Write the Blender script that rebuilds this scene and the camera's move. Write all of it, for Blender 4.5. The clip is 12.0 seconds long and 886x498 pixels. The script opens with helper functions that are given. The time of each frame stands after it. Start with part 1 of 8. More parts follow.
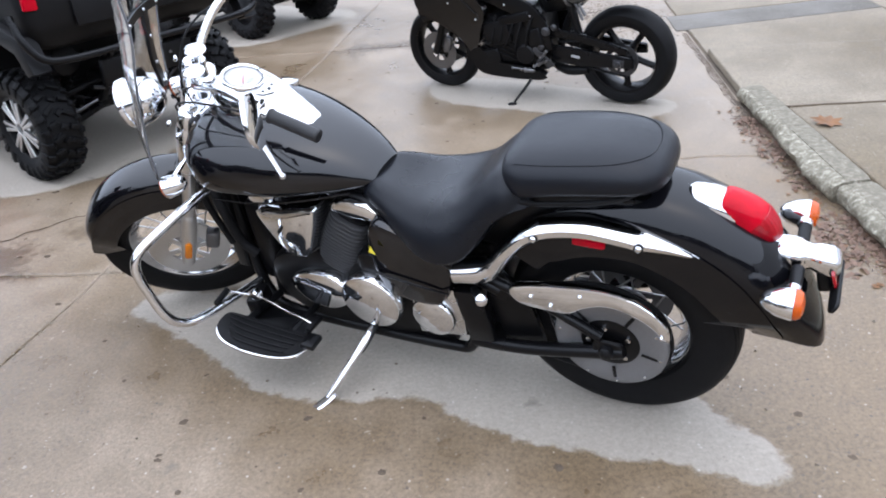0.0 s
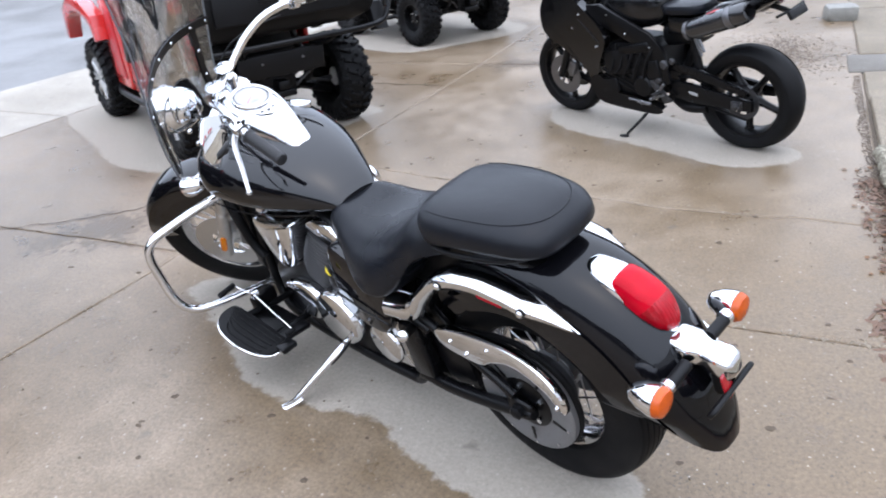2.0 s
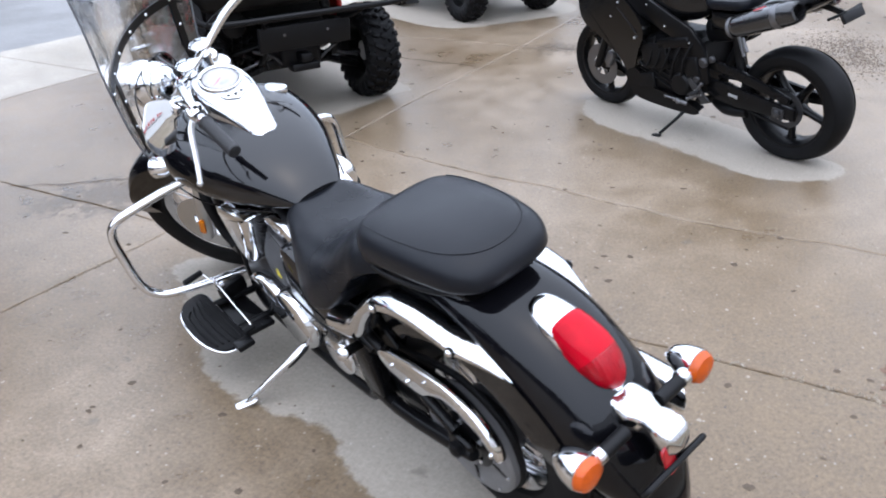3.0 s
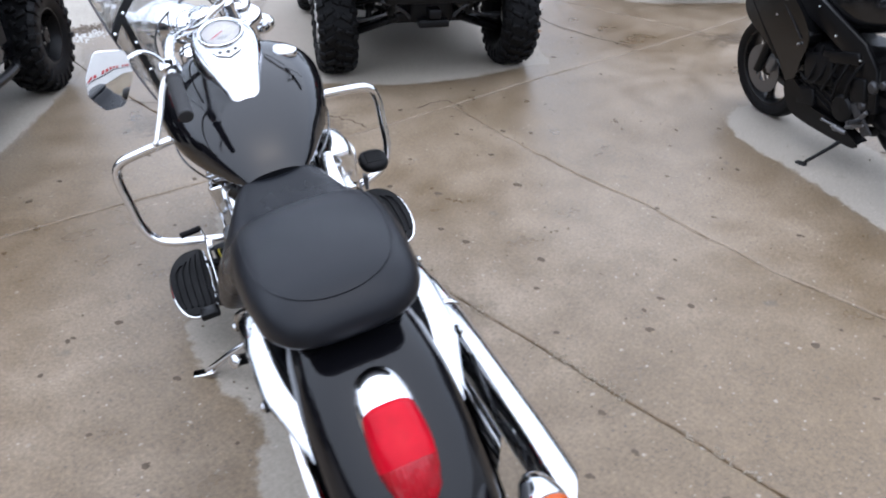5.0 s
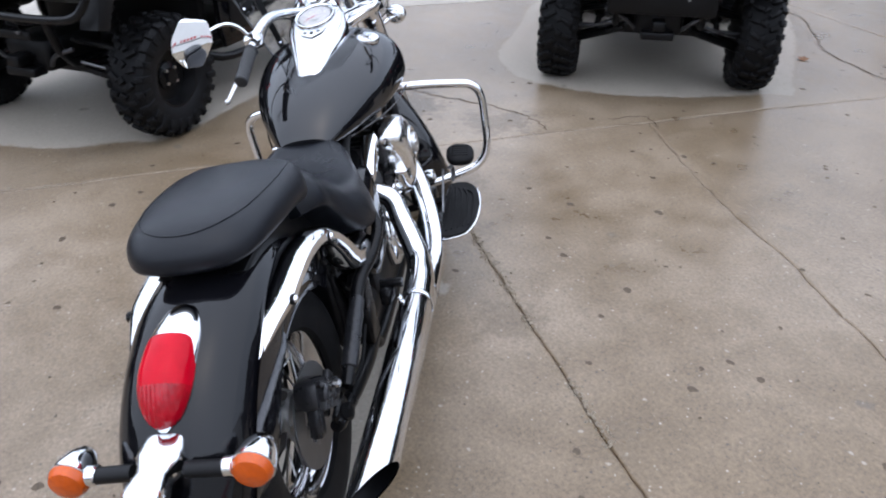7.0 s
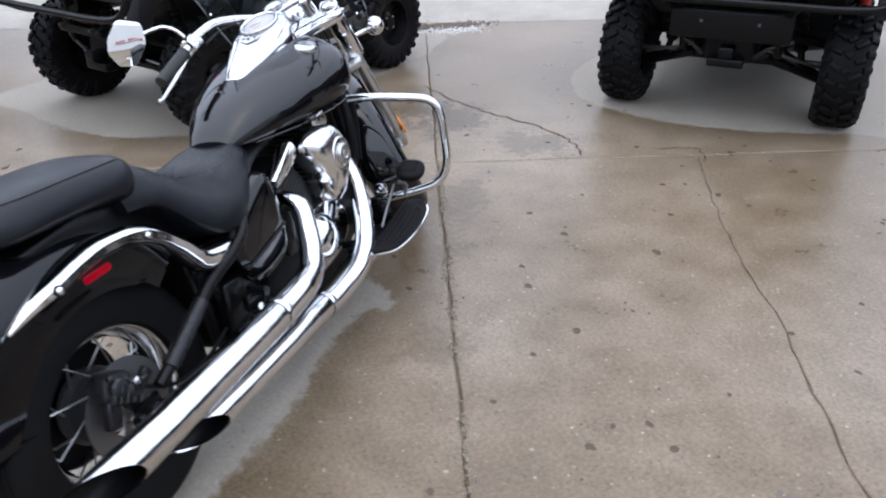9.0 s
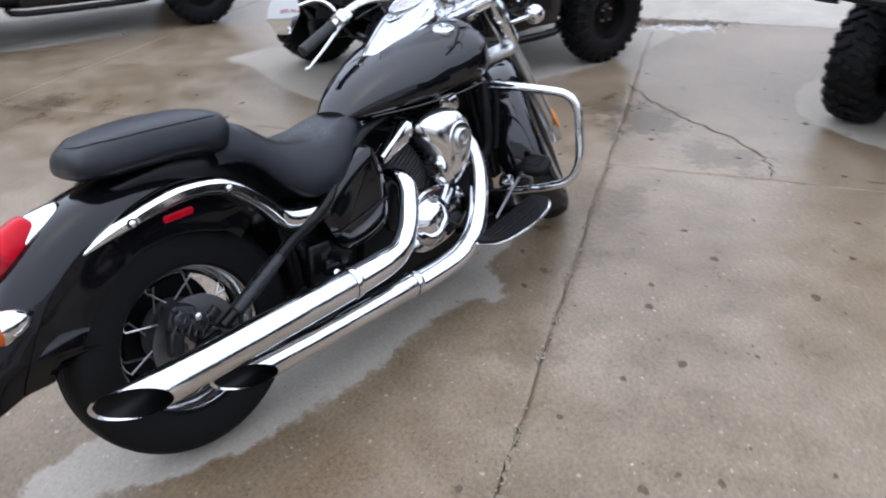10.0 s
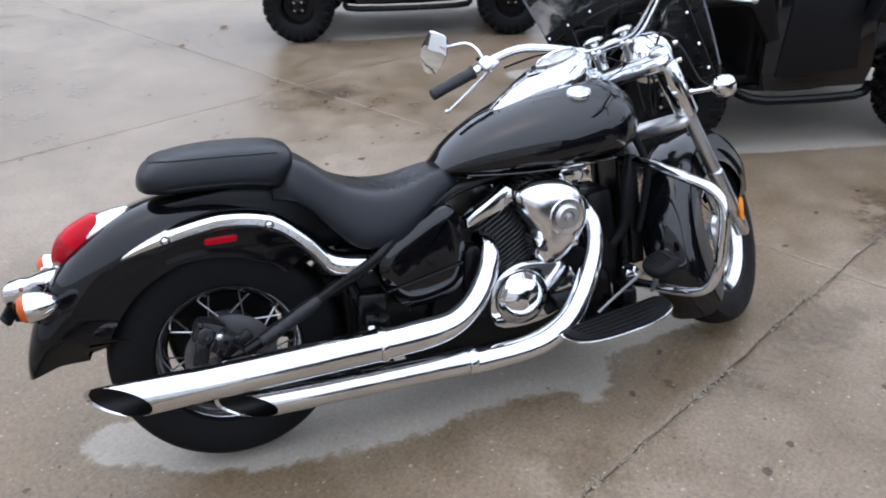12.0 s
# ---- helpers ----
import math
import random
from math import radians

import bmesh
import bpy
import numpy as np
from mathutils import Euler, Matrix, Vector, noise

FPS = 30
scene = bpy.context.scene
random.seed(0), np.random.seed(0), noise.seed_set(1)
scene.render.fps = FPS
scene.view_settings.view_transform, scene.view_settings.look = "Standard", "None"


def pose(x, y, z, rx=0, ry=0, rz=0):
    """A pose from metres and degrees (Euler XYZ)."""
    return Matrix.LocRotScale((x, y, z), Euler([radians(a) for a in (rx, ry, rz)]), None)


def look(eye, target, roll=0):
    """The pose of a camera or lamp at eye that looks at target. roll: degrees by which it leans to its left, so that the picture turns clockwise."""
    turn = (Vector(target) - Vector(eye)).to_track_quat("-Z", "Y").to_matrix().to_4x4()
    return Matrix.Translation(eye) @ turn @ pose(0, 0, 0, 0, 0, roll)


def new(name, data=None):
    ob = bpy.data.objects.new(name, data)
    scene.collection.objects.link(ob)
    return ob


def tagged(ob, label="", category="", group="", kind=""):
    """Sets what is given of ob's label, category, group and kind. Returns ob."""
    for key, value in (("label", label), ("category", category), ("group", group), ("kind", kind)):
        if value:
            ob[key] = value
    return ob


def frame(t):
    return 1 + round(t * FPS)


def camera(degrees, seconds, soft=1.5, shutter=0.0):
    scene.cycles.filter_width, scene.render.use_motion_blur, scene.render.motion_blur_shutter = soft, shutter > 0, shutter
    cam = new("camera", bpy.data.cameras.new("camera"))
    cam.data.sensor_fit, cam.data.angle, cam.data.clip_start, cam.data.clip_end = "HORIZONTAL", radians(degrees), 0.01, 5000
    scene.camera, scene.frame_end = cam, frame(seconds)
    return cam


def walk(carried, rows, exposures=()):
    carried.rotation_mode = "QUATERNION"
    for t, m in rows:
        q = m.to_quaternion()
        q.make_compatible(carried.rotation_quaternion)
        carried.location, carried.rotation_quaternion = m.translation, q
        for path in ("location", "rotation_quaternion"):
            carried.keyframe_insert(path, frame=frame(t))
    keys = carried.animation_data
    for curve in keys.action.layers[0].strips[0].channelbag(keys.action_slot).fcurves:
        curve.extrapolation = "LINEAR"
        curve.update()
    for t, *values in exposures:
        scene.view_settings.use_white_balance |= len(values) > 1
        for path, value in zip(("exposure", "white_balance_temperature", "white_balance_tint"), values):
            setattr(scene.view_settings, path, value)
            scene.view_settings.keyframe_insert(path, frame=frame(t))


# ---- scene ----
cam = camera(62.0, 12.0, soft=1.9, shutter=0.5)
EXPOSURE = 0.52
PATH = [
    (0, (-0.004, -0.085, 1.546), (-0.008, 1.682, 0.61), -5.9),
    (0.5, (0.135, -0.061, 1.553), (0.031, 1.71, 0.629), -6.0),
    (1, (0.303, -0.003, 1.579), (0.151, 1.75, 0.63), -3.2),
    (1.5, (0.539, 0.009, 1.584), (0.201, 1.762, 0.684), -4.6),
    (2, (0.715, -0.007, 1.586), (0.188, 1.71, 0.706), -5.2),
    (2.5, (0.806, 0.112, 1.584), (0.194, 1.781, 0.667), -4.8),
    (3, (0.898, 0.273, 1.59), (0.246, 1.915, 0.653), -2.7),
    (3.2, (0.95, 0.328, 1.585), (0.263, 1.952, 0.642), -2.3),
    (4.8, (1.224, 0.799, 1.582), (0.209, 2.151, 0.556), 0.7),
    (5, (1.258, 0.855, 1.588), (0.21, 2.21, 0.556), 1.2),
    (5.5, (1.56, 1.02, 1.595), (0.318, 2.267, 0.646), -1.2),
    (6, (1.795, 1.09, 1.653), (0.354, 2.135, 0.741), -2.3),
    (6.5, (1.83, 1.291, 1.612), (0.314, 2.185, 0.662), -2.4),
    (6.7, (1.815, 1.373, 1.616), (0.3, 2.208, 0.611), -0.4),
    (8.3, (2.095, 1.985, 1.592), (0.349, 2.287, 0.665), -4.5),
    (8.5, (2.062, 2.076, 1.587), (0.334, 2.374, 0.625), -3.0),
    (9, (2.017, 2.269, 1.582), (0.312, 2.581, 0.583), -1.1),
    (9.5, (2.062, 2.512, 1.563), (0.308, 2.432, 0.605), -3.3),
    (10, (1.981, 2.712, 1.556), (0.283, 2.389, 0.549), -1.9),
    (10.5, (1.701, 2.833, 1.615), (0.104, 2.245, 0.564), 2.1),
    (11, (1.563, 2.925, 1.657), (0.05, 2.183, 0.579), 2.7),
    (11.5, (1.513, 3.135, 1.658), (0.08, 2.188, 0.635), 1.1),
    (12, (1.432, 3.313, 1.624), (0.094, 2.188, 0.652), -2.4),
]
walk(cam, [(t, look(eye, target, roll)) for t, eye, target, roll in PATH], [(0, EXPOSURE + 0.44), (1.75, EXPOSURE + 0.46), (3, EXPOSURE + 0.36), (5.5, EXPOSURE + 0.12), (9.5, EXPOSURE + 0.05), (12, EXPOSURE)])

# ---- overcast daylight ----
world = bpy.data.worlds.new("overcast")
scene.world = world
world.use_nodes = True
wn, wl = world.node_tree.nodes, world.node_tree.links
wn.clear()
sky = wn.new("ShaderNodeTexSky")
sky.sky_type, sky.sun_disc = "NISHITA", False
sky.sun_elevation, sky.sun_rotation = radians(74), radians(150)
sky.air_density, sky.dust_density, sky.ozone_density = 1.0, 2.0, 1.0
veil = wn.new("ShaderNodeRGB")
veil.outputs[0].default_value = (4.85, 5.40, 6.60, 1)
cloud = wn.new("ShaderNodeMix")
cloud.data_type = "RGBA"
cloud.inputs[0].default_value = 0.85
wback = wn.new("ShaderNodeBackground")
wback.inputs[1].default_value = 0.32
wout = wn.new("ShaderNodeOutputWorld")
wl.new(sky.outputs[0], cloud.inputs[6])
# an overcast sky is about three times as bright overhead as along the horizon
up = wn.new("ShaderNodeTexCoord")
split = wn.new("ShaderNodeSeparateXYZ")
fall = wn.new("ShaderNodeMapRange")
fall.inputs["From Min"].default_value, fall.inputs["From Max"].default_value = 0.0, 1.0
fall.inputs["To Min"].default_value, fall.inputs["To Max"].default_value = 0.56, 1.0
shade = wn.new("ShaderNodeVectorMath")
shade.operation = "SCALE"
wl.new(up.outputs["Generated"], split.inputs[0])
wl.new(split.outputs["Z"], fall.inputs["Value"])
wl.new(veil.outputs[0], shade.inputs[0])
wl.new(fall.outputs[0], shade.inputs["Scale"])
wl.new(shade.outputs[0], cloud.inputs[7])
wl.new(cloud.outputs[2], wback.inputs[0])
wl.new(wback.outputs[0], wout.inputs[0])

sun = new("sun", bpy.data.lights.new("sun", "SUN"))
sun.data.energy, sun.data.angle, sun.data.color = 0.5, radians(150), (1.0, 0.99, 0.98)
sun.matrix_world = look((0, 0, 20), Vector((0, 0, 20)) - Vector((math.sin(radians(150)) * 0.28, math.cos(radians(150)) * 0.28, 0.96)))


# ---- materials ----
def material(name, base, rough=0.5, metal=0.0, coat=0.0, spec=0.5, trans=0.0, ior=1.45, grain=0.0, grain_size=40.0,
             bump=0.0, bump_size=200.0, wear=0.0, wear_size=3.0, drops=0.0):
    """A principled material with colour variation at two scales, roughness variation and fine relief."""
    m = bpy.data.materials.new(name)
    m.use_nodes = True
    n, l = m.node_tree.nodes, m.node_tree.links
    b = n["Principled BSDF"]
    b.inputs["Base Color"].default_value = (*base, 1)
    b.inputs["Roughness"].default_value = rough
    b.inputs["Metallic"].default_value = metal
    b.inputs["Coat Weight"].default_value = coat
    b.inputs["Coat Roughness"].default_value = 0.03
    b.inputs["Specular IOR Level"].default_value = spec
    b.inputs["Transmission Weight"].default_value = trans
    b.inputs["IOR"].default_value = ior
    tc = n.new("ShaderNodeTexCoord")
    if grain or wear:
        fine, broad = n.new("ShaderNodeTexNoise"), n.new("ShaderNodeTexNoise")
        fine.inputs["Scale"].default_value, fine.inputs["Detail"].default_value = grain_size, 6
        broad.inputs["Scale"].default_value, broad.inputs["Detail"].default_value = wear_size, 4
        l.new(tc.outputs["Object"], fine.inputs["Vector"])
        l.new(tc.outputs["Object"], broad.inputs["Vector"])
        total = n.new("ShaderNodeMath")
        total.operation = "MULTIPLY_ADD"
        total.inputs[1].default_value = grain
        l.new(fine.outputs["Fac"], total.inputs[0])
        scaled = n.new("ShaderNodeMath")
        scaled.operation = "MULTIPLY"
        scaled.inputs[1].default_value = wear
        l.new(broad.outputs["Fac"], scaled.inputs[0])
        l.new(scaled.outputs[0], total.inputs[2])
        shift = n.new("ShaderNodeMath")
        shift.operation = "ADD"
        shift.inputs[1].default_value = 1.0 - 0.5 * (grain + wear)
        l.new(total.outputs[0], shift.inputs[0])
        hsv = n.new("ShaderNodeHueSaturation")
        hsv.inputs["Color"].default_value = (*base, 1)
        l.new(shift.outputs[0], hsv.inputs["Value"])
        l.new(hsv.outputs["Color"], b.inputs["Base Color"])
        rr = n.new("ShaderNodeMapRange")
        rr.inputs["From Min"].default_value, rr.inputs["From Max"].default_value = 0.3, 0.7
        rr.inputs["To Min"].default_value, rr.inputs["To Max"].default_value = rough * 0.8, min(1.0, rough * 1.25)
        l.new(broad.outputs["Fac"], rr.inputs["Value"])
        l.new(rr.outputs[0], b.inputs["Roughness"])
    if bump or drops:
        bp = n.new("ShaderNodeBump")
        if drops:
            vor = n.new("ShaderNodeTexVoronoi")
            vor.inputs["Scale"].default_value = bump_size
            l.new(tc.outputs["Object"], vor.inputs["Vector"])
            ramp = n.new("ShaderNodeMapRange")
            ramp.inputs["From Min"].default_value, ramp.inputs["From Max"].default_value = 0.0, 0.42
            ramp.inputs["To Min"].default_value, ramp.inputs["To Max"].default_value = 1.0, 0.0
            l.new(vor.outputs["Distance"], ramp.inputs["Value"])
            some = n.new("ShaderNodeSeparateColor")
            l.new(vor.outputs["Color"], some.inputs[0])
            pick = n.new("ShaderNodeMapRange")
            pick.inputs["From Min"].default_value, pick.inputs["From Max"].default_value = 0.62, 0.72
            l.new(some.outputs[0], pick.inputs["Value"])
            bead = n.new("ShaderNodeMath")
            bead.operation = "MULTIPLY"
            l.new(ramp.outputs[0], bead.inputs[0])
            l.new(pick.outputs[0], bead.inputs[1])
            l.new(bead.outputs[0], bp.inputs["Height"])
            bp.inputs["Strength"].default_value, bp.inputs["Distance"].default_value = drops, 0.0015
        else:
            tex = n.new("ShaderNodeTexNoise")
            tex.inputs["Scale"].default_value, tex.inputs["Detail"].default_value = bump_size, 5
            l.new(tc.outputs["Object"], tex.inputs["Vector"])
            l.new(tex.outputs["Fac"], bp.inputs["Height"])
            bp.inputs["Strength"].default_value, bp.inputs["Distance"].default_value = bump, 0.002
        l.new(bp.outputs[0], b.inputs["Normal"])
    return m


CHROME = material("chrome", (0.76, 0.77, 0.79), 0.06, 1.0, wear=0.06, wear_size=9)
CHROME_WET = material("chrome_beaded", (0.72, 0.73, 0.75), 0.07, 1.0, bump_size=190, drops=0.14)
SATIN = material("satin_alloy", (0.62, 0.62, 0.62), 0.32, 1.0, grain=0.15, grain_size=90, wear=0.1)
DULL = material("cast_alloy", (0.17, 0.17, 0.175), 0.42, 0.85, grain=0.25, grain_size=160, wear=0.2, wear_size=12)
RIM = material("rim_chrome", (0.60, 0.60, 0.61), 0.10, 1.0, wear=0.2, wear_size=20)
GUNMETAL = material("dark_steel", (0.055, 0.055, 0.058), 0.42, 0.6, grain=0.4, grain_size=120, wear=0.3, wear_size=15)
CRACK = material("crack_shadow", (0.080, 0.060, 0.042), 0.95, spec=0.1, grain=0.8, grain_size=60, wear=0.6, wear_size=9)
PULLEY = material("grey_pulley", (0.21, 0.21, 0.215), 0.5, 0.6, grain=0.2, grain_size=160, wear=0.2, wear_size=12)
CONSOLE = material("console_chrome", (0.70, 0.71, 0.73), 0.10, 1.0, grain=0.1, grain_size=60, wear=0.15, wear_size=14)
PAINT = material("black_paint", (0.003, 0.003, 0.004), 0.06, 0.0, spec=0.62, wear=0.3, wear_size=5)
PAINT_WET = material("black_paint_beaded", (0.003, 0.003, 0.004), 0.05, 0.0, spec=0.38, bump_size=240, drops=0.12)
FRAME = material("black_frame", (0.0035, 0.0035, 0.004), 0.30, 0.0, spec=0.24, grain=0.3, grain_size=60)
VINYL = material("seat_vinyl", (0.0048, 0.0058, 0.0085), 0.31, 0.0, spec=0.29, grain=0.35, grain_size=300, wear=0.2, wear_size=6, bump=0.25, bump_size=700)
RUBBER = material("rubber", (0.0050, 0.0050, 0.0055), 0.58, 0.0, spec=0.18, grain=0.35, grain_size=50, wear=0.35, wear_size=6, bump=0.3, bump_size=160)
GRIP = material("grip_rubber", (0.016, 0.016, 0.017), 0.55, 0.0, grain=0.3, grain_size=120, bump=0.4, bump_size=400)
ENGINE = material("engine_black", (0.004, 0.004, 0.0045), 0.40, 0.0, spec=0.22, grain=0.4, grain_size=90, wear=0.3, wear_size=10)
PLASTIC = material("black_plastic", (0.005, 0.005, 0.0056), 0.46, 0.0, spec=0.24, grain=0.3, grain_size=200, wear=0.3, wear_size=4, bump=0.15, bump_size=500)
CHARCOAL = material("charcoal_plastic", (0.032, 0.036, 0.040), 0.4, 0.0, grain=0.2, grain_size=150, wear=0.25, wear_size=3)
RED_PAINT = material("red_bodywork", (0.52, 0.018, 0.016), 0.25, 0.0, coat=0.6, wear=0.2, wear_size=3)
RED_TRIM = material("red_trim", (0.45, 0.012, 0.018), 0.35, 0.0, coat=0.2, wear=0.15)
RED_LENS = material("red_lens", (0.42, 0.0012, 0.012), 0.10, 0.0, spec=0.18, grain=0.5, grain_size=30, wear=0.8, wear_size=14)
DARK_RED_LENS = material("red_reflector", (0.30, 0.004, 0.010), 0.15, 0.0, coat=1.0, wear=0.3, wear_size=40)
RIBBED_LENS = material("ribbed_red_lens", (0.30, 0.0006, 0.008), 0.14, 0.0, spec=0.45, grain=1.1, grain_size=55, bump=1.0, bump_size=90)
AMBER = material("amber_lens", (0.44, 0.066, 0.004), 0.12, 0.0, spec=0.4, coat=0.2, grain=0.45, grain_size=80, wear=0.4, wear_size=30, bump=0.8, bump_size=140)
AMBER_REFLECTOR = material("amber_reflector", (0.66, 0.19, 0.008), 0.15, spec=0.4, grain=0.6, grain_size=60, wear=0.7, wear_size=40)
GLASS = material("clear_screen", (0.88, 0.90, 0.91), 0.03, 0.0, trans=1.0, ior=1.20, wear=0.02, wear_size=4)
DIAL_GLASS = material("dial_glass", (0.95, 0.96, 0.96), 0.02, 0.0, trans=1.0, ior=1.2)
MIRROR = material("mirror_glass", (0.9, 0.9, 0.9), 0.01, 1.0)
DIAL = material("dial_face", (0.50, 0.47, 0.47), 0.4, wear=0.08, wear_size=30)
WHITE_INK = material("white_print", (0.75, 0.75, 0.75), 0.5)
PALE_INK = material("faded_print", (0.36, 0.36, 0.36), 0.5)
RED_INK = material("red_print", (0.5, 0.03, 0.04), 0.5)
YELLOW_TAG = material("yellow_tag", (0.75, 0.62, 0.05), 0.6)
CARBON = material("carbon_weave", (0.012, 0.012, 0.013), 0.25, 0.0, coat=0.8, grain=0.5, grain_size=400)
BLUE_BLACK = material("black_fairing", (0.005, 0.005, 0.0055), 0.16, 0.0, spec=0.62, wear=0.5, wear_size=12, bump=0.6, bump_size=14)
LITTER = material("leaf_litter", (0.14, 0.085, 0.058), 0.7, grain=0.8, grain_size=22, wear=0.7, wear_size=60)
LEAF = material("dead_leaf", (0.17, 0.085, 0.04), 0.8, grain=0.7, grain_size=30, wear=0.6, wear_size=12)
GRIT = material("gutter_grit", (0.15, 0.12, 0.095), 0.9, grain=0.9, grain_size=25, wear=0.6)
CHIPS = material("pale_chips", (0.24, 0.20, 0.15), 0.8, grain=0.6, grain_size=60, wear=0.5, wear_size=9)
WHITE_STONE = material("white_stone", (0.62, 0.62, 0.60), 0.8, grain=0.4, grain_size=60)
GUM = material("trodden_gum", (0.100, 0.078, 0.058), 0.95, spec=0.15, grain=0.8, grain_size=90, wear=0.5, wear_size=20)
BRUSHED = material("brushed_chrome", (0.80, 0.80, 0.80), 0.17, 1.0, grain=0.15, grain_size=120, wear=0.12, wear_size=8)
FIN = material("fin_edges", (0.075, 0.075, 0.078), 0.38, 0.6, grain=0.3, grain_size=120)
EDGE = material("screen_edge", (0.14, 0.15, 0.165), 0.25, 0.0, spec=0.5, wear=0.2, wear_size=9)
CALIPER = material("cast_caliper", (0.016, 0.016, 0.018), 0.30, 0.2, spec=0.45, grain=0.9, grain_size=90, wear=0.7, wear_size=35, bump=0.8, bump_size=70)
DISTANCE = material("far_trees", (0.05, 0.05, 0.045), 0.9, grain=0.7, grain_size=1.2, wear=0.6, wear_size=0.2)
DIRT = material("joint_dirt", (0.15, 0.12, 0.09), 0.8, grain=0.7, grain_size=30, wear=0.6, wear_size=4)


def concrete(name, wet, dry, wet_rough=0.34, use_mask=True, scale=1.0):
    """Poured concrete that rain has darkened, but for sheltered dry patches whose outline the attribute 'dry' holds."""
    m = bpy.data.materials.new(name)
    m.use_nodes = True
    n, l = m.node_tree.nodes, m.node_tree.links
    b = n["Principled BSDF"]
    geo = n.new("ShaderNodeNewGeometry")

    def tex(kind, size, detail=5.0, rough=0.55):
        t = n.new(kind)
        t.inputs["Scale"].default_value = size * scale
        if kind == "ShaderNodeTexNoise":
            t.inputs["Detail"].default_value, t.inputs["Roughness"].default_value = detail, rough
        l.new(geo.outputs["Position"], t.inputs["Vector"])
        return t

    def span(src, a, c, lo, hi):
        r = n.new("ShaderNodeMapRange")
        for k, v in (("From Min", a), ("From Max", c), ("To Min", lo), ("To Max", hi)):
            r.inputs[k].default_value = v
        l.new(src, r.inputs["Value"])
        return r.outputs[0]

    def calc(op, x, y):
        c = n.new("ShaderNodeMath")
        c.operation = op
        for k, v in ((0, x), (1, y)):
            if isinstance(v, (int, float)):
                c.inputs[k].default_value = v
            else:
                l.new(v, c.inputs[k])
        return c.outputs[0]

    def mix(f, x, y):
        c = n.new("ShaderNodeMix")
        c.data_type = "RGBA"
        l.new(f, c.inputs[0])
        for k, v in ((6, x), (7, y)):
            if isinstance(v, tuple):
                c.inputs[k].default_value = (*v, 1)
            else:
                l.new(v, c.inputs[k])
        return c.outputs[2]

    broad, mid, fine = tex("ShaderNodeTexNoise", 0.7, 4), tex("ShaderNodeTexNoise", 5.5, 6), tex("ShaderNodeTexNoise", 75, 6, 0.7)
    sand = tex("ShaderNodeTexNoise", 330, 3, 0.8)
    speck = tex("ShaderNodeTexVoronoi", 28)
    spots = tex("ShaderNodeTexVoronoi", 3.4)
    warp = tex("ShaderNodeTexNoise", 22, 3)
    clump = span(tex("ShaderNodeTexNoise", 7.5, 5).outputs["Fac"], 0.44, 0.62, 0.08, 1.0)
    # tone of the slab
    tone = calc("ADD", span(broad.outputs["Fac"], 0.1, 0.9, 0.84, 1.16), calc("ADD", span(mid.outputs["Fac"], 0.1, 0.9, -0.16, 0.16), span(fine.outputs["Fac"], 0.2, 0.8, -0.5, 0.5)))
    tone = calc("ADD", tone, span(sand.outputs["Fac"], 0.2, 0.8, -0.42, 0.42))
    if use_mask:
        at = n.new("ShaderNodeAttribute")
        at.attribute_name = "dry"
        edge = calc("ADD", at.outputs["Fac"], span(mid.outputs["Fac"], 0.25, 0.75, -0.018, 0.018))
        edge = calc("ADD", edge, span(warp.outputs["Fac"], 0.3, 0.7, -0.012, 0.012))
        mask = span(edge, -0.010, 0.012, 0.0, 1.0)
        rim = calc("MULTIPLY", span(edge, -0.30, -0.02, 0.0, 1.0), calc("SUBTRACT", 1.0, mask))
    else:
        mask, rim = calc("MULTIPLY", 0.0, 0.0), calc("MULTIPLY", 0.0, 0.0)
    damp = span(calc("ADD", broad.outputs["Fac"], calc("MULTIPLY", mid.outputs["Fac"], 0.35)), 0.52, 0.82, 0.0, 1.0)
    # the slab is darker and browner round a point behind the parked motorcycle
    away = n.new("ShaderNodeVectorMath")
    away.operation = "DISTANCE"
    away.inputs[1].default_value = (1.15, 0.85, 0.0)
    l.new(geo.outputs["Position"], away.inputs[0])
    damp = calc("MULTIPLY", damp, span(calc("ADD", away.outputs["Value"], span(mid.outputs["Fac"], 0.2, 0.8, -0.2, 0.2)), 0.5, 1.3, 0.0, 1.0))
    # and again round a second point at the kerb line
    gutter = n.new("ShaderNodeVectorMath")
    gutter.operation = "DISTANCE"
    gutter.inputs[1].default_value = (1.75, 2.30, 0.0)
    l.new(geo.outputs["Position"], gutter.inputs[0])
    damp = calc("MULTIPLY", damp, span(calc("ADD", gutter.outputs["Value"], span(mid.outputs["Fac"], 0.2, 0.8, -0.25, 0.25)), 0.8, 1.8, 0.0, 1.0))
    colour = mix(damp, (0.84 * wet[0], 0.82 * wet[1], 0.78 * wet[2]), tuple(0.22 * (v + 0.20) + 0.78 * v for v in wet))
    # dirt washed into broken places of the lot
    for px_, py_, reach, deep in ((-2.24, 3.10, 0.34, 0.85), (-2.42, 2.96, 0.22, 0.7), (-2.16, -0.72, 0.26, 0.85), (-0.55, 6.98, 0.34, 0.8), (-0.15, 6.96, 0.30, 0.8), (-1.72, 3.50, 0.26, 0.5),
                                  (-0.98, 2.80, 0.20, 0.4), (-1.16, 2.95, 0.20, 0.4), (-0.62, 2.72, 0.16, 0.4), (0.02, 2.60, 0.18, 0.35)):
        pool = n.new("ShaderNodeVectorMath")
        pool.operation = "DISTANCE"
        pool.inputs[1].default_value = (px_, py_, 0.0)
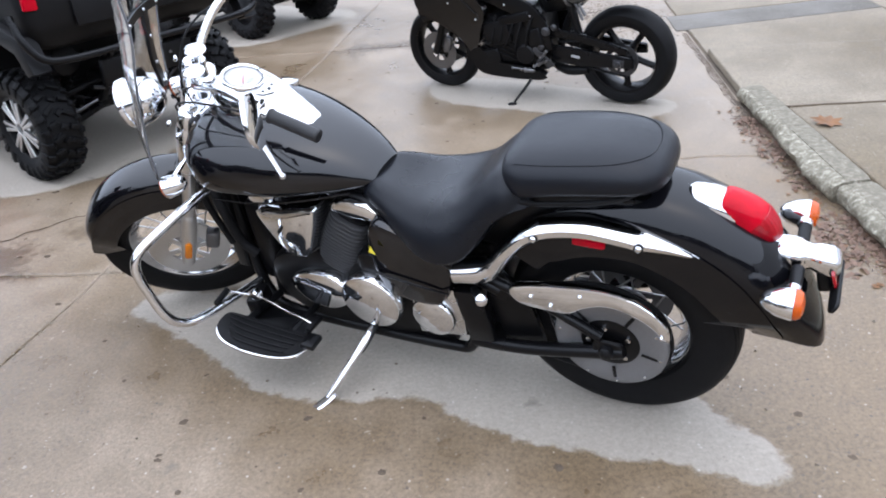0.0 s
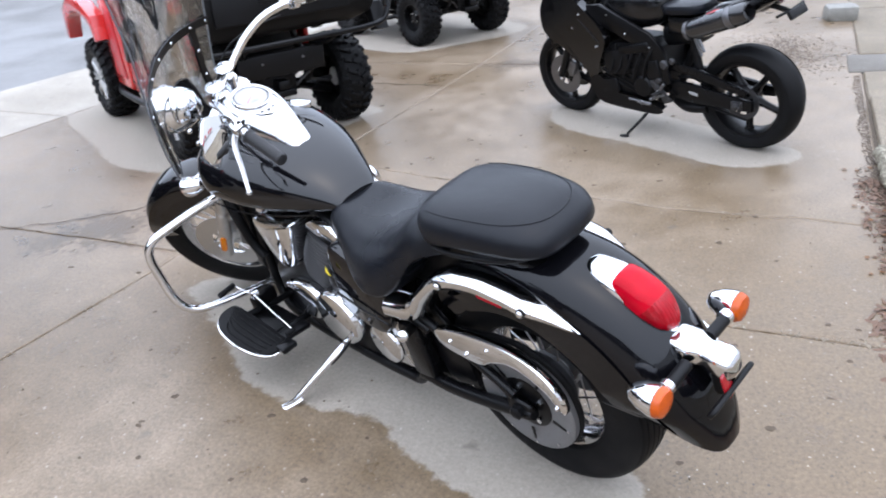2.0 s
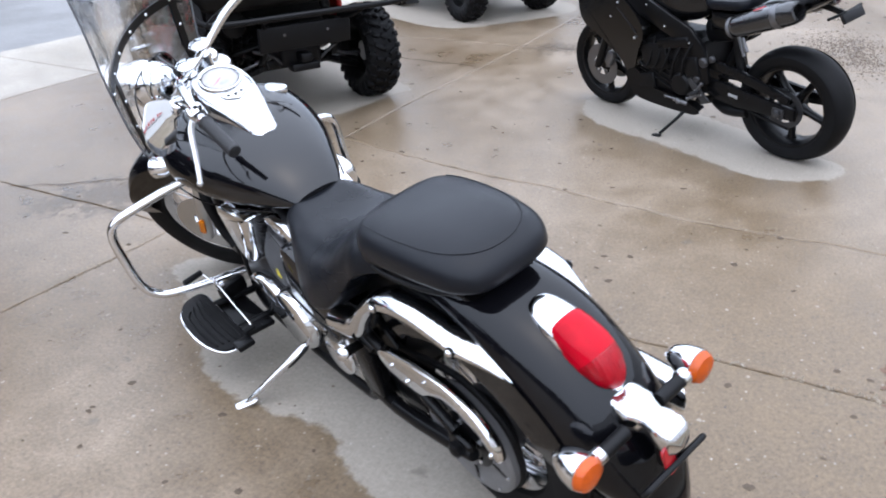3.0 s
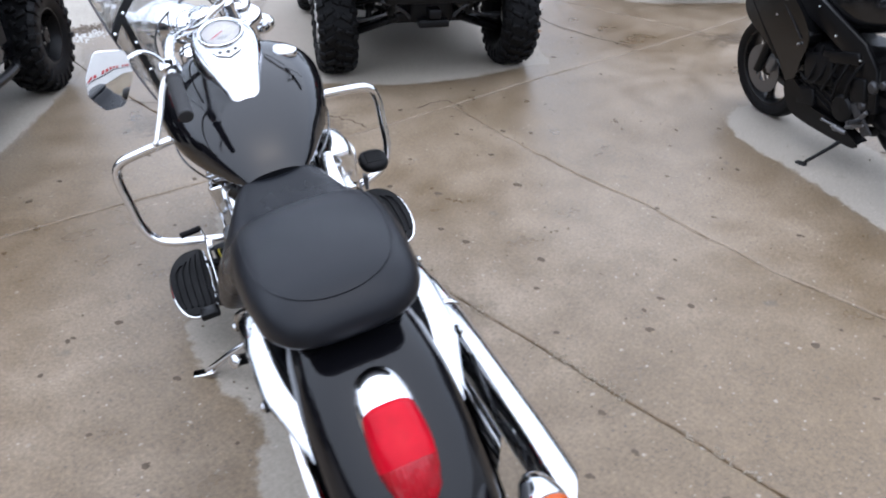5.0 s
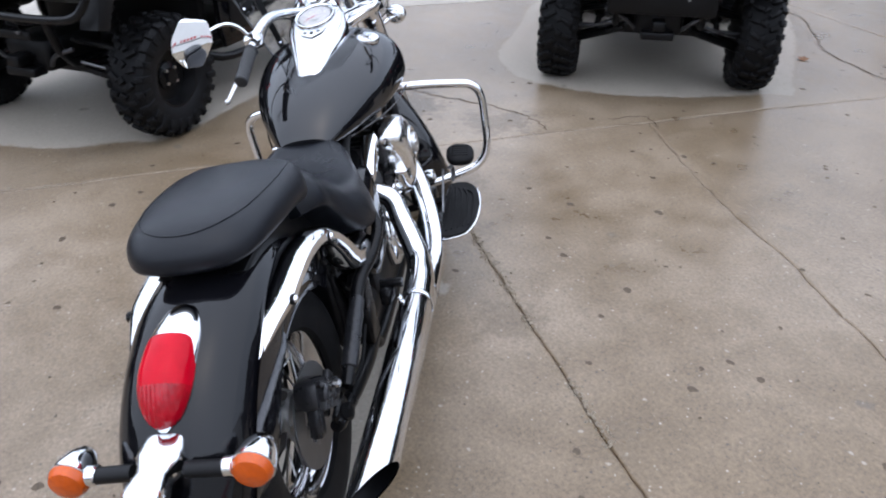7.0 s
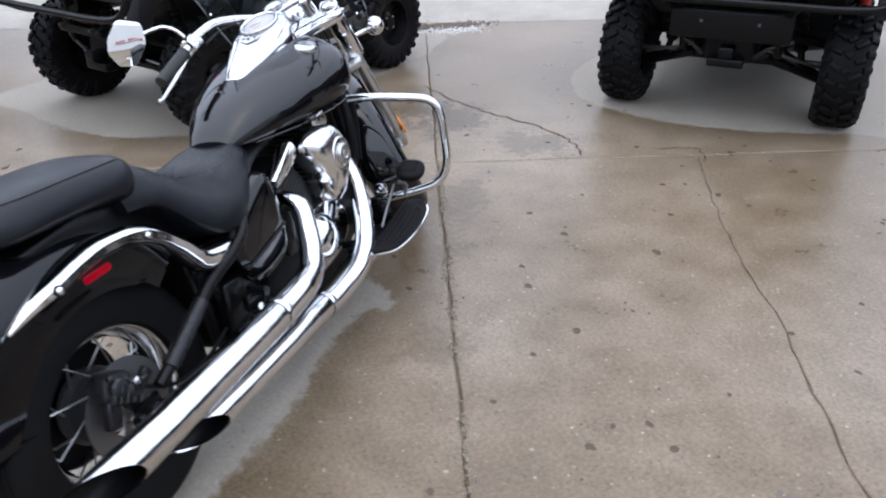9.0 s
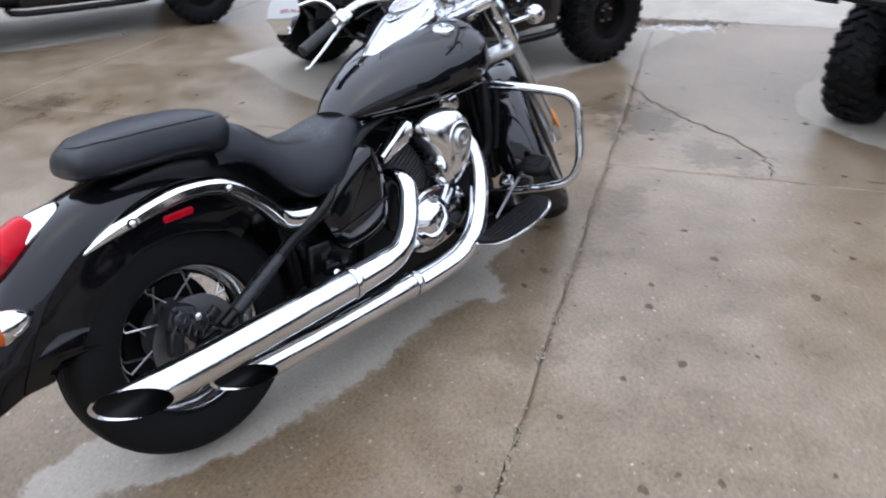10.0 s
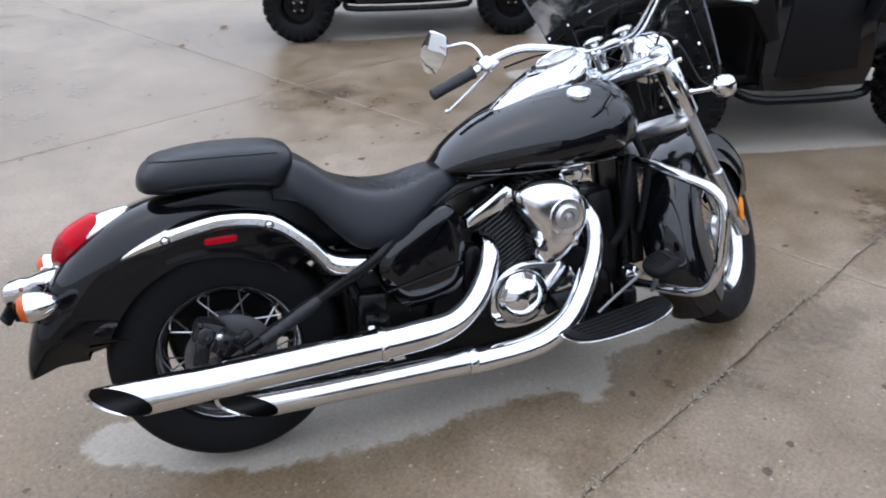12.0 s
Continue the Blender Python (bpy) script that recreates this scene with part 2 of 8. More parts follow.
        l.new(geo.outputs["Position"], pool.inputs[0])
        ragged = calc("ADD", pool.outputs["Value"], calc("ADD", span(mid.outputs["Fac"], 0.2, 0.8, -0.55 * reach, 0.55 * reach), span(warp.outputs["Fac"], 0.3, 0.7, -0.25 * reach, 0.25 * reach)))
        soak = span(ragged, reach * 0.45, reach * 0.85, deep, 0.0)
        colour = mix(soak, colour, (0.44 * wet[0], 0.41 * wet[1], 0.36 * wet[2]))
    # a muddy tyre has rolled past the front wheel and left its lugs
    axes = []
    for ax, ay in ((0.947, -0.321), (0.321, 0.947)):
        dot = n.new("ShaderNodeVectorMath")
        dot.operation = "DOT_PRODUCT"
        dot.inputs[1].default_value = (ax, ay, 0.0)
        l.new(geo.outputs["Position"], dot.inputs[0])
        axes.append(calc("ADD", calc("SUBTRACT", dot.outputs["Value"], ax * -0.90 + ay * 2.87), calc("MULTIPLY", calc("SUBTRACT", mid.outputs["Fac"], 0.5), 0.05)))
    across = calc("ABSOLUTE", axes[1], 0.0)
    lugs = calc("SINE", calc("MULTIPLY", calc("ADD", axes[0], calc("MULTIPLY", across, 0.7)), 115.0), 0.0)
    track = calc("MULTIPLY", span(across, 0.045, 0.085, 1.0, 0.0), span(calc("ABSOLUTE", axes[0], 0.0), 0.30, 0.50, 1.0, 0.0))
    track = calc("MULTIPLY", calc("MULTIPLY", track, span(lugs, -0.3, 0.5, 0.12, 0.55)), span(warp.outputs["Fac"], 0.3, 0.6, 0.25, 1.0))
    colour = mix(track, colour, (0.50 * wet[0], 0.50 * wet[1], 0.50 * wet[2]))
    colour = mix(mask, colour, dry)
    colour = mix(calc("MULTIPLY", rim, 0.42), colour, (0.66 * wet[0], 0.64 * wet[1], 0.56 * wet[2]))
    tone = calc("ADD", calc("MULTIPLY", calc("SUBTRACT", tone, 1.0), calc("SUBTRACT", 1.0, calc("MULTIPLY", mask, 0.55))), 1.0)
    vv = n.new("ShaderNodeHueSaturation")
    l.new(colour, vv.inputs["Color"])
    l.new(tone, vv.inputs["Value"])
    # old gum and oil spots, with pale specks of aggregate
    blot = calc("ADD", spots.outputs["Distance"], span(warp.outputs["Fac"], 0.3, 0.7, -0.055, 0.055))
    sp = n.new("ShaderNodeSeparateColor")
    l.new(spots.outputs["Color"], sp.inputs[0])
    blot = calc("MULTIPLY", span(blot, 0.05, 0.11, 1.0, 0.0), span(sp.outputs[0], 0.5, 0.8, 0.0, 0.5))
    tinted = mix(blot, vv.outputs[0], (0.085, 0.075, 0.065))
    pale = calc("MULTIPLY", span(speck.outputs["Distance"], 0.08, 0.16, 1.0, 0.0), span(fine.outputs["Fac"], 0.5, 0.6, 0.0, 0.7))
    tinted = mix(pale, tinted, (0.50, 0.47, 0.42))
    # small bright glints painted into the colour as pale dots, held in chips
    chips = tex("ShaderNodeTexVoronoi", 36)
    cs = n.new("ShaderNodeSeparateColor")
    l.new(chips.outputs["Color"], cs.inputs[0])
    chip = calc("MULTIPLY", span(chips.outputs["Distance"], 0.07, 0.13, 1.0, 0.0), calc("MULTIPLY", clump, span(cs.outputs[0], 0.80, 0.92, 0.0, 0.6)))
    tinted = mix(chip, tinted, (0.62, 0.57, 0.48))
    pits = tex("ShaderNodeTexVoronoi", 52)
    ps = n.new("ShaderNodeSeparateColor")
    l.new(pits.outputs["Color"], ps.inputs[0])
    pit = calc("MULTIPLY", span(pits.outputs["Distance"], 0.16, 0.30, 1.0, 0.0), calc("MULTIPLY", clump, span(ps.outputs[0], 0.45, 0.95, 0.0, 0.8)))
    pit = calc("MULTIPLY", pit, calc("SUBTRACT", 1.0, calc("MULTIPLY", mask, 0.6)))
    tinted = mix(pit, tinted, (0.055, 0.048, 0.042))
    # coarse aggregate: scattered dark hollows and pale stones a centimetre or two across
    hollows = tex("ShaderNodeTexVoronoi", 15)
    hs = n.new("ShaderNodeSeparateColor")
    l.new(hollows.outputs["Color"], hs.inputs[0])
    hd = calc("ADD", hollows.outputs["Distance"], span(fine.outputs["Fac"], 0.2, 0.8, -0.16, 0.16))
    hollow = calc("MULTIPLY", span(hd, 0.10, 0.20, 1.0, 0.0), calc("MULTIPLY", clump, span(hs.outputs[0], 0.62, 0.80, 0.0, 0.62)))
    hollow = calc("MULTIPLY", hollow, calc("MULTIPLY", calc("SUBTRACT", 1.0, mask), span(broad.outputs["Fac"], 0.35, 0.6, 0.25, 1.0)))
    tinted = mix(hollow, tinted, (0.075, 0.062, 0.05))
    stone = calc("MULTIPLY", span(hd, 0.06, 0.13, 1.0, 0.0), span(hs.outputs[1], 0.70, 0.85, 0.0, 0.55))
    tinted = mix(calc("MULTIPLY", stone, calc("SUBTRACT", 1.0, mask)), tinted, (0.42, 0.38, 0.32))
    l.new(tinted, b.inputs["Base Color"])
    rough = calc("ADD", calc("MULTIPLY", mask, 0.45), span(mid.outputs["Fac"], 0.15, 0.85, wet_rough - 0.10, wet_rough + 0.14))
    rough = calc("ADD", rough, span(broad.outputs["Fac"], 0.1, 0.9, -0.12, 0.12))
    l.new(rough, b.inputs["Roughness"])
    b.inputs["Specular IOR Level"].default_value = 0.40
    bp = n.new("ShaderNodeBump")
    bp.inputs["Strength"].default_value, bp.inputs["Distance"].default_value = 0.35, 0.004
    height = calc("ADD", calc("MULTIPLY", fine.outputs["Fac"], 0.6), calc("MULTIPLY", sand.outputs["Fac"], 0.35))
    height = calc("SUBTRACT", height, calc("MULTIPLY", blot, 0.25))
    l.new(height, bp.inputs["Height"])
    l.new(bp.outputs[0], b.inputs["Normal"])
    return m


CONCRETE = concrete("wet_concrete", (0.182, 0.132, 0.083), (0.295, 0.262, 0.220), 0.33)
WALK = concrete("sidewalk_concrete", (0.152, 0.118, 0.074), (0.4, 0.37, 0.33), 0.6, False)
APRON = concrete("apron_concrete", (0.30, 0.268, 0.222), (0.4, 0.37, 0.33), 0.5, False)
ASPHALT = concrete("street_asphalt", (0.135, 0.132, 0.130), (0.2, 0.2, 0.2), 0.42, False)
STONE = concrete("old_kerb_stone", (0.19, 0.185, 0.165), (0.3, 0.3, 0.3), 0.6, False, 2.2)


def lichen(name, dark, middle, pale):
    """Rough grey stone mottled with pale lichen and dark moss."""
    m = material(name, (0.2, 0.2, 0.18), 0.85, bump=0.9, bump_size=45)
    n, l = m.node_tree.nodes, m.node_tree.links
    geo = n.new("ShaderNodeNewGeometry")
    t = n.new("ShaderNodeTexNoise")
    t.inputs["Scale"].default_value, t.inputs["Detail"].default_value, t.inputs["Roughness"].default_value = 34, 10, 0.78
    l.new(geo.outputs["Position"], t.inputs["Vector"])
    ramp = n.new("ShaderNodeValToRGB")
    e = ramp.color_ramp.elements
    e[0].position, e[0].color = 0.36, (*dark, 1)
    e[1].position, e[1].color = 0.64, (*pale, 1)
    mid = e.new(0.52)
    mid.color = (*middle, 1)
    l.new(t.outputs["Fac"], ramp.inputs[0])
    l.new(ramp.outputs[0], n["Principled BSDF"].inputs["Base Color"])
    return m


LICHEN = lichen("lichen_stone", (0.085, 0.072, 0.050), (0.200, 0.180, 0.135), (0.44, 0.41, 0.33))
KERB_TOP = lichen("worn_stone_top", (0.110, 0.096, 0.070), (0.165, 0.146, 0.110), (0.27, 0.245, 0.19))
PATCH = concrete("tar_patch", (0.10, 0.088, 0.072), (0.2, 0.2, 0.2), 0.75, False, 1.5)
WALL = material("white_siding", (0.74, 0.74, 0.73), 0.6, grain=0.08, grain_size=8, wear=0.15, wear_size=0.8)


# ---- mesh helpers ----
def ring_path(pts, res=6, closed=False):
    """Points on a smooth curve through pts."""
    p = [Vector(q) for q in pts]
    if res <= 1 or len(p) < 3:
        return p
    out = []
    k = len(p)
    for i in range(k if closed else k - 1):
        a, b, c, d = (p[(i - 1) % k], p[i], p[(i + 1) % k], p[(i + 2) % k]) if closed else (p[max(i - 1, 0)], p[i], p[i + 1], p[min(i + 2, k - 1)])
        for s in range(res):
            t = s / res
            out.append(0.5 * ((2 * b) + (c - a) * t + (2 * a - 5 * b + 4 * c - d) * t * t + (3 * b - a - 3 * c + d) * t ** 3))
    if not closed:
        out.append(p[-1])
    return out


def skin(bm, rings, caps=True, closed=False):
    """Joins rings of equal length into a skin."""
    rows = [[bm.verts.new(v) for v in r] for r in rings]
    k = len(rows[0])
    pairs = list(zip(rows, rows[1:])) + ([(rows[-1], rows[0])] if closed else [])
    for a, b in pairs:
        for i in range(k):
            bm.faces.new((a[i], a[(i + 1) % k], b[(i + 1) % k], b[i]))
    if caps and not closed:
        bm.faces.new(list(reversed(rows[0])))
        bm.faces.new(rows[-1])
    return bm


def sweep(bm, pts, r, n=12, res=6, flat=1.0, caps=True, closed=False):
    """A tube of radius r (a number, or one for each of pts) along a smooth curve."""
    path = ring_path(pts, res, closed)
    radii = [r] * len(path)
    if not isinstance(r, (int, float)):
        radii = [float(v) for v in np.interp(np.linspace(0, len(r) - 1, len(path)), range(len(r)), r)]
    rings, up = [], None
    for i, p in enumerate(path):
        a, b = (path[i - 1] if (i or closed) else p), (path[(i + 1) % len(path)] if (i + 1 < len(path) or closed) else p)
        t = (b - a).normalized()
        if up is None:
            up = t.orthogonal().normalized()
        up = (up - t * up.dot(t)).normalized()
        side = t.cross(up)
        rings.append([p + radii[i] * (math.cos(w) * up + flat * math.sin(w) * side) for w in (2 * math.pi * j / n for j in range(n))])
    return skin(bm, rings, caps, closed)


def lathe(bm, profile, n=48, m=None, closed=False):
    """Turns a profile of (radius, height) round the z axis of the pose m."""
    m = m or Matrix()
    rings = [[m @ Vector((r * math.cos(w), r * math.sin(w), h)) for w in (2 * math.pi * j / n for j in range(n))] for r, h in profile]
    return skin(bm, rings, not closed, closed)


def inset(outline, d):
    """A closed outline of (x, y), anticlockwise, moved inwards by d."""
    k, out = len(outline), []
    for i in range(k):
        a, b, c = Vector(outline[i - 1]), Vector(outline[i]), Vector(outline[(i + 1) % k])
        u, v = (b - a), (c - b)
        u = u.normalized() if u.length > 1e-9 else Vector((1, 0))
        v = v.normalized() if v.length > 1e-9 else u
        nrm = Vector((-(u.y + v.y), u.x + v.x))
        s = max(0.45, nrm.length / 2)
        nrm = nrm.normalized() if nrm.length > 1e-6 else Vector((-u.y, u.x))
        out.append(b + nrm * (d / s))
    return out


def plate(bm, outline, depth, m=None, bevel=0.0, dome=0.0):
    """A plate with an outline in the xy plane of m, from z=0 to z=depth, its upper and lower edges rounded."""
    m = m or Matrix()
    area = sum(outline[i - 1][0] * outline[i][1] - outline[i][0] * outline[i - 1][1] for i in range(len(outline)))
    o = [Vector(p[:2]) for p in (outline if area > 0 else list(reversed(outline)))]
    b = min(bevel, depth / 2.01)
    levels = [(0, 0), (0, depth)] if b <= 0 else [(b, 0), (b * 0.3, b * 0.3), (0, b), (0, depth - b), (b * 0.3, depth - b * 0.3), (b, depth)]
    if dome:
        levels += [(b + dome * f, depth + dome * h) for f, h in ((0.9, 0.35), (2.2, 0.6), (4.0, 0.78))]
    rings = [[m @ Vector((*p, h)) for p in inset(o, d)] for d, h in levels]
    return skin(bm, rings)


def rounded(w, h, r, k=4):
    """A rounded rectangle about the origin."""
    r = min(r, w / 2 - 1e-4, h / 2 - 1e-4)
    out = []
    for cx, cy, a0 in ((w / 2 - r, h / 2 - r, 0), (-w / 2 + r, h / 2 - r, 90), (-w / 2 + r, -h / 2 + r, 180), (w / 2 - r, -h / 2 + r, 270)):
        out += [(cx + r * math.cos(radians(a0 + 90 * i / k)), cy + r * math.sin(radians(a0 + 90 * i / k))) for i in range(k + 1)]
    return out


def box(bm, size, m=None, bevel=0.006, corner=None):
    """A box about the origin of m with rounded edges."""
    x, y, z = size
    m = m or Matrix()
    return plate(bm, rounded(x, y, corner if corner is not None else max(bevel, 0.002), 3), z, m @ pose(0, 0, -z / 2), bevel)


def egg(bm, size, m=None, e=2.0, nu=28, nv=16):
    """A superellipsoid about the origin of m."""
    m = m or Matrix()
    a, b, c = size

    def f(v):
        return math.copysign(abs(v) ** (2 / e), v)
    rings = []
    for j in range(1, nv):
        q = -math.pi / 2 + math.pi * j / nv
        rings.append([m @ Vector((a * f(math.cos(q)) * f(math.cos(w)), b * f(math.cos(q)) * f(math.sin(w)), c * f(math.sin(q)))) for w in (2 * math.pi * i / nu for i in range(nu))])
    return skin(bm, rings)


def along(a, b):
    """A pose at a whose z axis points to b."""
    a, b = Vector(a), Vector(b)
    return Matrix.Translation(a) @ (b - a).to_track_quat("Z", "Y").to_matrix().to_4x4()


def rod(bm, a, b, r, n=10, bevel=0.0):
    """A straight round rod from a to b."""
    h = (Vector(b) - Vector(a)).length
    prof = [(r, 0), (r, h)] if not bevel else [(r - bevel, 0), (r, bevel), (r, h - bevel), (r - bevel, h)]
    return lathe(bm, prof, n, along(a, b))


def mesh_of(name, bm, mat, smooth=35):
    me = bpy.data.meshes.new(name)
    bmesh.ops.recalc_face_normals(bm, faces=bm.faces)
    bm.to_mesh(me)
    bm.free()
    me.materials.append(mat)
    me.polygons.foreach_set("use_smooth", [True] * len(me.polygons))
    me.set_sharp_from_angle(angle=radians(smooth))
    return me


def part(name, bm, mat, parent, label="", m=None, smooth=35):
    """One mesh under a thing or a part."""
    ob = new(name, bm if isinstance(bm, bpy.types.Mesh) else mesh_of(name, bm, mat, smooth))
    ob.parent = parent
    if m is not None:
        ob.matrix_basis = m
    return tagged(ob, label)


def thing(name, m, label, category, group="", kind=""):
    ob = new(name)
    ob.empty_display_size = 0.1
    ob.matrix_basis = m
    return tagged(ob, label, category, group, kind)


def B():
    return bmesh.new()

# ---- ground ----
GZ = 0.015


def wig(v, amount, size, seed=0.0):
    return amount * noise.noise((v * size, seed, 0.3)) + 0.4 * amount * noise.noise((v * size * 3.7, seed, 4.1))


def line_west(y):
    return -4.72 + 0.20 * (y - 3.5)


def line_street(y):
    return -6.55 + 0.26 * (y - 4.2)


def line_b(y):
    return float(np.interp(y, [-9, -5.6, -0.32, 1.88, 2.7, 4.99, 6.7, 12], [-3.15, -2.69, -2.06, -1.79, -1.60, -1.25, -0.93, -0.1])) + wig(y, 0.008, 2.0, 1) + wig(y, 0.005, 11, 32)


def line_kerb(y):
    return 1.515 + 0.10 * y if y < 4.4 else 1.955 + 0.17 * (y - 4.4)


def joint_south(x):
    return -8.5 - 0.15 * x


def joint_d(x):
    return -1.42 - 0.17 * x + wig(x, 0.006, 2, 2)


def joint_a(x):
    return 2.67 - 0.148 * x + wig(x, 0.010, 2.5, 3) + wig(x, 0.005, 12, 31)


def joint_c(x):
    return float(np.interp(x, [-1.4, -0.56, 0.08, 0.75, 1.7, 2.2], [4.30, 4.0, 3.85, 3.645, 3.49, 3.42])) + wig(x, 0.022, 3.0, 5) + wig(x, 0.010, 13, 8)


def joint_g(x):
    return 6.88 - 0.148 * x + wig(x, 0.008, 2, 6)


def joint_h(x):
    return 10.9 - 0.148 * x


def joint_n(x):
    return 15.5 - 0.148 * x


# outlines of the ground that the parked vehicles kept dry
DRY = [
    [(-1.30, 2.52), (-1.03, 2.29), (-0.82, 2.07), (-0.72, 1.95), (-0.47, 1.83), (-0.14, 1.80), (0.01, 1.66), (0.14, 1.56), (0.35, 1.47), (0.58, 1.40), (0.80, 1.29),
     (0.86, 1.34), (0.85, 1.44), (0.76, 1.61), (0.66, 1.75), (0.53, 1.90), (0.40, 1.985), (0.29, 2.06), (0.13, 2.16), (-0.03, 2.215), (-0.14, 2.29), (-0.19, 2.345), (-0.255, 2.37), (-0.275, 2.41), (-0.26, 2.47),
     (-0.33, 2.50), (-0.44, 2.47), (-0.52, 2.415), (-0.72, 2.50), (-0.95, 2.62), (-1.2, 2.66)],
    [(0.0, 5.32), (0.15, 4.97), (0.62, 4.64), (1.14, 4.25), (1.50, 4.33), (1.56, 4.55), (1.1, 5.0), (0.5, 5.5), (0.1, 5.62)],
    [(-2.75, 4.06), (-2.25, 4.06), (-1.74, 4.51), (-1.42, 5.3), (-1.5, 5.6), (-3.3, 7.2), (-4.7, 5.9), (-3.3, 4.45)],
    [(-3.5, 0.2), (-3.04, 0.40), (-2.47, 0.95), (-2.31, 1.45), (-2.42, 1.93), (-4.2, 3.5), (-5.3, 2.3)],
    [(-2.05, 7.7), (-1.25, 8.1), (-0.75, 9.0), (-2.2, 10.2), (-3.5, 9.0)],
    [(-3.35, -2.70), (-3.05, -2.28), (-4.2, -1.1), (-5.5, -2.1), (-4.4, -3.3)],
]


def dry_distance(pts):
    """Signed distance to the dry outlines, positive inside."""
    best = np.full(len(pts), -9.0)
    for poly in DRY:
        q = np.array([tuple(v)[:2] for v in ring_path([(x, y, 0) for x, y in poly], 4, True)])
        d, inside = np.full(len(pts), 9.0), np.zeros(len(pts), bool)
        for a, b in zip(q, np.roll(q, -1, 0)):
            ab = b - a
            t = np.clip(((pts - a) @ ab) / (ab @ ab), 0, 1)
            d = np.minimum(d, np.hypot(*(pts - (a + t[:, None] * ab)).T))
            cross = (a[1] > pts[:, 1]) != (b[1] > pts[:, 1])
            inside ^= cross & (pts[:, 0] < a[0] + (pts[:, 1] - a[1]) * ab[0] / (ab[1] if abs(ab[1]) > 1e-9 else 1e-9))
        best = np.maximum(best, np.where(inside, d, -d))
    return best


def slab(name, parent, xl, xr, yl, yu, z, step, mat, gap=0.0014, depth=0.05, label=""):
    """One poured slab between two side lines x(y) and two cross lines y(x), with a rounded edge and a skirt down into the joint."""
    def at(s, t):
        x, y = (xl(0) + xr(0)) / 2, 0.0
        for _ in range(6):
            y = yl(x) + (yu(x) - yl(x)) * t
            x = xl(y) + (xr(y) - xl(y)) * s
        return x, y
    w = abs(xr(yl(0)) - xl(yl(0)))
    h = abs(yu((xl(0) + xr(0)) / 2) - yl((xl(0) + xr(0)) / 2))
    nx, ny = max(4, int(w / step)), max(4, int(h / step))
    g = gap
    ss = [g / w, (g + 0.004) / w, (g + 0.012) / w] + [(i + 1) / (nx + 1) for i in range(nx)] + [1 - (g + 0.012) / w, 1 - (g + 0.004) / w, 1 - g / w]
    ts = [g / h, (g + 0.004) / h, (g + 0.012) / h] + [(i + 1) / (ny + 1) for i in range(ny)] + [1 - (g + 0.012) / h, 1 - (g + 0.004) / h, 1 - g / h]
    verts, faces = [], []
    ns, nt = len(ss), len(ts)
    for j, t in enumerate(ts):
        for i, s in enumerate(ss):
            x, y = at(s, t)
            rim = min(i, j, ns - 1 - i, nt - 1 - j)
            if rim < 2 and depth > 0.04:
                chip = (0.007 if rim == 0 else 0.005) * max(0.0, noise.noise((x * 9, y * 9, 7)) + 0.7 * noise.noise((x * 31, y * 31, 3)) - 0.08)
                x += chip * ((i <= rim) - (i >= ns - 1 - rim))
                y += chip * ((j <= rim) - (j >= nt - 1 - rim))
            dz = 0.003 * noise.noise((x * 0.9, y * 0.9, 0)) + (-0.006, -0.001, 0)[min(rim, 2)] * (1 + 0.8 * noise.noise((x * 14, y * 14, 2)))
            verts.append((x, y, z + dz))
    for j in range(nt - 1):
        for i in range(ns - 1):
            a = j * ns + i
            faces.append((a, a + 1, a + ns + 1, a + ns))
    border = [i for i in range(ns)] + [j * ns + ns - 1 for j in range(1, nt)] + [(nt - 1) * ns + i for i in range(ns - 2, -1, -1)] + [j * ns for j in range(nt - 2, 0, -1)]
    base = len(verts)
    verts += [(verts[b][0], verts[b][1], z - depth) for b in border]
    for k in range(len(border)):
        k2 = (k + 1) % len(border)
        faces.append((border[k2], border[k], base + k, base + k2))
    me = bpy.data.meshes.new(name)
    me.from_pydata(verts, [], faces)
    me.materials.append(mat)
    me.polygons.foreach_set("use_smooth", [True] * len(me.polygons))
    me.set_sharp_from_angle(angle=radians(50))
    dry = me.attributes.new("dry", "FLOAT", "POINT")
    dry.data.foreach_set("value", dry_distance(np.array(verts)[:, :2]).astype(np.float32))
    ob = new(name, me)
    ob.parent = parent
    return tagged(ob, label)


bm = B()
box(bm, (900, 900, 0.2), pose(0, 0, GZ - 0.1105), 0)
ground = new("ground", mesh_of("ground", bm, DIRT))
tagged(ground, "packed brown earth under the whole lot", "ground", kind="structure")

bm = B()
plate(bm, [(-260, -260), (line_street(-260), -260), (line_street(260), 260), (-260, 260)], 0.06, pose(0, 0, GZ - 0.068), 0)
street = new("road", mesh_of("road", bm, ASPHALT))
tagged(street, "pale grey wet asphalt street beyond the lot", "road", kind="structure")

pavement = thing("pavement", Matrix(), "brown rain-wet concrete lot with dry patches and cracked joints", "pavement", kind="structure")
for xl, xr, yl, yu, step in (
        (line_b, line_kerb, joint_south, joint_d, 0.12), (line_b, line_kerb, joint_d, joint_a, 0.035), (line_b, line_kerb, joint_a, joint_c, 0.05),
        (line_b, line_kerb, joint_c, joint_g, 0.05), (line_b, line_kerb, joint_g, joint_h, 0.08), (line_b, line_kerb, joint_h, joint_n, 0.2),
        (line_west, line_b, joint_south, joint_d, 0.06), (line_west, line_b, joint_d, joint_a, 0.05), (line_west, line_b, joint_a, joint_g, 0.05),
        (line_west, line_b, joint_g, joint_h, 0.06), (line_west, line_b, joint_h, joint_n, 0.2)):
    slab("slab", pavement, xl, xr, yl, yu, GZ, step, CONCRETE)
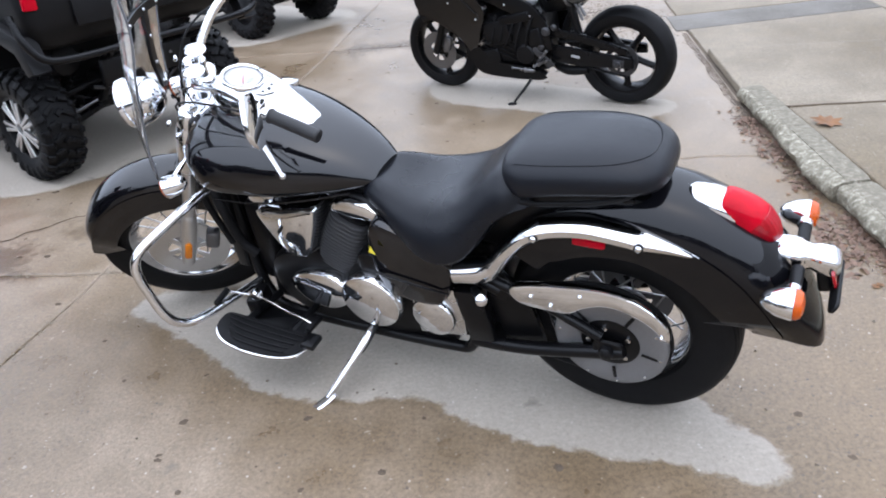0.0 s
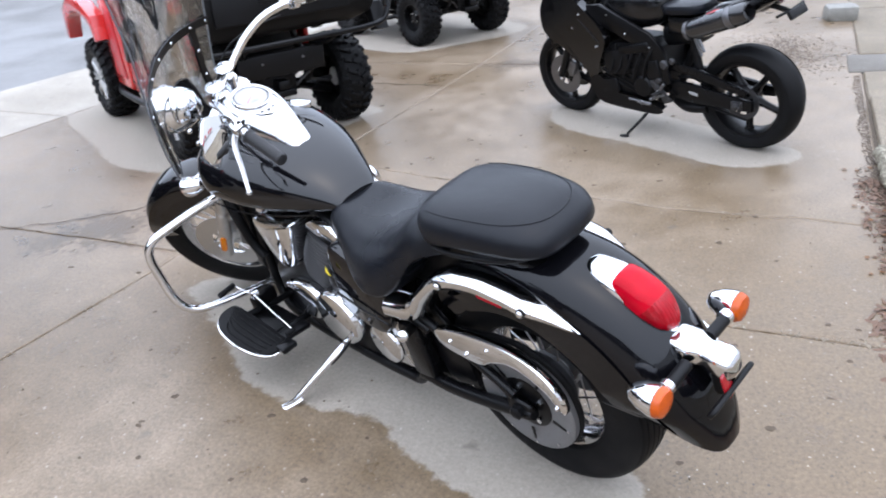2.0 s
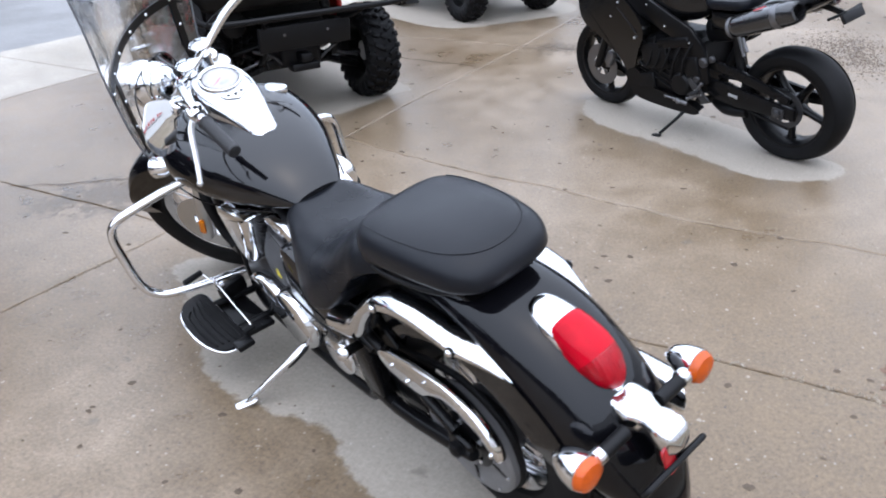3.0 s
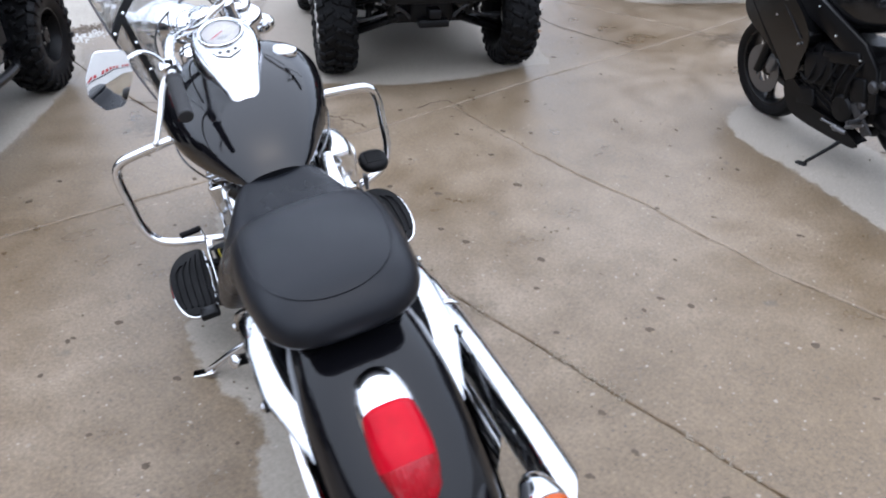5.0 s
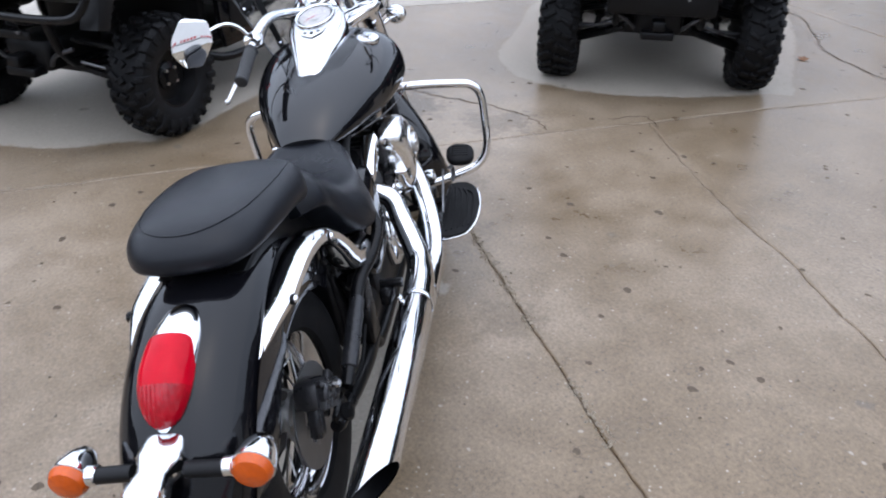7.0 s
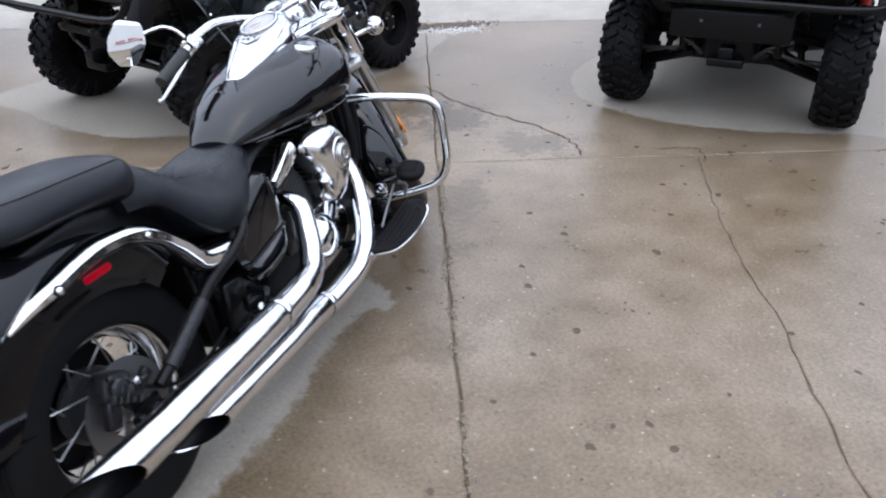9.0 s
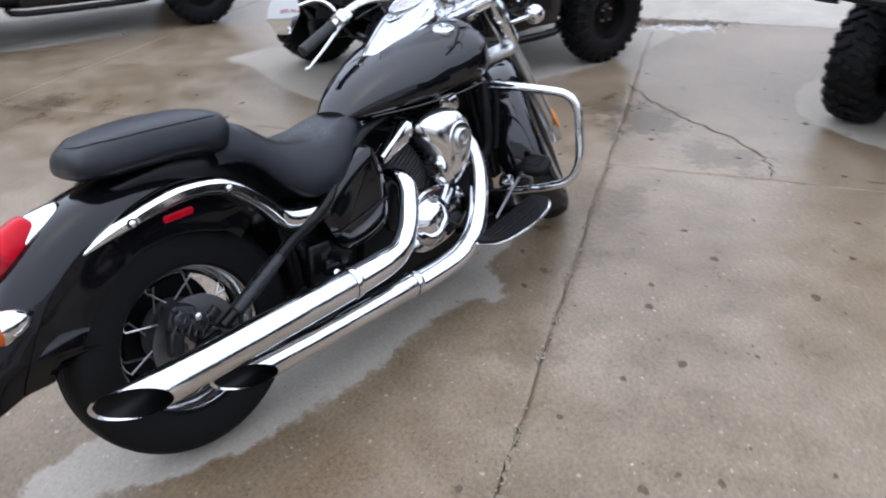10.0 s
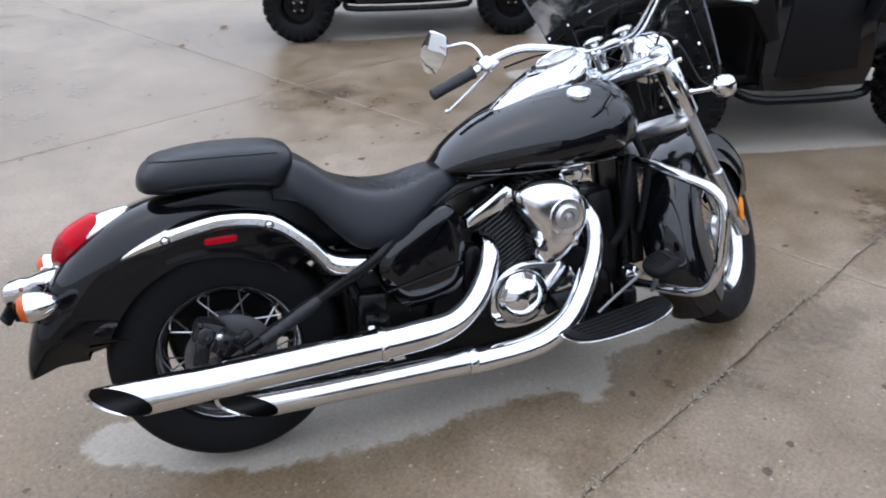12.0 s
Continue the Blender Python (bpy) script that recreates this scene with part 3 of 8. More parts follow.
for k in range(-3, 5):
    slab("apron_slab", pavement, line_street, lambda y: line_west(y) - 0.025, lambda x, k=k: 3.6 * k + 0.9 - 0.2 * x, lambda x, k=k: 3.6 * k + 4.5 - 0.2 * x, GZ - 0.005, 0.15, APRON, 0.006,
         label="paler concrete apron slab along the street")


def crack(pts, width, seed):
    """A ragged open crack filled with grit, a ribbon barely proud of the slab."""
    path = ring_path([(x, y, GZ + 0.0035) for x, y in pts], 14)
    bm = B()
    rows = []
    for i, p in enumerate(path):
        t = (path[min(i + 1, len(path) - 1)] - path[max(i - 1, 0)]).normalized()
        s = Vector((-t.y, t.x, 0))
        jog = wig(i, 0.030, 0.31, seed) + 0.014 * noise.noise((i * 1.7, seed, 6)) 
        w = width * (0.55 + 0.9 * abs(noise.noise((i * 0.43, seed, 1)))) * min(1, 0.3 + i / 5, 0.3 + (len(path) - 1 - i) / 5)
        rows.append((bm.verts.new(p + s * (jog + w)), bm.verts.new(p + s * jog + Vector((0, 0, 0.001))), bm.verts.new(p + s * (jog - w))))
    for a, b in zip(rows, rows[1:]):
        bm.faces.new((a[0], a[1], b[1], b[0]))
        bm.faces.new((a[1], a[2], b[2], b[1]))
    return bm


for k, (pts, w) in enumerate((
        ([(-1.49, 3.68), (-1.66, 3.70), (-1.87, 3.64), (-2.17, 3.43), (-2.46, 3.24), (-2.9, 3.06)], 0.006),
        ([(-1.25, 4.27), (-1.42, 4.33), (-1.49, 4.1)], 0.005),
        ([(-1.05, 6.2), (-1.9, 6.4), (-2.9, 7.1), (-3.8, 7.0)], 0.008))):
    part("crack", crack(pts, w, 10 + k), CRACK, pavement, "dark grit-filled crack")


def block(x0, x1, y0, y1, z0, z1, step, rough, seed, m=None, lip=0.012):
    """A weathered stone block with worn edges and a chipped face."""
    bm = B()
    nx, ny, nz = max(2, int((x1 - x0) / step)), max(2, int((y1 - y0) / step)), max(2, int((z1 - z0) / step))
    bmesh.ops.create_cube(bm, size=1)
    for axis, cuts in ((0, nx), (1, ny), (2, nz)):
        for k in range(1, cuts):
            co, no = [0, 0, 0], [0, 0, 0]
            co[axis], no[axis] = -0.5 + k / cuts, 1
            bmesh.ops.bisect_plane(bm, geom=bm.verts[:] + bm.edges[:] + bm.faces[:], plane_co=co, plane_no=no)
    for v in bm.verts:
        edge = sum(abs(abs(c) - 0.5) < 1e-4 for c in v.co)
        n0 = Vector([math.copysign(1, c) if abs(abs(c) - 0.5) < 1e-4 else 0 for c in v.co])
        p = Vector((x0 + (x1 - x0) * (v.co.x + 0.5), y0 + (y1 - y0) * (v.co.y + 0.5), z0 + (z1 - z0) * (v.co.z + 0.5)))
        d = rough * (0.7 * noise.noise(p * 5 + Vector((seed, 0, 0))) + 0.5 * noise.noise(p * 24))
        p += n0 * d - (n0 * lip * (edge - 1) * (0.6 + abs(noise.noise(p * 6))) if edge > 1 else Vector())
        v.co = m @ p if m else p
    return bm


def kerb_stone(a, b, proud, height, seed):
    """A long stone between two heights of the plan: flat worn top with a scored line, a broken bulging front."""
    profile = [(0.040, -0.03, 0), (0.010, 0.000, 1), (-0.012, 0.014, 1), (-0.026, 0.030, 1), (-0.030, 0.046, 1), (-0.024, 0.060, 1), (-0.014, 0.071, 0.7), (-0.002, 0.077, 0.35),
               (0.004, 0.0775, 0.15), (0.008, 0.0755, 0.1), (0.012, 0.0790, 0.15), (0.035, 0.080, 0.2), (0.065, 0.081, 0.2), (0.095, 0.081, 0.2), (0.122, 0.080, 0.25), (0.134, 0.072, 0.3), (0.136, -0.03, 0)]
    bm, rows = B(), []
    n = max(8, int((b - a) / 0.018))
    for i in range(n + 1):
        y = a + (b - a) * i / n
        end = min(1.0, 0.35 + 18 * min(y - a, b - y))
        row = []
        for x, z, q in profile:
            v = Vector((y * 3.2, z * 9, seed))
            big, mid, fine = noise.noise(v), noise.noise(Vector((y * 11, z * 26, x * 20 + seed))), noise.noise(Vector((y * 34, z * 60, x * 50 + seed)))
            out = q * (0.034 * big + 0.014 * mid + 0.013 * fine)
            xx = x * (1 if x > 0.01 else end) - out - proud * q
            zz = z * (height if z > 0 else 1) + (0.004 * big + 0.003 * fine if z > 0.07 else 0.010 * mid * q)
            row.append(bm.verts.new((line_kerb(min(y, 4.39)) + xx, y, GZ + zz - (0.010 * (1 - end) if z > 0.05 else 0))))
        rows.append(row)
    for r0, r1 in zip(rows, rows[1:]):
        for k in range(len(profile) - 1):
            f = bm.faces.new((r0[k], r0[k + 1], r1[k + 1], r1[k]))
            f.material_index = 1 if k >= 10 else 0
    bm.faces.new(rows[0])
    bm.faces.new(list(reversed(rows[-1])))
    bmesh.ops.recalc_face_normals(bm, faces=bm.faces[:])
    return bm


# kerb of old stones, each a piece of its own
kerb = thing("kerb", Matrix(), "weathered grey kerb of chipped lichen-grown stones", "kerb", kind="structure")
ends = [4.40, 3.60, 2.86, 1.75, 0.6, -0.6, -1.9, -3.2, -4.5, -5.8, -7.2, -8.6]
for k, (b, a) in enumerate(zip(ends, ends[1:])):
    stone = part("kerb_stone", kerb_stone(a + 0.006, b - 0.006, (0.008, 0.040, 0.022)[k % 3], (1.18, 1.30, 1.22)[k % 3], 3.1 * k + 0.7), LICHEN, kerb, smooth=50)
    stone.data.materials.append(KERB_TOP)

sidewalk = thing("sidewalk", Matrix(), "tan concrete footway slabs behind the kerb", "sidewalk", kind="structure")


def walk_in(y):
    return line_kerb(y) + (0.142 if y < 4.4 else 0.004)


def walk_out(y):
    return line_kerb(y) + 1.75


rows = [(-9, 0.1, 0.074), (-7, 0.1, 0.074), (-5, 0.1, 0.074), (-3, 0.1, 0.074), (-1.2, 0.05, 0.074), (0.6, 0.0, 0.074), (2.3, -0.1, 0.074), (4.01, -0.16, 0.060), (5.56, -0.2, 0.016), (6.35, 0.06, 0)]
for (a, ka, z), (b, kb, _) in zip(rows, rows[1:]):
    slab("walk_slab", sidewalk, walk_in, walk_out, lambda x, a=a, k=ka: a + k * (x - 2), lambda x, b=b, k=kb: b + k * (x - 2), GZ + z, 0.07, WALK, 0.009)
bm = B()
for k in range(26):
    x = 2.03 + 0.066 * k
    wd = 0.013 * (1 + 0.8 * noise.noise((x * 7, 1, 0)))
    box(bm, (0.07, 2 * wd, 0.006), pose(x, 4.000 - 0.16 * (x - 2) + 0.008 * noise.noise((x * 5, 8, 0)), GZ + 0.074, 0, 0, -9), 0.002)
part("joint_soil", bm, CRACK, sidewalk, "dark soil in the footway joint")
slab("patch_strip", sidewalk, lambda y: line_kerb(y) - 0.1, lambda y: line_kerb(y) + 2.2, lambda x: 6.37 + 0.06 * (x - 2), lambda x: 6.98 + 0.04 * (x - 2), GZ + 0.009, 0.07, PATCH, 0.006,
     label="grey wet patched strip across the footway")
for a, b in ((7.0, 9.2), (9.2, 11.5), (11.5, 14)):
    slab("walk_slab", sidewalk, walk_in, walk_out, lambda x, a=a: a + 0.05 * (x - 2), lambda x, b=b: b + 0.05 * (x - 2), GZ + 0.005, 0.1, WALK, 0.006)
for a, b in ((-9, -4), (-4, 1), (1, 6), (6, 11), (11, 14)):
    slab("walk_slab", sidewalk, walk_out, lambda y: 8.4, lambda x, a=a: a + 0.08 * (x - 2), lambda x, b=b: b + 0.08 * (x - 2), GZ + (0.05 if a < 1 else 0.012), 0.3, WALK, 0.006)

bm = block(2.42, 2.72, 8.55, 8.85, 0.0, 0.16, 0.05, 0.006, 8)
tagged(new("concrete_block", mesh_of("concrete_block", bm, STONE)), "small pale concrete block beside the footway", "block")

# white front of the shop along the footway, which the mirrors show, with its red lettering
bm = B()
box(bm, (0.3, 34, 4.6), pose(8.6, 1, 2.25), 0)
shop = tagged(new("wall_east", mesh_of("wall_east", bm, WALL)), "white shop wall with red sign lettering", "wall", kind="structure")
for y, z, w, h in [(-5.2 + 0.72 * k, 1.36, 0.46, 0.36) for k in range(20) if k % 6 != 4] + [(1.6, 1.03, 14.0, 0.11)]:
    bm = B()
    box(bm, (0.04, w, h), pose(8.43, y, z), 0.004)
    part("lettering_bar", bm, RED_INK if h > 0.3 else CHARCOAL, shop, "red lettering bar" if h > 0.3 else "dark line of small lettering")


# dark roofs and bare trees far round the lot, which the chrome mirrors
verts, faces, rnd = [], [], random.Random(5)
N = 220
for i in range(N):
    a = 2 * math.pi * i / N
    r = 46 + 5 * noise.noise((math.cos(a) * 3, math.sin(a) * 3, 1))
    h = 8.5 + 4.0 * noise.noise((math.cos(a) * 4, math.sin(a) * 4, 5)) + rnd.uniform(-0.5, 0.5)
    verts += [(r * math.cos(a), r * math.sin(a), GZ - 0.12), (r * math.cos(a), r * math.sin(a), h)]
for i in range(N):
    j = (i + 1) % N
    faces.append((2 * i, 2 * j, 2 * j + 1, 2 * i + 1))
me = bpy.data.meshes.new("backdrop")
me.from_pydata(verts, [], faces)
me.materials.append(DISTANCE)
tagged(new("backdrop", me), "dark line of far trees and roofs", "backdrop", kind="structure")

# ---- the black cruiser on its side stand ----
cruiser = thing("cruiser_motorcycle", pose(0.515, 1.731, 0, -11, 0, 150) @ pose(0, -0.013, 0),
                "glossy black cruiser motorcycle with chrome trim, leaning on its side stand", "motorcycle")
HUB_R, HUB_F = Vector((0, 0, 0.350)), Vector((1.70, 0, 0.347))
RAKE, STEER = 27.5, 36.0
fork_axis = Vector((-math.sin(radians(RAKE)), 0, math.cos(radians(RAKE))))
TURNED = Matrix.Translation(HUB_F) @ Matrix.Rotation(radians(STEER), 4, fork_axis) @ Matrix.Translation(-HUB_F)


def tyre_profile(r, half, bead, crown=0.35):
    """Half-round tread, bulging walls and beads."""
    pts = [(bead, -half * 0.72), (bead + 0.008, -half * 0.86), (bead + (r - bead) * 0.42, -half), (bead + (r - bead) * 0.68, -half * 0.97)]
    pts += [(r - crown * half * (1 - math.cos(radians(q))) * 1.35, half * 0.93 * math.sin(radians(q)) / math.sin(radians(70))) for q in range(-70, 71, 14)]
    pts += [(bead + (r - bead) * 0.68, half * 0.97), (bead + (r - bead) * 0.42, half), (bead + 0.008, half * 0.86), (bead, half * 0.72)]
    return pts


SIDE = pose(0, 0, 0, -90)  # turns the z axis into +y


def spoked_wheel(name, parent, m, r, half, rim, hub_r, hub_w, label):
    """Hub with tyre, rim and laced wire spokes under it; its axle lies along y."""
    bm = B()
    lathe(bm, [(0.012, -hub_w), (hub_r * 0.75, -hub_w), (hub_r, -hub_w * 0.8), (hub_r, -hub_w * 0.62), (hub_r * 0.6, -hub_w * 0.45), (hub_r * 0.6, hub_w * 0.45), (hub_r, hub_w * 0.62),
               (hub_r, hub_w * 0.8), (hub_r * 0.75, hub_w), (0.012, hub_w)], 40, SIDE)
    wheel = part(name, bm, SATIN, parent, label, m)
    bm = B()
    prof = []
    for (ra, ya), (rb, yb) in zip(tyre_profile(r, half, rim - 0.004), tyre_profile(r, half, rim - 0.004)[1:]):
        prof.append((ra, ya))
        if ra > r - half * 0.30 and rb > r - half * 0.30:  # a groove round the tread
            rm, ym = (ra + rb) / 2, (ya + yb) / 2
            prof += [(rm, ym - 0.0030), (rm - 0.005, ym - 0.0016), (rm - 0.005, ym + 0.0016), (rm, ym + 0.0030)]
    prof.append((rb, yb))
    lathe(bm, prof, 96, SIDE, True)
    part("tyre", bm, RUBBER, wheel, "black road tyre with wet tread")
    bm = B()
    hw = half * 0.74
    lathe(bm, [(rim - 0.002, -hw), (rim + 0.010, -hw - 0.004), (rim + 0.010, -hw + 0.004), (rim - 0.006, -hw + 0.012), (rim - 0.022, -hw * 0.45), (rim - 0.030, 0), (rim - 0.022, hw * 0.45),
               (rim - 0.006, hw - 0.012), (rim + 0.010, hw - 0.004), (rim + 0.010, hw + 0.004), (rim - 0.002, hw), (rim - 0.010, hw - 0.010), (rim - 0.030, hw * 0.45), (rim - 0.036, 0),
               (rim - 0.030, -hw * 0.45), (rim - 0.010, -hw + 0.010)], 72, SIDE, True)
    part("rim", bm, RIM, wheel, "chromed laced rim")
    bm = B()
    reach = math.sqrt((rim - 0.03) ** 2 - (hub_r * 0.9) ** 2)
    rod(bm, (0, hub_w * 0.7, hub_r * 0.9), (reach, 0.004, hub_r * 0.9), 0.0028, 6)
    spoke = mesh_of("spoke", bm, SATIN)
    for k in range(36):
        q = Matrix.Rotation(2 * math.pi * k / 36, 4, "Y")
        part("spoke", spoke, SATIN, wheel, "", q @ (pose(0, 0, 0, 0, 0, 180) if k % 2 else Matrix()) @ (pose(0, 0, 0, 0, 180, 0) if k % 4 > 1 else Matrix()))
    return wheel


rear_wheel = spoked_wheel("rear_wheel", cruiser, Matrix.Translation(HUB_R), 0.330, 0.083, 0.206, 0.062, 0.055, "rear wheel with chrome rim and wire spokes")
front_wheel = spoked_wheel("front_wheel", cruiser, TURNED @ Matrix.Translation(HUB_F), 0.332, 0.062, 0.222, 0.055, 0.050, "front wheel turned to its left, with chrome rim")


def disc(parent, y, r, mat, label, m=None):
    bm = B()
    lathe(bm, [(r * 0.52, y - 0.0025), (r, y - 0.0025), (r, y + 0.0025), (r * 0.52, y + 0.0025)], 48, SIDE, True)
    for k in range(6):
        q = Matrix.Rotation(2 * math.pi * k / 6, 4, "Y")
        box(bm, (r * 0.34, 0.022, 0.006), q @ pose(r * 0.42, y, 0, 90), 0.001)
    return part("brake_disc", bm, mat, parent, label, m)


bm = B()
lathe(bm, [(0.03, 0.060), (0.080, 0.058), (0.096, 0.048), (0.099, 0.030), (0.090, 0.012), (0.03, 0.008)], 40, SIDE)
part("hub_drum", bm, GUNMETAL, rear_wheel, "dark cush-drive drum")
disc(rear_wheel, -0.085, 0.128, DULL, "steel rear brake disc")
disc(front_wheel, 0.075, 0.150, SATIN, "drilled steel front brake disc")

# belt pulley and guard
bm = B()
lathe(bm, [(0.03, 0.090), (0.10, 0.092), (0.112, 0.097), (0.150, 0.099), (0.156, 0.096), (0.159, 0.092), (0.159, 0.066), (0.140, 0.066), (0.135, 0.084), (0.06, 0.080), (0.03, 0.080)], 72, SIDE, True)
pulley = part("belt_pulley", bm, PULLEY, cruiser, "dull grey drive-belt pulley", Matrix.Translation(HUB_R + Vector((0, 0.034, 0))))
for k in range(10):
    bm = B()
    q = 2 * math.pi * (k + 0.3) / 10
    rod(bm, (0.142 * math.cos(q), 0.097, 0.142 * math.sin(q)), (0.142 * math.cos(q), 0.1025, 0.142 * math.sin(q)), 0.004, 8)
    part("bolt", bm, CHROME, pulley)
for k in range(5):
    bm = B()
    box(bm, (0.045, 0.010, 0.003), Matrix.Rotation(2 * math.pi * k / 5 + 0.4, 4, "Y") @ pose(0.112, 0.0975, 0, 90), 0.001)
    part("slot", bm, ENGINE, pulley)
bm = B()
lathe(bm, [(0.0, 0.094), (0.070, 0.096), (0.082, 0.093), (0.084, 0.088), (0.0, 0.086)], 40, SIDE)
part("pulley_hub", bm, FRAME, pulley, "dark pulley hub")
for k in range(5):
    bm = B()
    q = 2 * math.pi * (k + 0.1) / 5
    rod(bm, (0.060 * math.cos(q), 0.094, 0.060 * math.sin(q)), (0.060 * math.cos(q), 0.104, 0.060 * math.sin(q)), 0.008, 6)
    part("hub_bolt", bm, CHROME, pulley)
bm = B()
lathe(bm, [(0.0, 0.064), (0.156, 0.064), (0.156, 0.060), (0.0, 0.060)], 48, SIDE)
part("pulley_back", bm, ENGINE, pulley)
guard = [(0.250, 0.538), (0.05, 0.573), (-0.05, 0.567), (-0.115, 0.537), (-0.160, 0.490), (-0.172, 0.440), (-0.156, 0.438), (-0.118, 0.480), (-0.06, 0.512), (0.0, 0.520), (0.055, 0.500), (0.11, 0.470), (0.238, 0.480)]
bm = B()
plate(bm, [tuple(v)[:2] for v in ring_path([(x, z, 0) for x, z in guard], 4, True)], 0.030, pose(0, 0.172, 0, 90), 0.008)
belt_guard = part("belt_guard", bm, CHROME, cruiser, "chrome upper belt guard")
for x, z in ((0.20, 0.515), (0.06, 0.545), (0.145, 0.492), (-0.150, 0.452)):
    bm = B()
    lathe(bm, [(0.007, 0), (0.007, 0.004), (0.004, 0.007)], 10, pose(x, 0.171, z) @ SIDE)
    part("bolt", bm, CHROME, belt_guard)
bm = B()
sweep(bm, [(0.50, 0.10, 0.415), (0.1, 0.10, 0.520), (-0.03, 0.10, 0.520), (-0.13, 0.10, 0.460), (-0.158, 0.10, 0.35), (-0.12, 0.10, 0.25), (-0.02, 0.10, 0.194), (0.2, 0.10, 0.22), (0.5, 0.10, 0.30)], 0.010, 8, 6)
part("drive_belt", bm, RUBBER, cruiser, "ribbed black drive belt")

# swing arm, frame rails and shock covers
for s in (1, -1):
    bm = B()
    sweep(bm, [(0.42, s * 0.130, 0.250), (0.25, s * 0.145, 0.275), (0.0, s * 0.150, 0.335), (-0.045, s * 0.150, 0.348)], [0.024, 0.021, 0.020, 0.016], 12)
    if s > 0:
        sweep(bm, [(0.02, s * 0.146, 0.385), (0.17, s * 0.150, 0.470), (0.33, s * 0.150, 0.535), (0.44, s * 0.140, 0.58)], [0.016, 0.014, 0.016, 0.018], 12)
    box(bm, (0.085, 0.020, 0.055), pose(0.0, s * 0.150, 0.352, 0, -6, 0), 0.010)
    arm = part("swing_arm", bm, FRAME, cruiser, "black tubular swing arm")
    bm = B()
    lathe(bm, [(0.022, 0), (0.022, 0.018), (0.015, 0.024), (0.008, 0.026)], 6, pose(0, s * 0.158, 0.35) @ pose(0, 0, 0, -90 * s))
    part("axle_nut", bm, ENGINE, arm)
    bm = B()
    sweep(bm, [(0.30, s * 0.155, 0.50), (0.42, s * 0.165, 0.57), (0.55, s * 0.150, 0.645), (0.72, s * 0.10, 0.71), (0.95, s * 0.07, 0.73), (1.25, s * 0.05, 0.80)], 0.017, 12)
    sweep(bm, [(0.36, s * 0.12, 0.50), (0.40, s * 0.13, 0.35), (0.44, s * 0.13, 0.22), (0.52, s * 0.13, 0.195), (0.8, s * 0.13, 0.188), (1.15, s * 0.12, 0.188), (1.27, s * 0.10, 0.24), (1.30, s * 0.08, 0.45), (1.30, s * 0.06, 0.80)], 0.019, 12)
    box(bm, (0.09, 0.05, 0.20), pose(0.40, s * 0.135, 0.37, 0, 8, 0), 0.012)
    part("frame_rail", bm, FRAME, cruiser, "black frame rail")
bm = B()
sweep(bm, [(1.375, 0, 0.935), (1.41, 0, 0.82)], 0.034, 16, 1)
box(bm, (0.10, 0.06, 0.13), pose(1.34, 0, 0.83, 0, -20, 0), 0.01)
part("steering_head", bm, FRAME, cruiser)

# rear fender: a crown over deep side skirts
def fender(center, r_out, a0, a1, half, skirt, crown, steps, m=None, tilt=0.0):
    """A valanced fender swept round a wheel centre; angles from straight ahead over the top."""
    bm = B()
    rings = []
    for i in range(steps + 1):
        f = i / steps
        a = radians(a0 + (a1 - a0) * f)
        ro = r_out(f) if callable(r_out) else r_out
        sk = skirt(f) if callable(skirt) else skirt
        hw = half(f) if callable(half) else half
        sec = [(sk, hw * 1.0), (sk + (ro - sk) * 0.3, hw * 1.015), (sk + (ro - sk) * 0.58, hw * 1.0)]
        for q in range(10, 90, 12):
            sec.append((ro - crown + crown * math.sin(radians(q)) ** 0.9, hw * math.cos(radians(q)) ** 0.62))
        sec.append((ro, 0))
        sec += [(r, -y) for r, y in reversed(sec[:-1])]
        lift = [a - radians(tilt) * max(0, (f - 0.62) / 0.38) ** 1.6 * (ro - r) / (ro - sk) for r, y in sec]
        rings.append([Vector((center[0] + r * math.cos(b), y, center[2] + r * math.sin(b))) for b, (r, y) in zip(lift, sec)])
    rows = [[bm.verts.new(v) for v in r] for r in rings]
    for a, b in zip(rows, rows[1:]):
        for i in range(len(a) - 1):
            bm.faces.new((a[i], a[i + 1], b[i + 1], b[i]))
    bmesh.ops.recalc_face_normals(bm, faces=bm.faces)
    bmesh.ops.solidify(bm, geom=bm.faces[:], thickness=0.004)
    if m:
        bm.transform(m)
    return bm


def rear_r(f):
    return float(np.interp(f, [0, 0.25, 0.5, 0.72, 0.88, 0.96, 1], [0.44, 0.470, 0.492, 0.508, 0.514, 0.520, 0.520]))


def rear_skirt(f):
    return float(np.interp(f, [0, 0.12, 0.8, 0.93, 1], [0.385, 0.325, 0.320, 0.322, 0.322]))


part("rear_fender", fender(HUB_R, rear_r, 50, 174.5, lambda f: float(np.interp(f, [0, 0.5, 0.78, 0.9, 1], [0.130, 0.142, 0.136, 0.124, 0.088])), rear_skirt, 0.13, 56, None, 15), PAINT_WET, cruiser, "black rear fender beaded with rain")
bm = B()
plate(bm, [(0.42, 0.62), (0.30, 0.79), (0.10, 0.835), (-0.10, 0.82), (0.05, 0.72), (0.25, 0.60)], 0.20, pose(0, 0.10, 0, 90), 0.02)
part("inner_fender", bm, FRAME, cruiser)
bm = B()
plate(bm, [(0.20, 0.28), (0.42, 0.225), (0.43, 0.57), (0.33, 0.54), (0.24, 0.46)], 0.02, pose(0, 0.112, 0, 90), 0.006)
part("belt_cover", bm, FRAME, cruiser, "black inner belt cover")

# chrome fender struts
def strut_y(x):
    return float(np.interp(x, [-0.23, -0.1, 0.1, 0.25, 0.42], [0.150, 0.164, 0.173, 0.184, 0.200]))


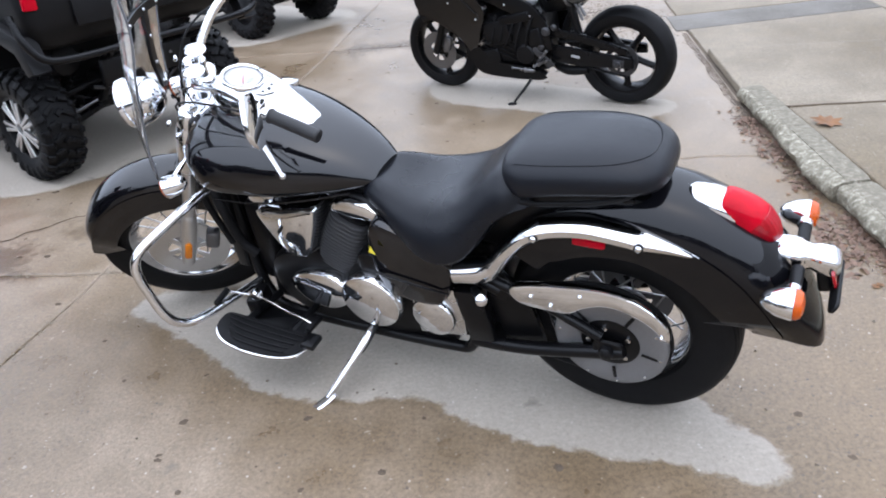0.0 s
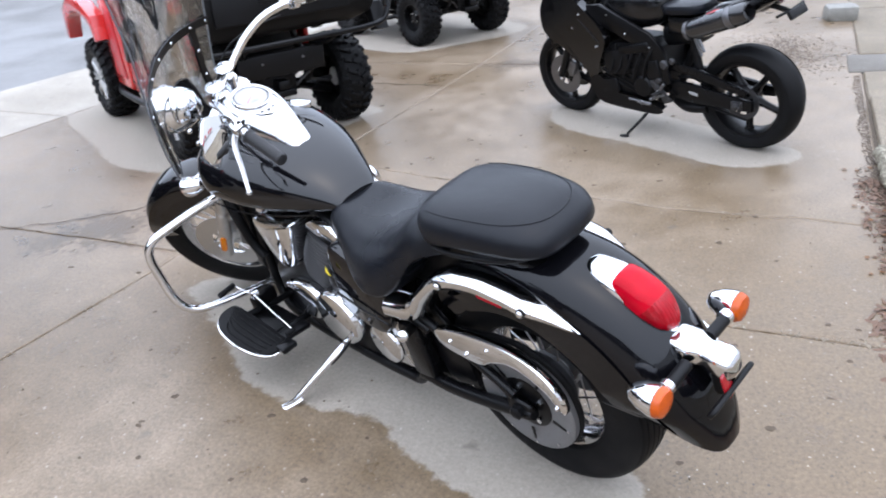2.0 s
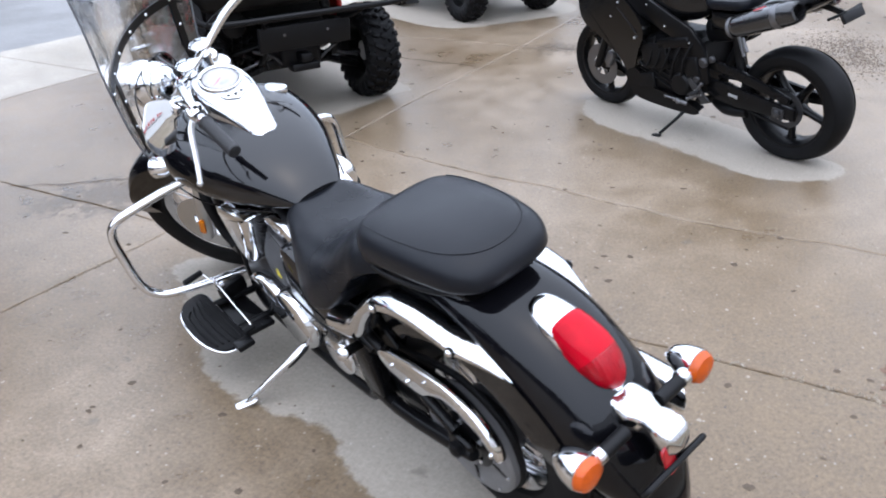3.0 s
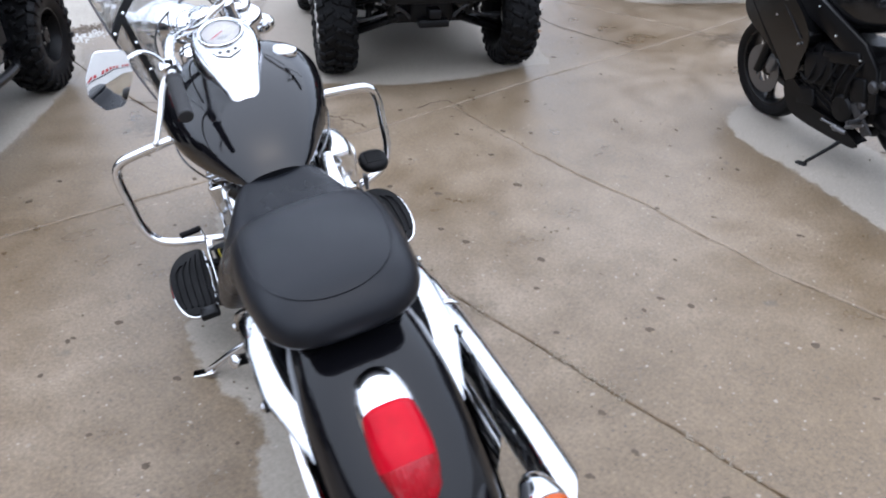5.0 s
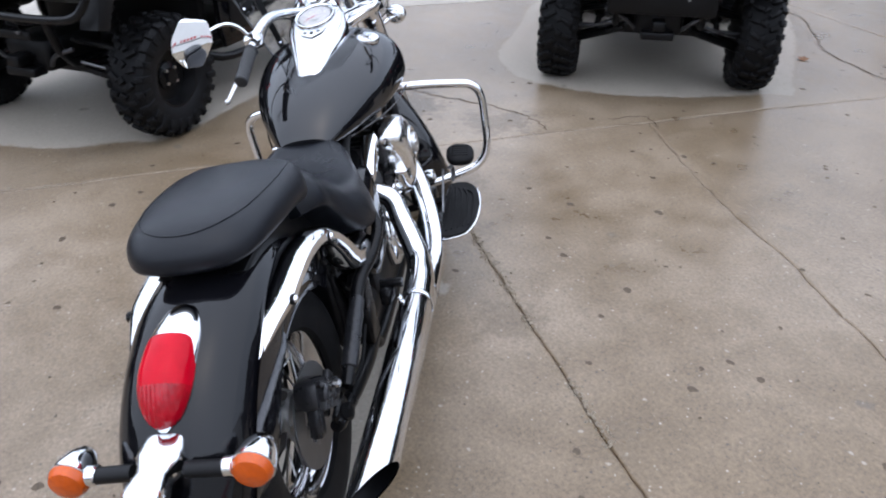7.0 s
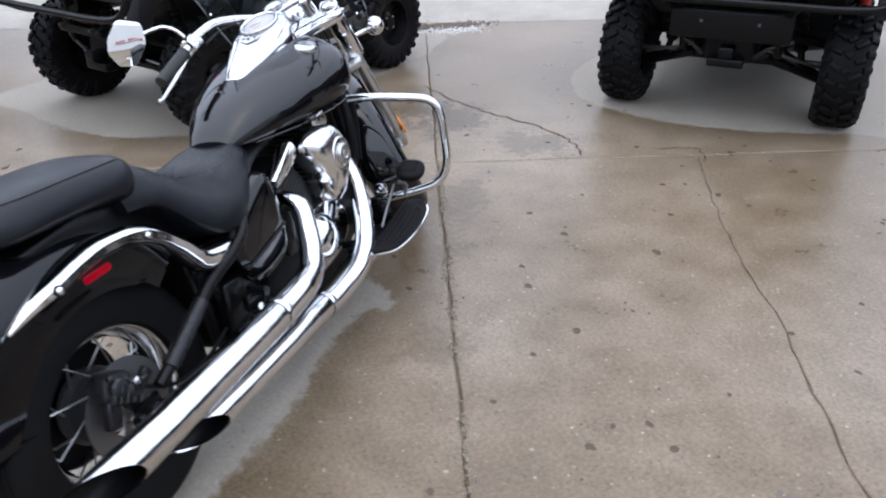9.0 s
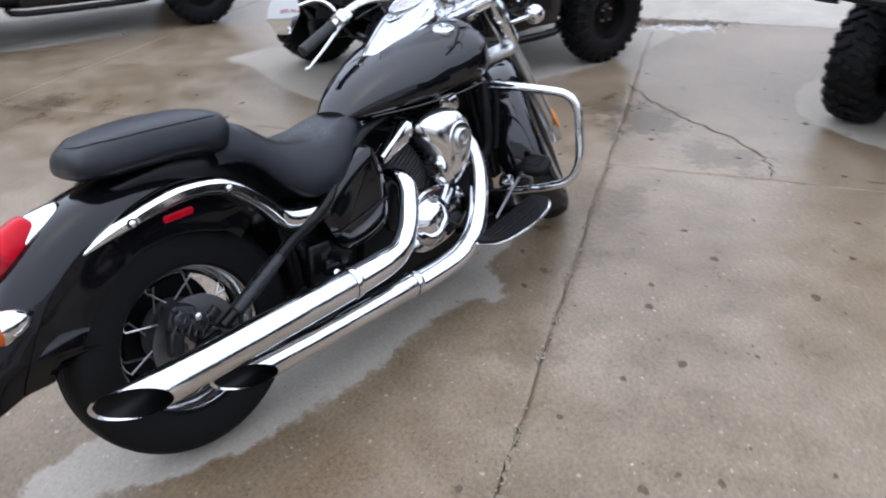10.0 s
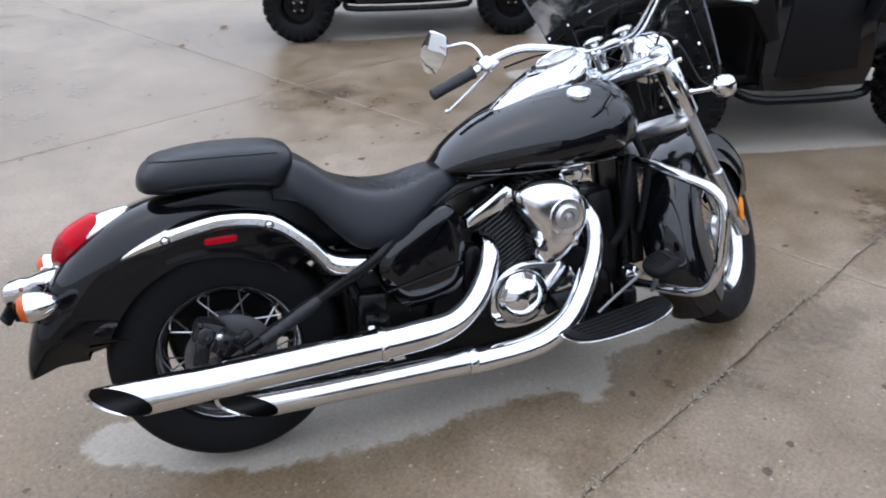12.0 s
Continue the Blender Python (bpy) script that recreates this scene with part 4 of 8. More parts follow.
top = [(-0.228, 0.704), (-0.160, 0.738), (-0.085, 0.764), (-0.015, 0.778), (0.05, 0.783), (0.135, 0.770), (0.20, 0.740), (0.268, 0.676), (0.322, 0.618), (0.412, 0.598)]
low = [(-0.226, 0.699), (-0.150, 0.716), (-0.085, 0.730), (-0.015, 0.740), (0.05, 0.744), (0.125, 0.733), (0.185, 0.704), (0.245, 0.640), (0.305, 0.560), (0.405, 0.545)]
for s in (1, -1):
    t3, l3 = ring_path([(x, 0, z) for x, z in top], 5), ring_path([(x, 0, z) for x, z in low], 5)
    bm = B()
    rings = []
    for i, (p, q) in enumerate(zip(t3, l3)):
        x = (p.x + q.x) / 2
        y = strut_y(x) - 0.024
        c, u = (p + q) / 2, (p - q) / 2
        w = max(u.length + 0.005 * min(1, i / 10), 0.003)
        u = u.normalized()
        bulge = 0.042 * min(1, 0.2 + i / 12)
        rings.append([Vector((c.x, 0, c.z)) + u * w * math.copysign(abs(math.cos(k)) ** 0.7, math.cos(k)) + Vector((0, s * (y + bulge * max(-0.9, math.sin(k))), 0)) for k in (2 * math.pi * j / 14 for j in range(14))])
    strut = part("fender_strut", skin(bm, rings), CHROME_WET, cruiser, "wave-shaped chrome fender strut")
    for x, z in ((-0.098, 0.744), (0.160, 0.738)):
        bm = B()
        y = strut_y(x) + 0.016
        lathe(bm, [(0.0095, 0), (0.0095, 0.004), (0.007, 0.008), (0.003, 0.010)], 14, pose(x, s * y, z, -90 * s))
        part("bolt", bm, CHROME, strut, "domed chrome bolt")
        # a thin dark ring outlines each bolt
        bm = B()
        lathe(bm, [(0.0090, -0.004), (0.0120, -0.004), (0.0120, 0.0028), (0.0112, 0.0034), (0.0095, 0.0030)], 16, pose(x, s * y, z, -90 * s), True)
        part("bolt_ring", bm, FRAME, strut, "dark ring round the bolt")
    bm = B()
    plate(bm, rounded(0.085, 0.020, 0.008), 0.008, pose(0.035, s * 0.1415, 0.708, 90 if s > 0 else -90) @ pose(0, 0, -0.008 if s > 0 else 0, 0, 0, 2), 0.003)
    part("side_reflector", bm, RED_LENS, cruiser, "red side reflector under the strut")

# seats
def cushion(table, k=36, e_top=2.6, e_low=4.0, flat=0.0, pinch=0.0, split=0.35):
    """A padded seat lofted along x from rows of (x, half-width, top, bottom)."""
    rows = ring_path([(x, w, t) for x, w, t, b in table], 4)
    lows = ring_path([(x, w, b) for x, w, t, b in table], 4)
    bm = B()
    rings = []
    for p, q in zip(rows, lows):
        x, w, t, b = p.x, max(p.y, 0.005), p.z, q.z
        zc = b + (t - b) * split
        ring = []
        for j in range(k):
            a = 2 * math.pi * j / k
            c, s = math.cos(a), math.sin(a)
            if s >= 0:
                y, z = w * math.copysign(abs(c) ** (2 / e_top), c), zc + (t - zc) * abs(s) ** (2 / e_top)
                z -= flat * max(0, 1 - (y / w) ** 2 * 2.2) * (1 if s > 0.3 else s / 0.3)
                y *= 1 - pinch * (z - zc) / max(1e-3, t - zc)
            else:
                y, z = w * math.copysign(abs(c) ** (2 / e_low), c), zc - (zc - b) * abs(s) ** (2 / e_low)
            ring.append(Vector((x, y, z)))
        rings.append(ring)
    return skin(bm, rings)


rider = [(0.19, 0.130, 0.860, 0.775), (0.24, 0.172, 0.888, 0.768), (0.285, 0.182, 0.880, 0.728), (0.33, 0.200, 0.846, 0.665), (0.38, 0.220, 0.804, 0.618), (0.44, 0.228, 0.776, 0.605), (0.51, 0.212, 0.760, 0.615),
         (0.58, 0.178, 0.760, 0.650), (0.64, 0.145, 0.772, 0.690), (0.69, 0.120, 0.778, 0.715), (0.72, 0.100, 0.760, 0.722), (0.733, 0.075, 0.742, 0.727)]
seat = part("rider_seat", cushion(rider, 44, 2.9, 3.0, 0.012, 0.10, 0.16), VINYL, cruiser, "scooped black vinyl rider seat")
pillion = [(-0.143, 0.040, 0.876, 0.862), (-0.137, 0.078, 0.893, 0.852), (-0.118, 0.112, 0.914, 0.842), (-0.075, 0.140, 0.933, 0.836), (0.0, 0.155, 0.941, 0.832), (0.08, 0.162, 0.940, 0.826), (0.16, 0.164, 0.933, 0.816),
           (0.215, 0.162, 0.925, 0.806), (0.245, 0.156, 0.915, 0.802), (0.266, 0.146, 0.902, 0.803), (0.278, 0.132, 0.886, 0.808), (0.282, 0.110, 0.862, 0.818)]
pad = cushion(pillion, 52, 3.1, 2.4, 0.0, 0.06, 0.36)
for v in pad.verts:
    v.co.x -= min(1.0, max(0.0, (v.co.x - 0.10) / 0.16)) * 0.62 * max(0.0, 0.905 - v.co.z)
pill = part("pillion_seat", pad, VINYL, cruiser, "flat black vinyl passenger seat, slightly wet")
crest = ring_path([(x, w, t) for x, w, t, b in pillion], 4)
foot = ring_path([(x, w, b) for x, w, t, b in pillion], 4)


def on_pillion(x, y):
    w, t = (float(np.interp(x, [p.x for p in crest], [p[k] for p in crest])) for k in (1, 2))
    b = float(np.interp(x, [p.x for p in foot], [p.z for p in foot]))
    zc, f = b + (t - b) * 0.36, 1.0
    for _ in range(12):
        f = max(0.0, 1 - (min(1.0, abs(y) / (w * (1 - 0.06 * f)))) ** 3.1) ** (1 / 3.1)
    return x, y, zc + (t - zc) * f + 0.0012


panel = [(0.268, 0.112), (0.22, 0.126), (0.15, 0.133), (0.07, 0.131), (0.0, 0.122), (-0.05, 0.105), (-0.085, 0.078), (-0.103, 0.042), (-0.108, 0.0)]
panel = ring_path([(x, y, 0) for x, y in panel + [(x, -y) for x, y in panel[-2::-1]]], 3)
bm = B()
sweep(bm, [on_pillion(p.x, p.y) for p in panel if p.x < 0.236], 0.0011, 6, 1)
part("seam", bm, VINYL, pill, "stitched seam round the top panel")
bm = B()
sweep(bm, [(-0.110, -0.06, 0.850), (-0.122, 0.0, 0.850), (-0.110, 0.06, 0.850), (-0.03, 0.13, 0.836), (0.15, 0.145, 0.812), (0.25, 0.128, 0.802)], 0.007, 8, 5)
part("seat_base", bm, PLASTIC, pill, "black plastic seat base lip")
bm = B()
sweep(bm, [(0.330, 0.165, 0.780), (0.318, 0.12, 0.826), (0.312, 0.0, 0.846), (0.318, -0.12, 0.826), (0.330, -0.165, 0.780)], 0.0014, 6, 6)
part("seam", bm, VINYL, seat)

# fuel tank
tank_rows = [(0.688, 0.075, 0.782, 0.742), (0.73, 0.105, 0.822, 0.732), (0.80, 0.145, 0.868, 0.722), (0.90, 0.192, 0.912, 0.714), (1.00, 0.224, 0.944, 0.710), (1.10, 0.242, 0.964, 0.712),
             (1.18, 0.247, 0.970, 0.716), (1.235, 0.230, 0.964, 0.726), (1.28, 0.196, 0.946, 0.744), (1.312, 0.150, 0.916, 0.770), (1.330, 0.098, 0.884, 0.795), (1.337, 0.045, 0.860, 0.815)]
tank = part("fuel_tank", cushion(tank_rows, 56, 2.3, 2.5, 0.0, 0.0, 0.42), PAINT, cruiser, "glossy black teardrop fuel tank")
bm = B()
sweep(bm, [(0.75, 0.125, 0.748), (0.9, 0.188, 0.742), (1.05, 0.226, 0.742), (1.18, 0.236, 0.748)], 0.003, 6, 5)
sweep(bm, [(0.75, -0.125, 0.748), (0.9, -0.188, 0.742), (1.05, -0.226, 0.742), (1.18, -0.236, 0.748)], 0.003, 6, 5)
part("tank_seam", bm, PAINT, tank)


def console_z(x):
    return float(np.interp(x, [0.895, 0.93, 1.0, 1.06, 1.12, 1.19, 1.235], [0.908, 0.934, 0.975, 1.004, 1.026, 1.046, 1.030]))


console_w = [(0.895, 0.032), (0.93, 0.042), (0.99, 0.059), (1.05, 0.077), (1.10, 0.087), (1.15, 0.087), (1.20, 0.068), (1.228, 0.035), (1.238, 0.008)]
bm = B()
rings = []
for p in ring_path([(x, w, 0) for x, w in console_w], 4):
    x, w = p.x, max(p.y, 0.004)
    zt, zb = console_z(x), min(console_z(x) - 0.012, float(np.interp(x, [0.88, 1.0, 1.1, 1.25], [0.885, 0.925, 0.945, 0.950])))
    rings.append([Vector((x, w * 1.10, zb)), Vector((x, w * 1.12, zb + (zt - zb) * 0.3)), Vector((x, w * 1.05, zb + (zt - zb) * 0.8)), Vector((x, w * 0.90, zt - 0.001)), Vector((x, w * 0.5, zt + 0.003)),
                  Vector((x, 0, zt + 0.004)), Vector((x, -w * 0.5, zt + 0.003)), Vector((x, -w * 0.90, zt - 0.001)), Vector((x, -w * 1.05, zb + (zt - zb) * 0.8)), Vector((x, -w * 1.12, zb + (zt - zb) * 0.3)),
                  Vector((x, -w * 1.10, zb))])
console = part("tank_console", skin(bm, rings), CONSOLE, cruiser, "chrome instrument console on the tank", smooth=50)
DIALM = Matrix.Translation((1.126, 0, 1.031)) @ pose(0, 0, 0, 0, -20, 0)
bm = B()
lathe(bm, [(0.054, -0.004), (0.066, -0.004), (0.068, 0.004), (0.066, 0.010), (0.062, 0.011), (0.056, 0.006)], 48, DIALM, True)
part("gauge_bezel", bm, CHROME, console, "polished chrome bezel")
bm = B()
lathe(bm, [(0.0, 0.004), (0.0575, 0.004), (0.0575, 0.002), (0.0, 0.002)], 40, DIALM)
ringed = B()
lathe(ringed, [(0.0535, 0.0045), (0.0535, 0.0062), (0.0590, 0.0068), (0.0590, 0.0045)], 40, DIALM, True)
part("dial_ring", ringed, CHARCOAL, console, "dark inner ring round the dial")
face = part("gauge_face", bm, DIAL, console, "pale round speedometer dial")
for k in range(25):
    bm = B()
    a = radians(225 - 270 * k / 24 - 90)
    box(bm, (0.007 if k % 2 == 0 else 0.004, 0.0016, 0.0006), DIALM @ Matrix.Rotation(a, 4, "Z") @ pose(0.047, 0, 0.0048), 0)
    part("tick_mark", bm, PALE_INK, face)
bm = B()
box(bm, (0.044, 0.0025, 0.001), DIALM @ Matrix.Rotation(radians(215 - 90), 4, "Z") @ pose(0.016, 0, 0.0062), 0)
part("needle", bm, RED_INK, face, "red needle")
bm = B()
box(bm, (0.014, 0.030, 0.0008), DIALM @ pose(-0.024, 0, 0.005), 0)
part("odometer_window", bm, PALE_INK, face)
bm = B()
lathe(bm, [(0.0, 0.0105), (0.03, 0.0100), (0.0600, 0.0085), (0.0600, 0.0075), (0.03, 0.0088), (0.0, 0.0092)], 40, DIALM)
part("gauge_glass", bm, DIAL_GLASS, console).visible_shadow = False
bm = B()
plate(bm, [(0.020, 0.046), (-0.004, 0.034), (-0.022, 0.0), (-0.004, -0.034), (0.020, -0.046), (0.006, -0.018), (0.003, 0.0), (0.006, 0.018)], 0.002, Matrix.Translation((1.042, 0, 1.0015)) @ pose(0, 0, 0, 0, -24, 0), 0.0005)
part("lamp_panel", bm, SATIN, console, "indicator lamp panel below the dial")
for y in (-0.022, 0, 0.022):
    bm = B()
    lathe(bm, [(0.006, 0), (0.006, 0.004), (0.003, 0.006)], 12, Matrix.Translation((1.040 + 0.006 * (abs(y) > 0.01), y, 1.001)) @ pose(0, 0, 0, 0, -24, 0))
    part("warning_lamp", bm, CHARCOAL, console)
bm = B()
capm = Matrix.Translation((1.110, -0.155, 0.928)) @ pose(0, 0, 0, 17, -6, 0)
lathe(bm, [(0.0, 0.0), (0.035, 0.0), (0.037, 0.005), (0.037, 0.016), (0.034, 0.021), (0.022, 0.0225), (0.0, 0.023)], 36, capm)
part("fuel_cap", bm, CHROME, cruiser, "round chrome fuel cap")

# front end, built straight ahead and then turned
def turned(bm):
    bm.transform(TURNED)
    return bm


def on_fork(s, y=0.0, fwd=0.0):
    """A point s metres up the fork line from the front axle."""
    side = Vector((math.cos(radians(RAKE)), 0, math.sin(radians(RAKE))))
    return HUB_F + fork_axis * s + side * fwd + Vector((0, y, 0))


part("front_fender", fender(HUB_F, lambda f: float(np.interp(f, [0, 0.1, 0.5, 1], [0.355, 0.372, 0.385, 0.380])), 16, 218, lambda f: float(np.interp(f, [0, 0.08, 0.5, 1], [0.060, 0.086, 0.092, 0.096])),
                            lambda f: float(np.interp(f, [0, 0.08, 0.35, 0.6, 0.85, 1], [0.345, 0.305, 0.285, 0.262, 0.232, 0.245])), 0.085, 56, TURNED), PAINT, cruiser, "deep black valanced front fender")
for s in (1, -1):
    y = s * 0.122
    bm = B()
    lathe(bm, [(0.018, -0.01), (0.024, 0.0), (0.027, 0.05), (0.027, 0.26), (0.025, 0.27), (0.021, 0.275)], 20, along(on_fork(-0.02, y), on_fork(1, y)))
    box(bm, (0.045, 0.03, 0.07), along(on_fork(0.0, y * 0.98), on_fork(1, y)) @ pose(0, 0, 0.0), 0.008)
    leg = part("fork_leg", turned(bm), SATIN, cruiser, "polished alloy fork leg")
    bm = B()
    lathe(bm, [(0.0225, 0.25), (0.0225, 0.52)], 20, along(on_fork(-0.02, y), on_fork(1, y)))
    part("fork_tube", turned(bm), SATIN, leg, "bare steel fork tube")
    bm = B()
    lathe(bm, [(0.034, 0.505), (0.038, 0.515), (0.038, 0.69), (0.034, 0.70)], 24, along(on_fork(-0.02, y), on_fork(1, y)))
    part("fork_cover", turned(bm), CHROME, leg, "chrome upper fork cover")
    bm = B()
    lathe(bm, [(0.034, 0.70), (0.034, 0.742), (0.028, 0.752), (0.012, 0.756)], 24, along(on_fork(-0.02, y), on_fork(1, y)))
    part("fork_cap", turned(bm), CHROME, leg)
    bm = B()
    plate(bm, rounded(0.085, 0.026, 0.012), 0.008, along(on_fork(0.075, y + s * 0.026, 0.0), on_fork(0.075, y + s * 0.1, 0.0)) @ pose(0, 0, 0, 0, 0, 62 if s > 0 else 62), 0.003)
    part("fork_reflector", turned(bm), AMBER_REFLECTOR, leg, "amber fork reflector")
bm = B()
box(bm, (0.095, 0.31, 0.034), Matrix.Translation(on_fork(0.700, 0, -0.030)) @ pose(0, 0, 0, 0, -RAKE, 0), 0.010, 0.035)
part("top_yoke", turned(bm), CHROME, cruiser, "chrome upper fork yoke")
bm = B()
box(bm, (0.075, 0.27, 0.034), Matrix.Translation(on_fork(0.485, 0, -0.035)) @ pose(0, 0, 0, 0, -RAKE, 0), 0.012, 0.03)
part("lower_yoke", turned(bm), SATIN, cruiser, "bare alloy lower fork yoke")
bm = B()
hl = along((1.452, 0, 1.002), (1.70, 0, 0.982)) @ Matrix.Scale(0.90, 4)
lathe(bm, [(0.0, 0.0), (0.025, 0.002), (0.050, 0.014), (0.071, 0.040), (0.083, 0.075), (0.088, 0.115), (0.092, 0.118), (0.093, 0.132), (0.088, 0.138), (0.083, 0.134)], 44, hl)
lamp = part("headlamp", turned(bm), CHROME, cruiser, "chrome bullet headlamp")
bm = B()
lathe(bm, [(0.084, 0.130), (0.06, 0.143), (0.03, 0.150), (0.0, 0.152)], 36, hl)
part("headlamp_glass", turned(bm), DIAL_GLASS, lamp, "clear lamp glass")
for s in (1, -1):
    bm = B()
    sweep(bm, [(1.435, s * 0.13, 0.845), (1.47, s * 0.175, 0.838), (1.495, s * 0.215, 0.832)], 0.009, 10, 4)
    stalk = turned(bm)
    bm2 = B()
    lathe(bm2, [(0.0, -0.052), (0.014, -0.049), (0.026, -0.036), (0.034, -0.012), (0.037, 0.010), (0.037, 0.016), (0.034, 0.018)], 28, along((1.50, s * 0.243, 0.832), (2.0, s * 0.243, 0.80)))
    ind = part("front_indicator", turned(bm2), CHROME, cruiser, "chrome bullet front indicator")
    part("stalk", stalk, CHROME, ind)
    bm = B()
    lathe(bm, [(0.035, 0.015), (0.030, 0.024), (0.018, 0.030), (0.0, 0.032)], 24, along((1.50, s * 0.243, 0.832), (2.0, s * 0.243, 0.80)))
    part("indicator_lens", turned(bm), AMBER, ind, "amber lens")

# handlebar with grips, levers and mirrors
half_bar = [(1.312, 0.0, 1.052), (1.312, 0.06, 1.052), (1.296, 0.11, 1.064), (1.245, 0.18, 1.100), (1.180, 0.245, 1.122), (1.115, 0.312, 1.112), (1.06, 0.362, 1.088), (0.945, 0.448, 1.052)]
bm = B()
sweep(bm, [(x, -y, z) for x, y, z in reversed(half_bar[1:])] + half_bar, 0.0135, 14, 6)
bars = part("handlebar", turned(bm), CHROME, cruiser, "chrome pull-back handlebar at full lock")
for s in (1, -1):
    bm = B()
    lathe(bm, [(0.019, 0), (0.019, 0.035), (0.023, 0.045), (0.023, 0.06), (0.017, 0.068)], 20, along((1.325, s * 0.052, 0.985), (1.312, s * 0.052, 1.052)))
    part("riser", turned(bm), CHROME, bars, "chrome bar riser")
    bm = B()
    lathe(bm, [(0.012, 0), (0.012, 0.012), (0.032, 0.017), (0.034, 0.022), (0.022, 0.029), (0.0, 0.031)], 24, along((1.310, s * 0.052, 1.060), (1.30, s * 0.052, 1.10)))
    part("riser_cap", turned(bm), CHROME, bars, "domed chrome riser cap")
    a, b = Vector((1.062, s * 0.360, 1.089)), Vector((0.940, s * 0.452, 1.050))
    bm = B()
    L = (b - a).length
    lathe(bm, [(0.021, 0), (0.0225, 0.004), (0.0195, 0.010)] + [(0.0185 + 0.0009 * (k % 2), 0.012 + (L - 0.02) * k / 22) for k in range(23)] + [(0.020, L - 0.004), (0.018, L), (0.006, L + 0.002)], 20, along(a, b))
    part("grip", turned(bm), GRIP, bars, "ribbed black rubber grip")
    bm = B()
    box(bm, (0.050, 0.044, 0.042), along((1.095, s * 0.333, 1.104), (1.04, s * 0.38, 1.08)), 0.010)
    box(bm, (0.030, 0.030, 0.05), along((1.118, s * 0.330, 1.098), (1.06, s * 0.375, 1.075)) @ pose(0.014, 0.0, 0), 0.008)
    sw = part("switch_pod", turned(bm), CHROME, bars, "chrome switch housing")
    for k in (0, 1):
        bm = B()
        box(bm, (0.012, 0.008, 0.010), along((1.085 - 0.016 * k, s * 0.335, 1.124), (1.03, s * 0.38, 1.10)), 0.002)
        part("switch", turned(bm), PLASTIC, sw, "black switch button")
    bm = B()
    sweep(bm, [(1.120, s * 0.332, 1.085), (1.120, s * 0.372, 1.070), (1.095, s * 0.435, 1.035), (1.068, s * 0.505, 1.000)], [0.010, 0.008, 0.0075, 0.006], 10, 5, 0.55)
    egg(bm, (0.009, 0.009, 0.009), pose(1.066, s * 0.510, 0.999), 2, 12, 8)
    part("lever", turned(bm), SATIN, bars, "polished alloy lever with a ball end")
    bm = B()
    sweep(bm, [(1.100, s * 0.335, 1.115), (1.098, s * 0.350, 1.160), (1.092, s * 0.385, 1.190), (1.074, s * 0.450, 1.198)], 0.0055, 8, 6)
    part("mirror_stem", turned(bm), CHROME, bars, "bent chrome mirror stem")
    corners = [(-0.055, 0.000), (-0.034, 0.062), (0.036, 0.068), (0.056, 0.016), (0.034, -0.058), (-0.012, -0.070), (-0.050, -0.040)]
    outline = []
    for a, b, c in zip(corners[-1:] + corners[:-1], corners, corners[1:] + corners[:1]):
        for w0, w1, w2 in ((0.16, 0.84, 0), (0.04, 0.92, 0.04), (0, 0.84, 0.16)):
            outline.append((s * 0.94 * (a[0] * w0 + b[0] * w1 + c[0] * w2), 0.98 * (a[1] * w0 + b[1] * w1 + c[1] * w2)))
    mm = Matrix.Translation((1.060, s * 0.496, 1.196)) @ look((0, 0, 0), (1.0, -s * 0.10, -0.010 if s > 0 else -0.155)) @ pose(0, 0, 0, 0, 0, -s * 40)
    bm = B()
    plate(bm, outline, 0.016, mm @ pose(0, 0, -0.016), 0.006)
    mirror = part("mirror", turned(bm), CHROME, bars, "faceted chrome mirror head")
    bm = B()
    plate(bm, [tuple(v) for v in inset([Vector(p) for p in (outline if s > 0 else list(reversed(outline)))], 0.006)], 0.003, mm @ pose(0, 0, -0.0015), 0.0005)
    part("mirror_glass", turned(bm), MIRROR, mirror, "silvered mirror glass")
for y0, y1, z0 in ((0.30, 0.05, 1.08), (-0.30, -0.05, 1.08), (0.10, -0.06, 1.03)):
    bm = B()
    sweep(bm, [(1.15, y0, z0), (1.28, y0 * 0.74, z0 + 0.012), (1.37, (y0 + y1) * 0.42, z0 - 0.03), (1.42, y1, 0.93), (1.40, y1 * 0.8, 0.80)], 0.0036, 8, 6)
    part("control_cable", turned(bm), PLASTIC, cruiser, "black control cable")

# windscreen with a black strap across it and lower wings round the forks
def screen(u, z):
    """u across from -1 to 1, z the height."""
    w = float(np.interp(z, [0.84, 0.95, 1.15, 1.4, 1.62], [0.238, 0.252, 0.272, 0.290, 0.265]))
    y = u * w
    lead = float(np.interp(z, [0.84, 1.0, 1.2, 1.4, 1.62], [0.095, 0.085, 0.050, 0.0, -0.02]))
    return Vector((1.485 - 0.20 * (z - 0.875) - 1.0 * y * y + lead, y, z))


def screen_foot(u):
    """Lower edge: deep wings at the sides, an arch over the lamp between them."""
    return float(np.interp(abs(u), [0, 0.25, 0.45, 0.56, 0.64, 0.8, 0.95, 1.0], [1.065, 1.06, 1.03, 0.96, 0.88, 0.845, 0.86, 0.90]))


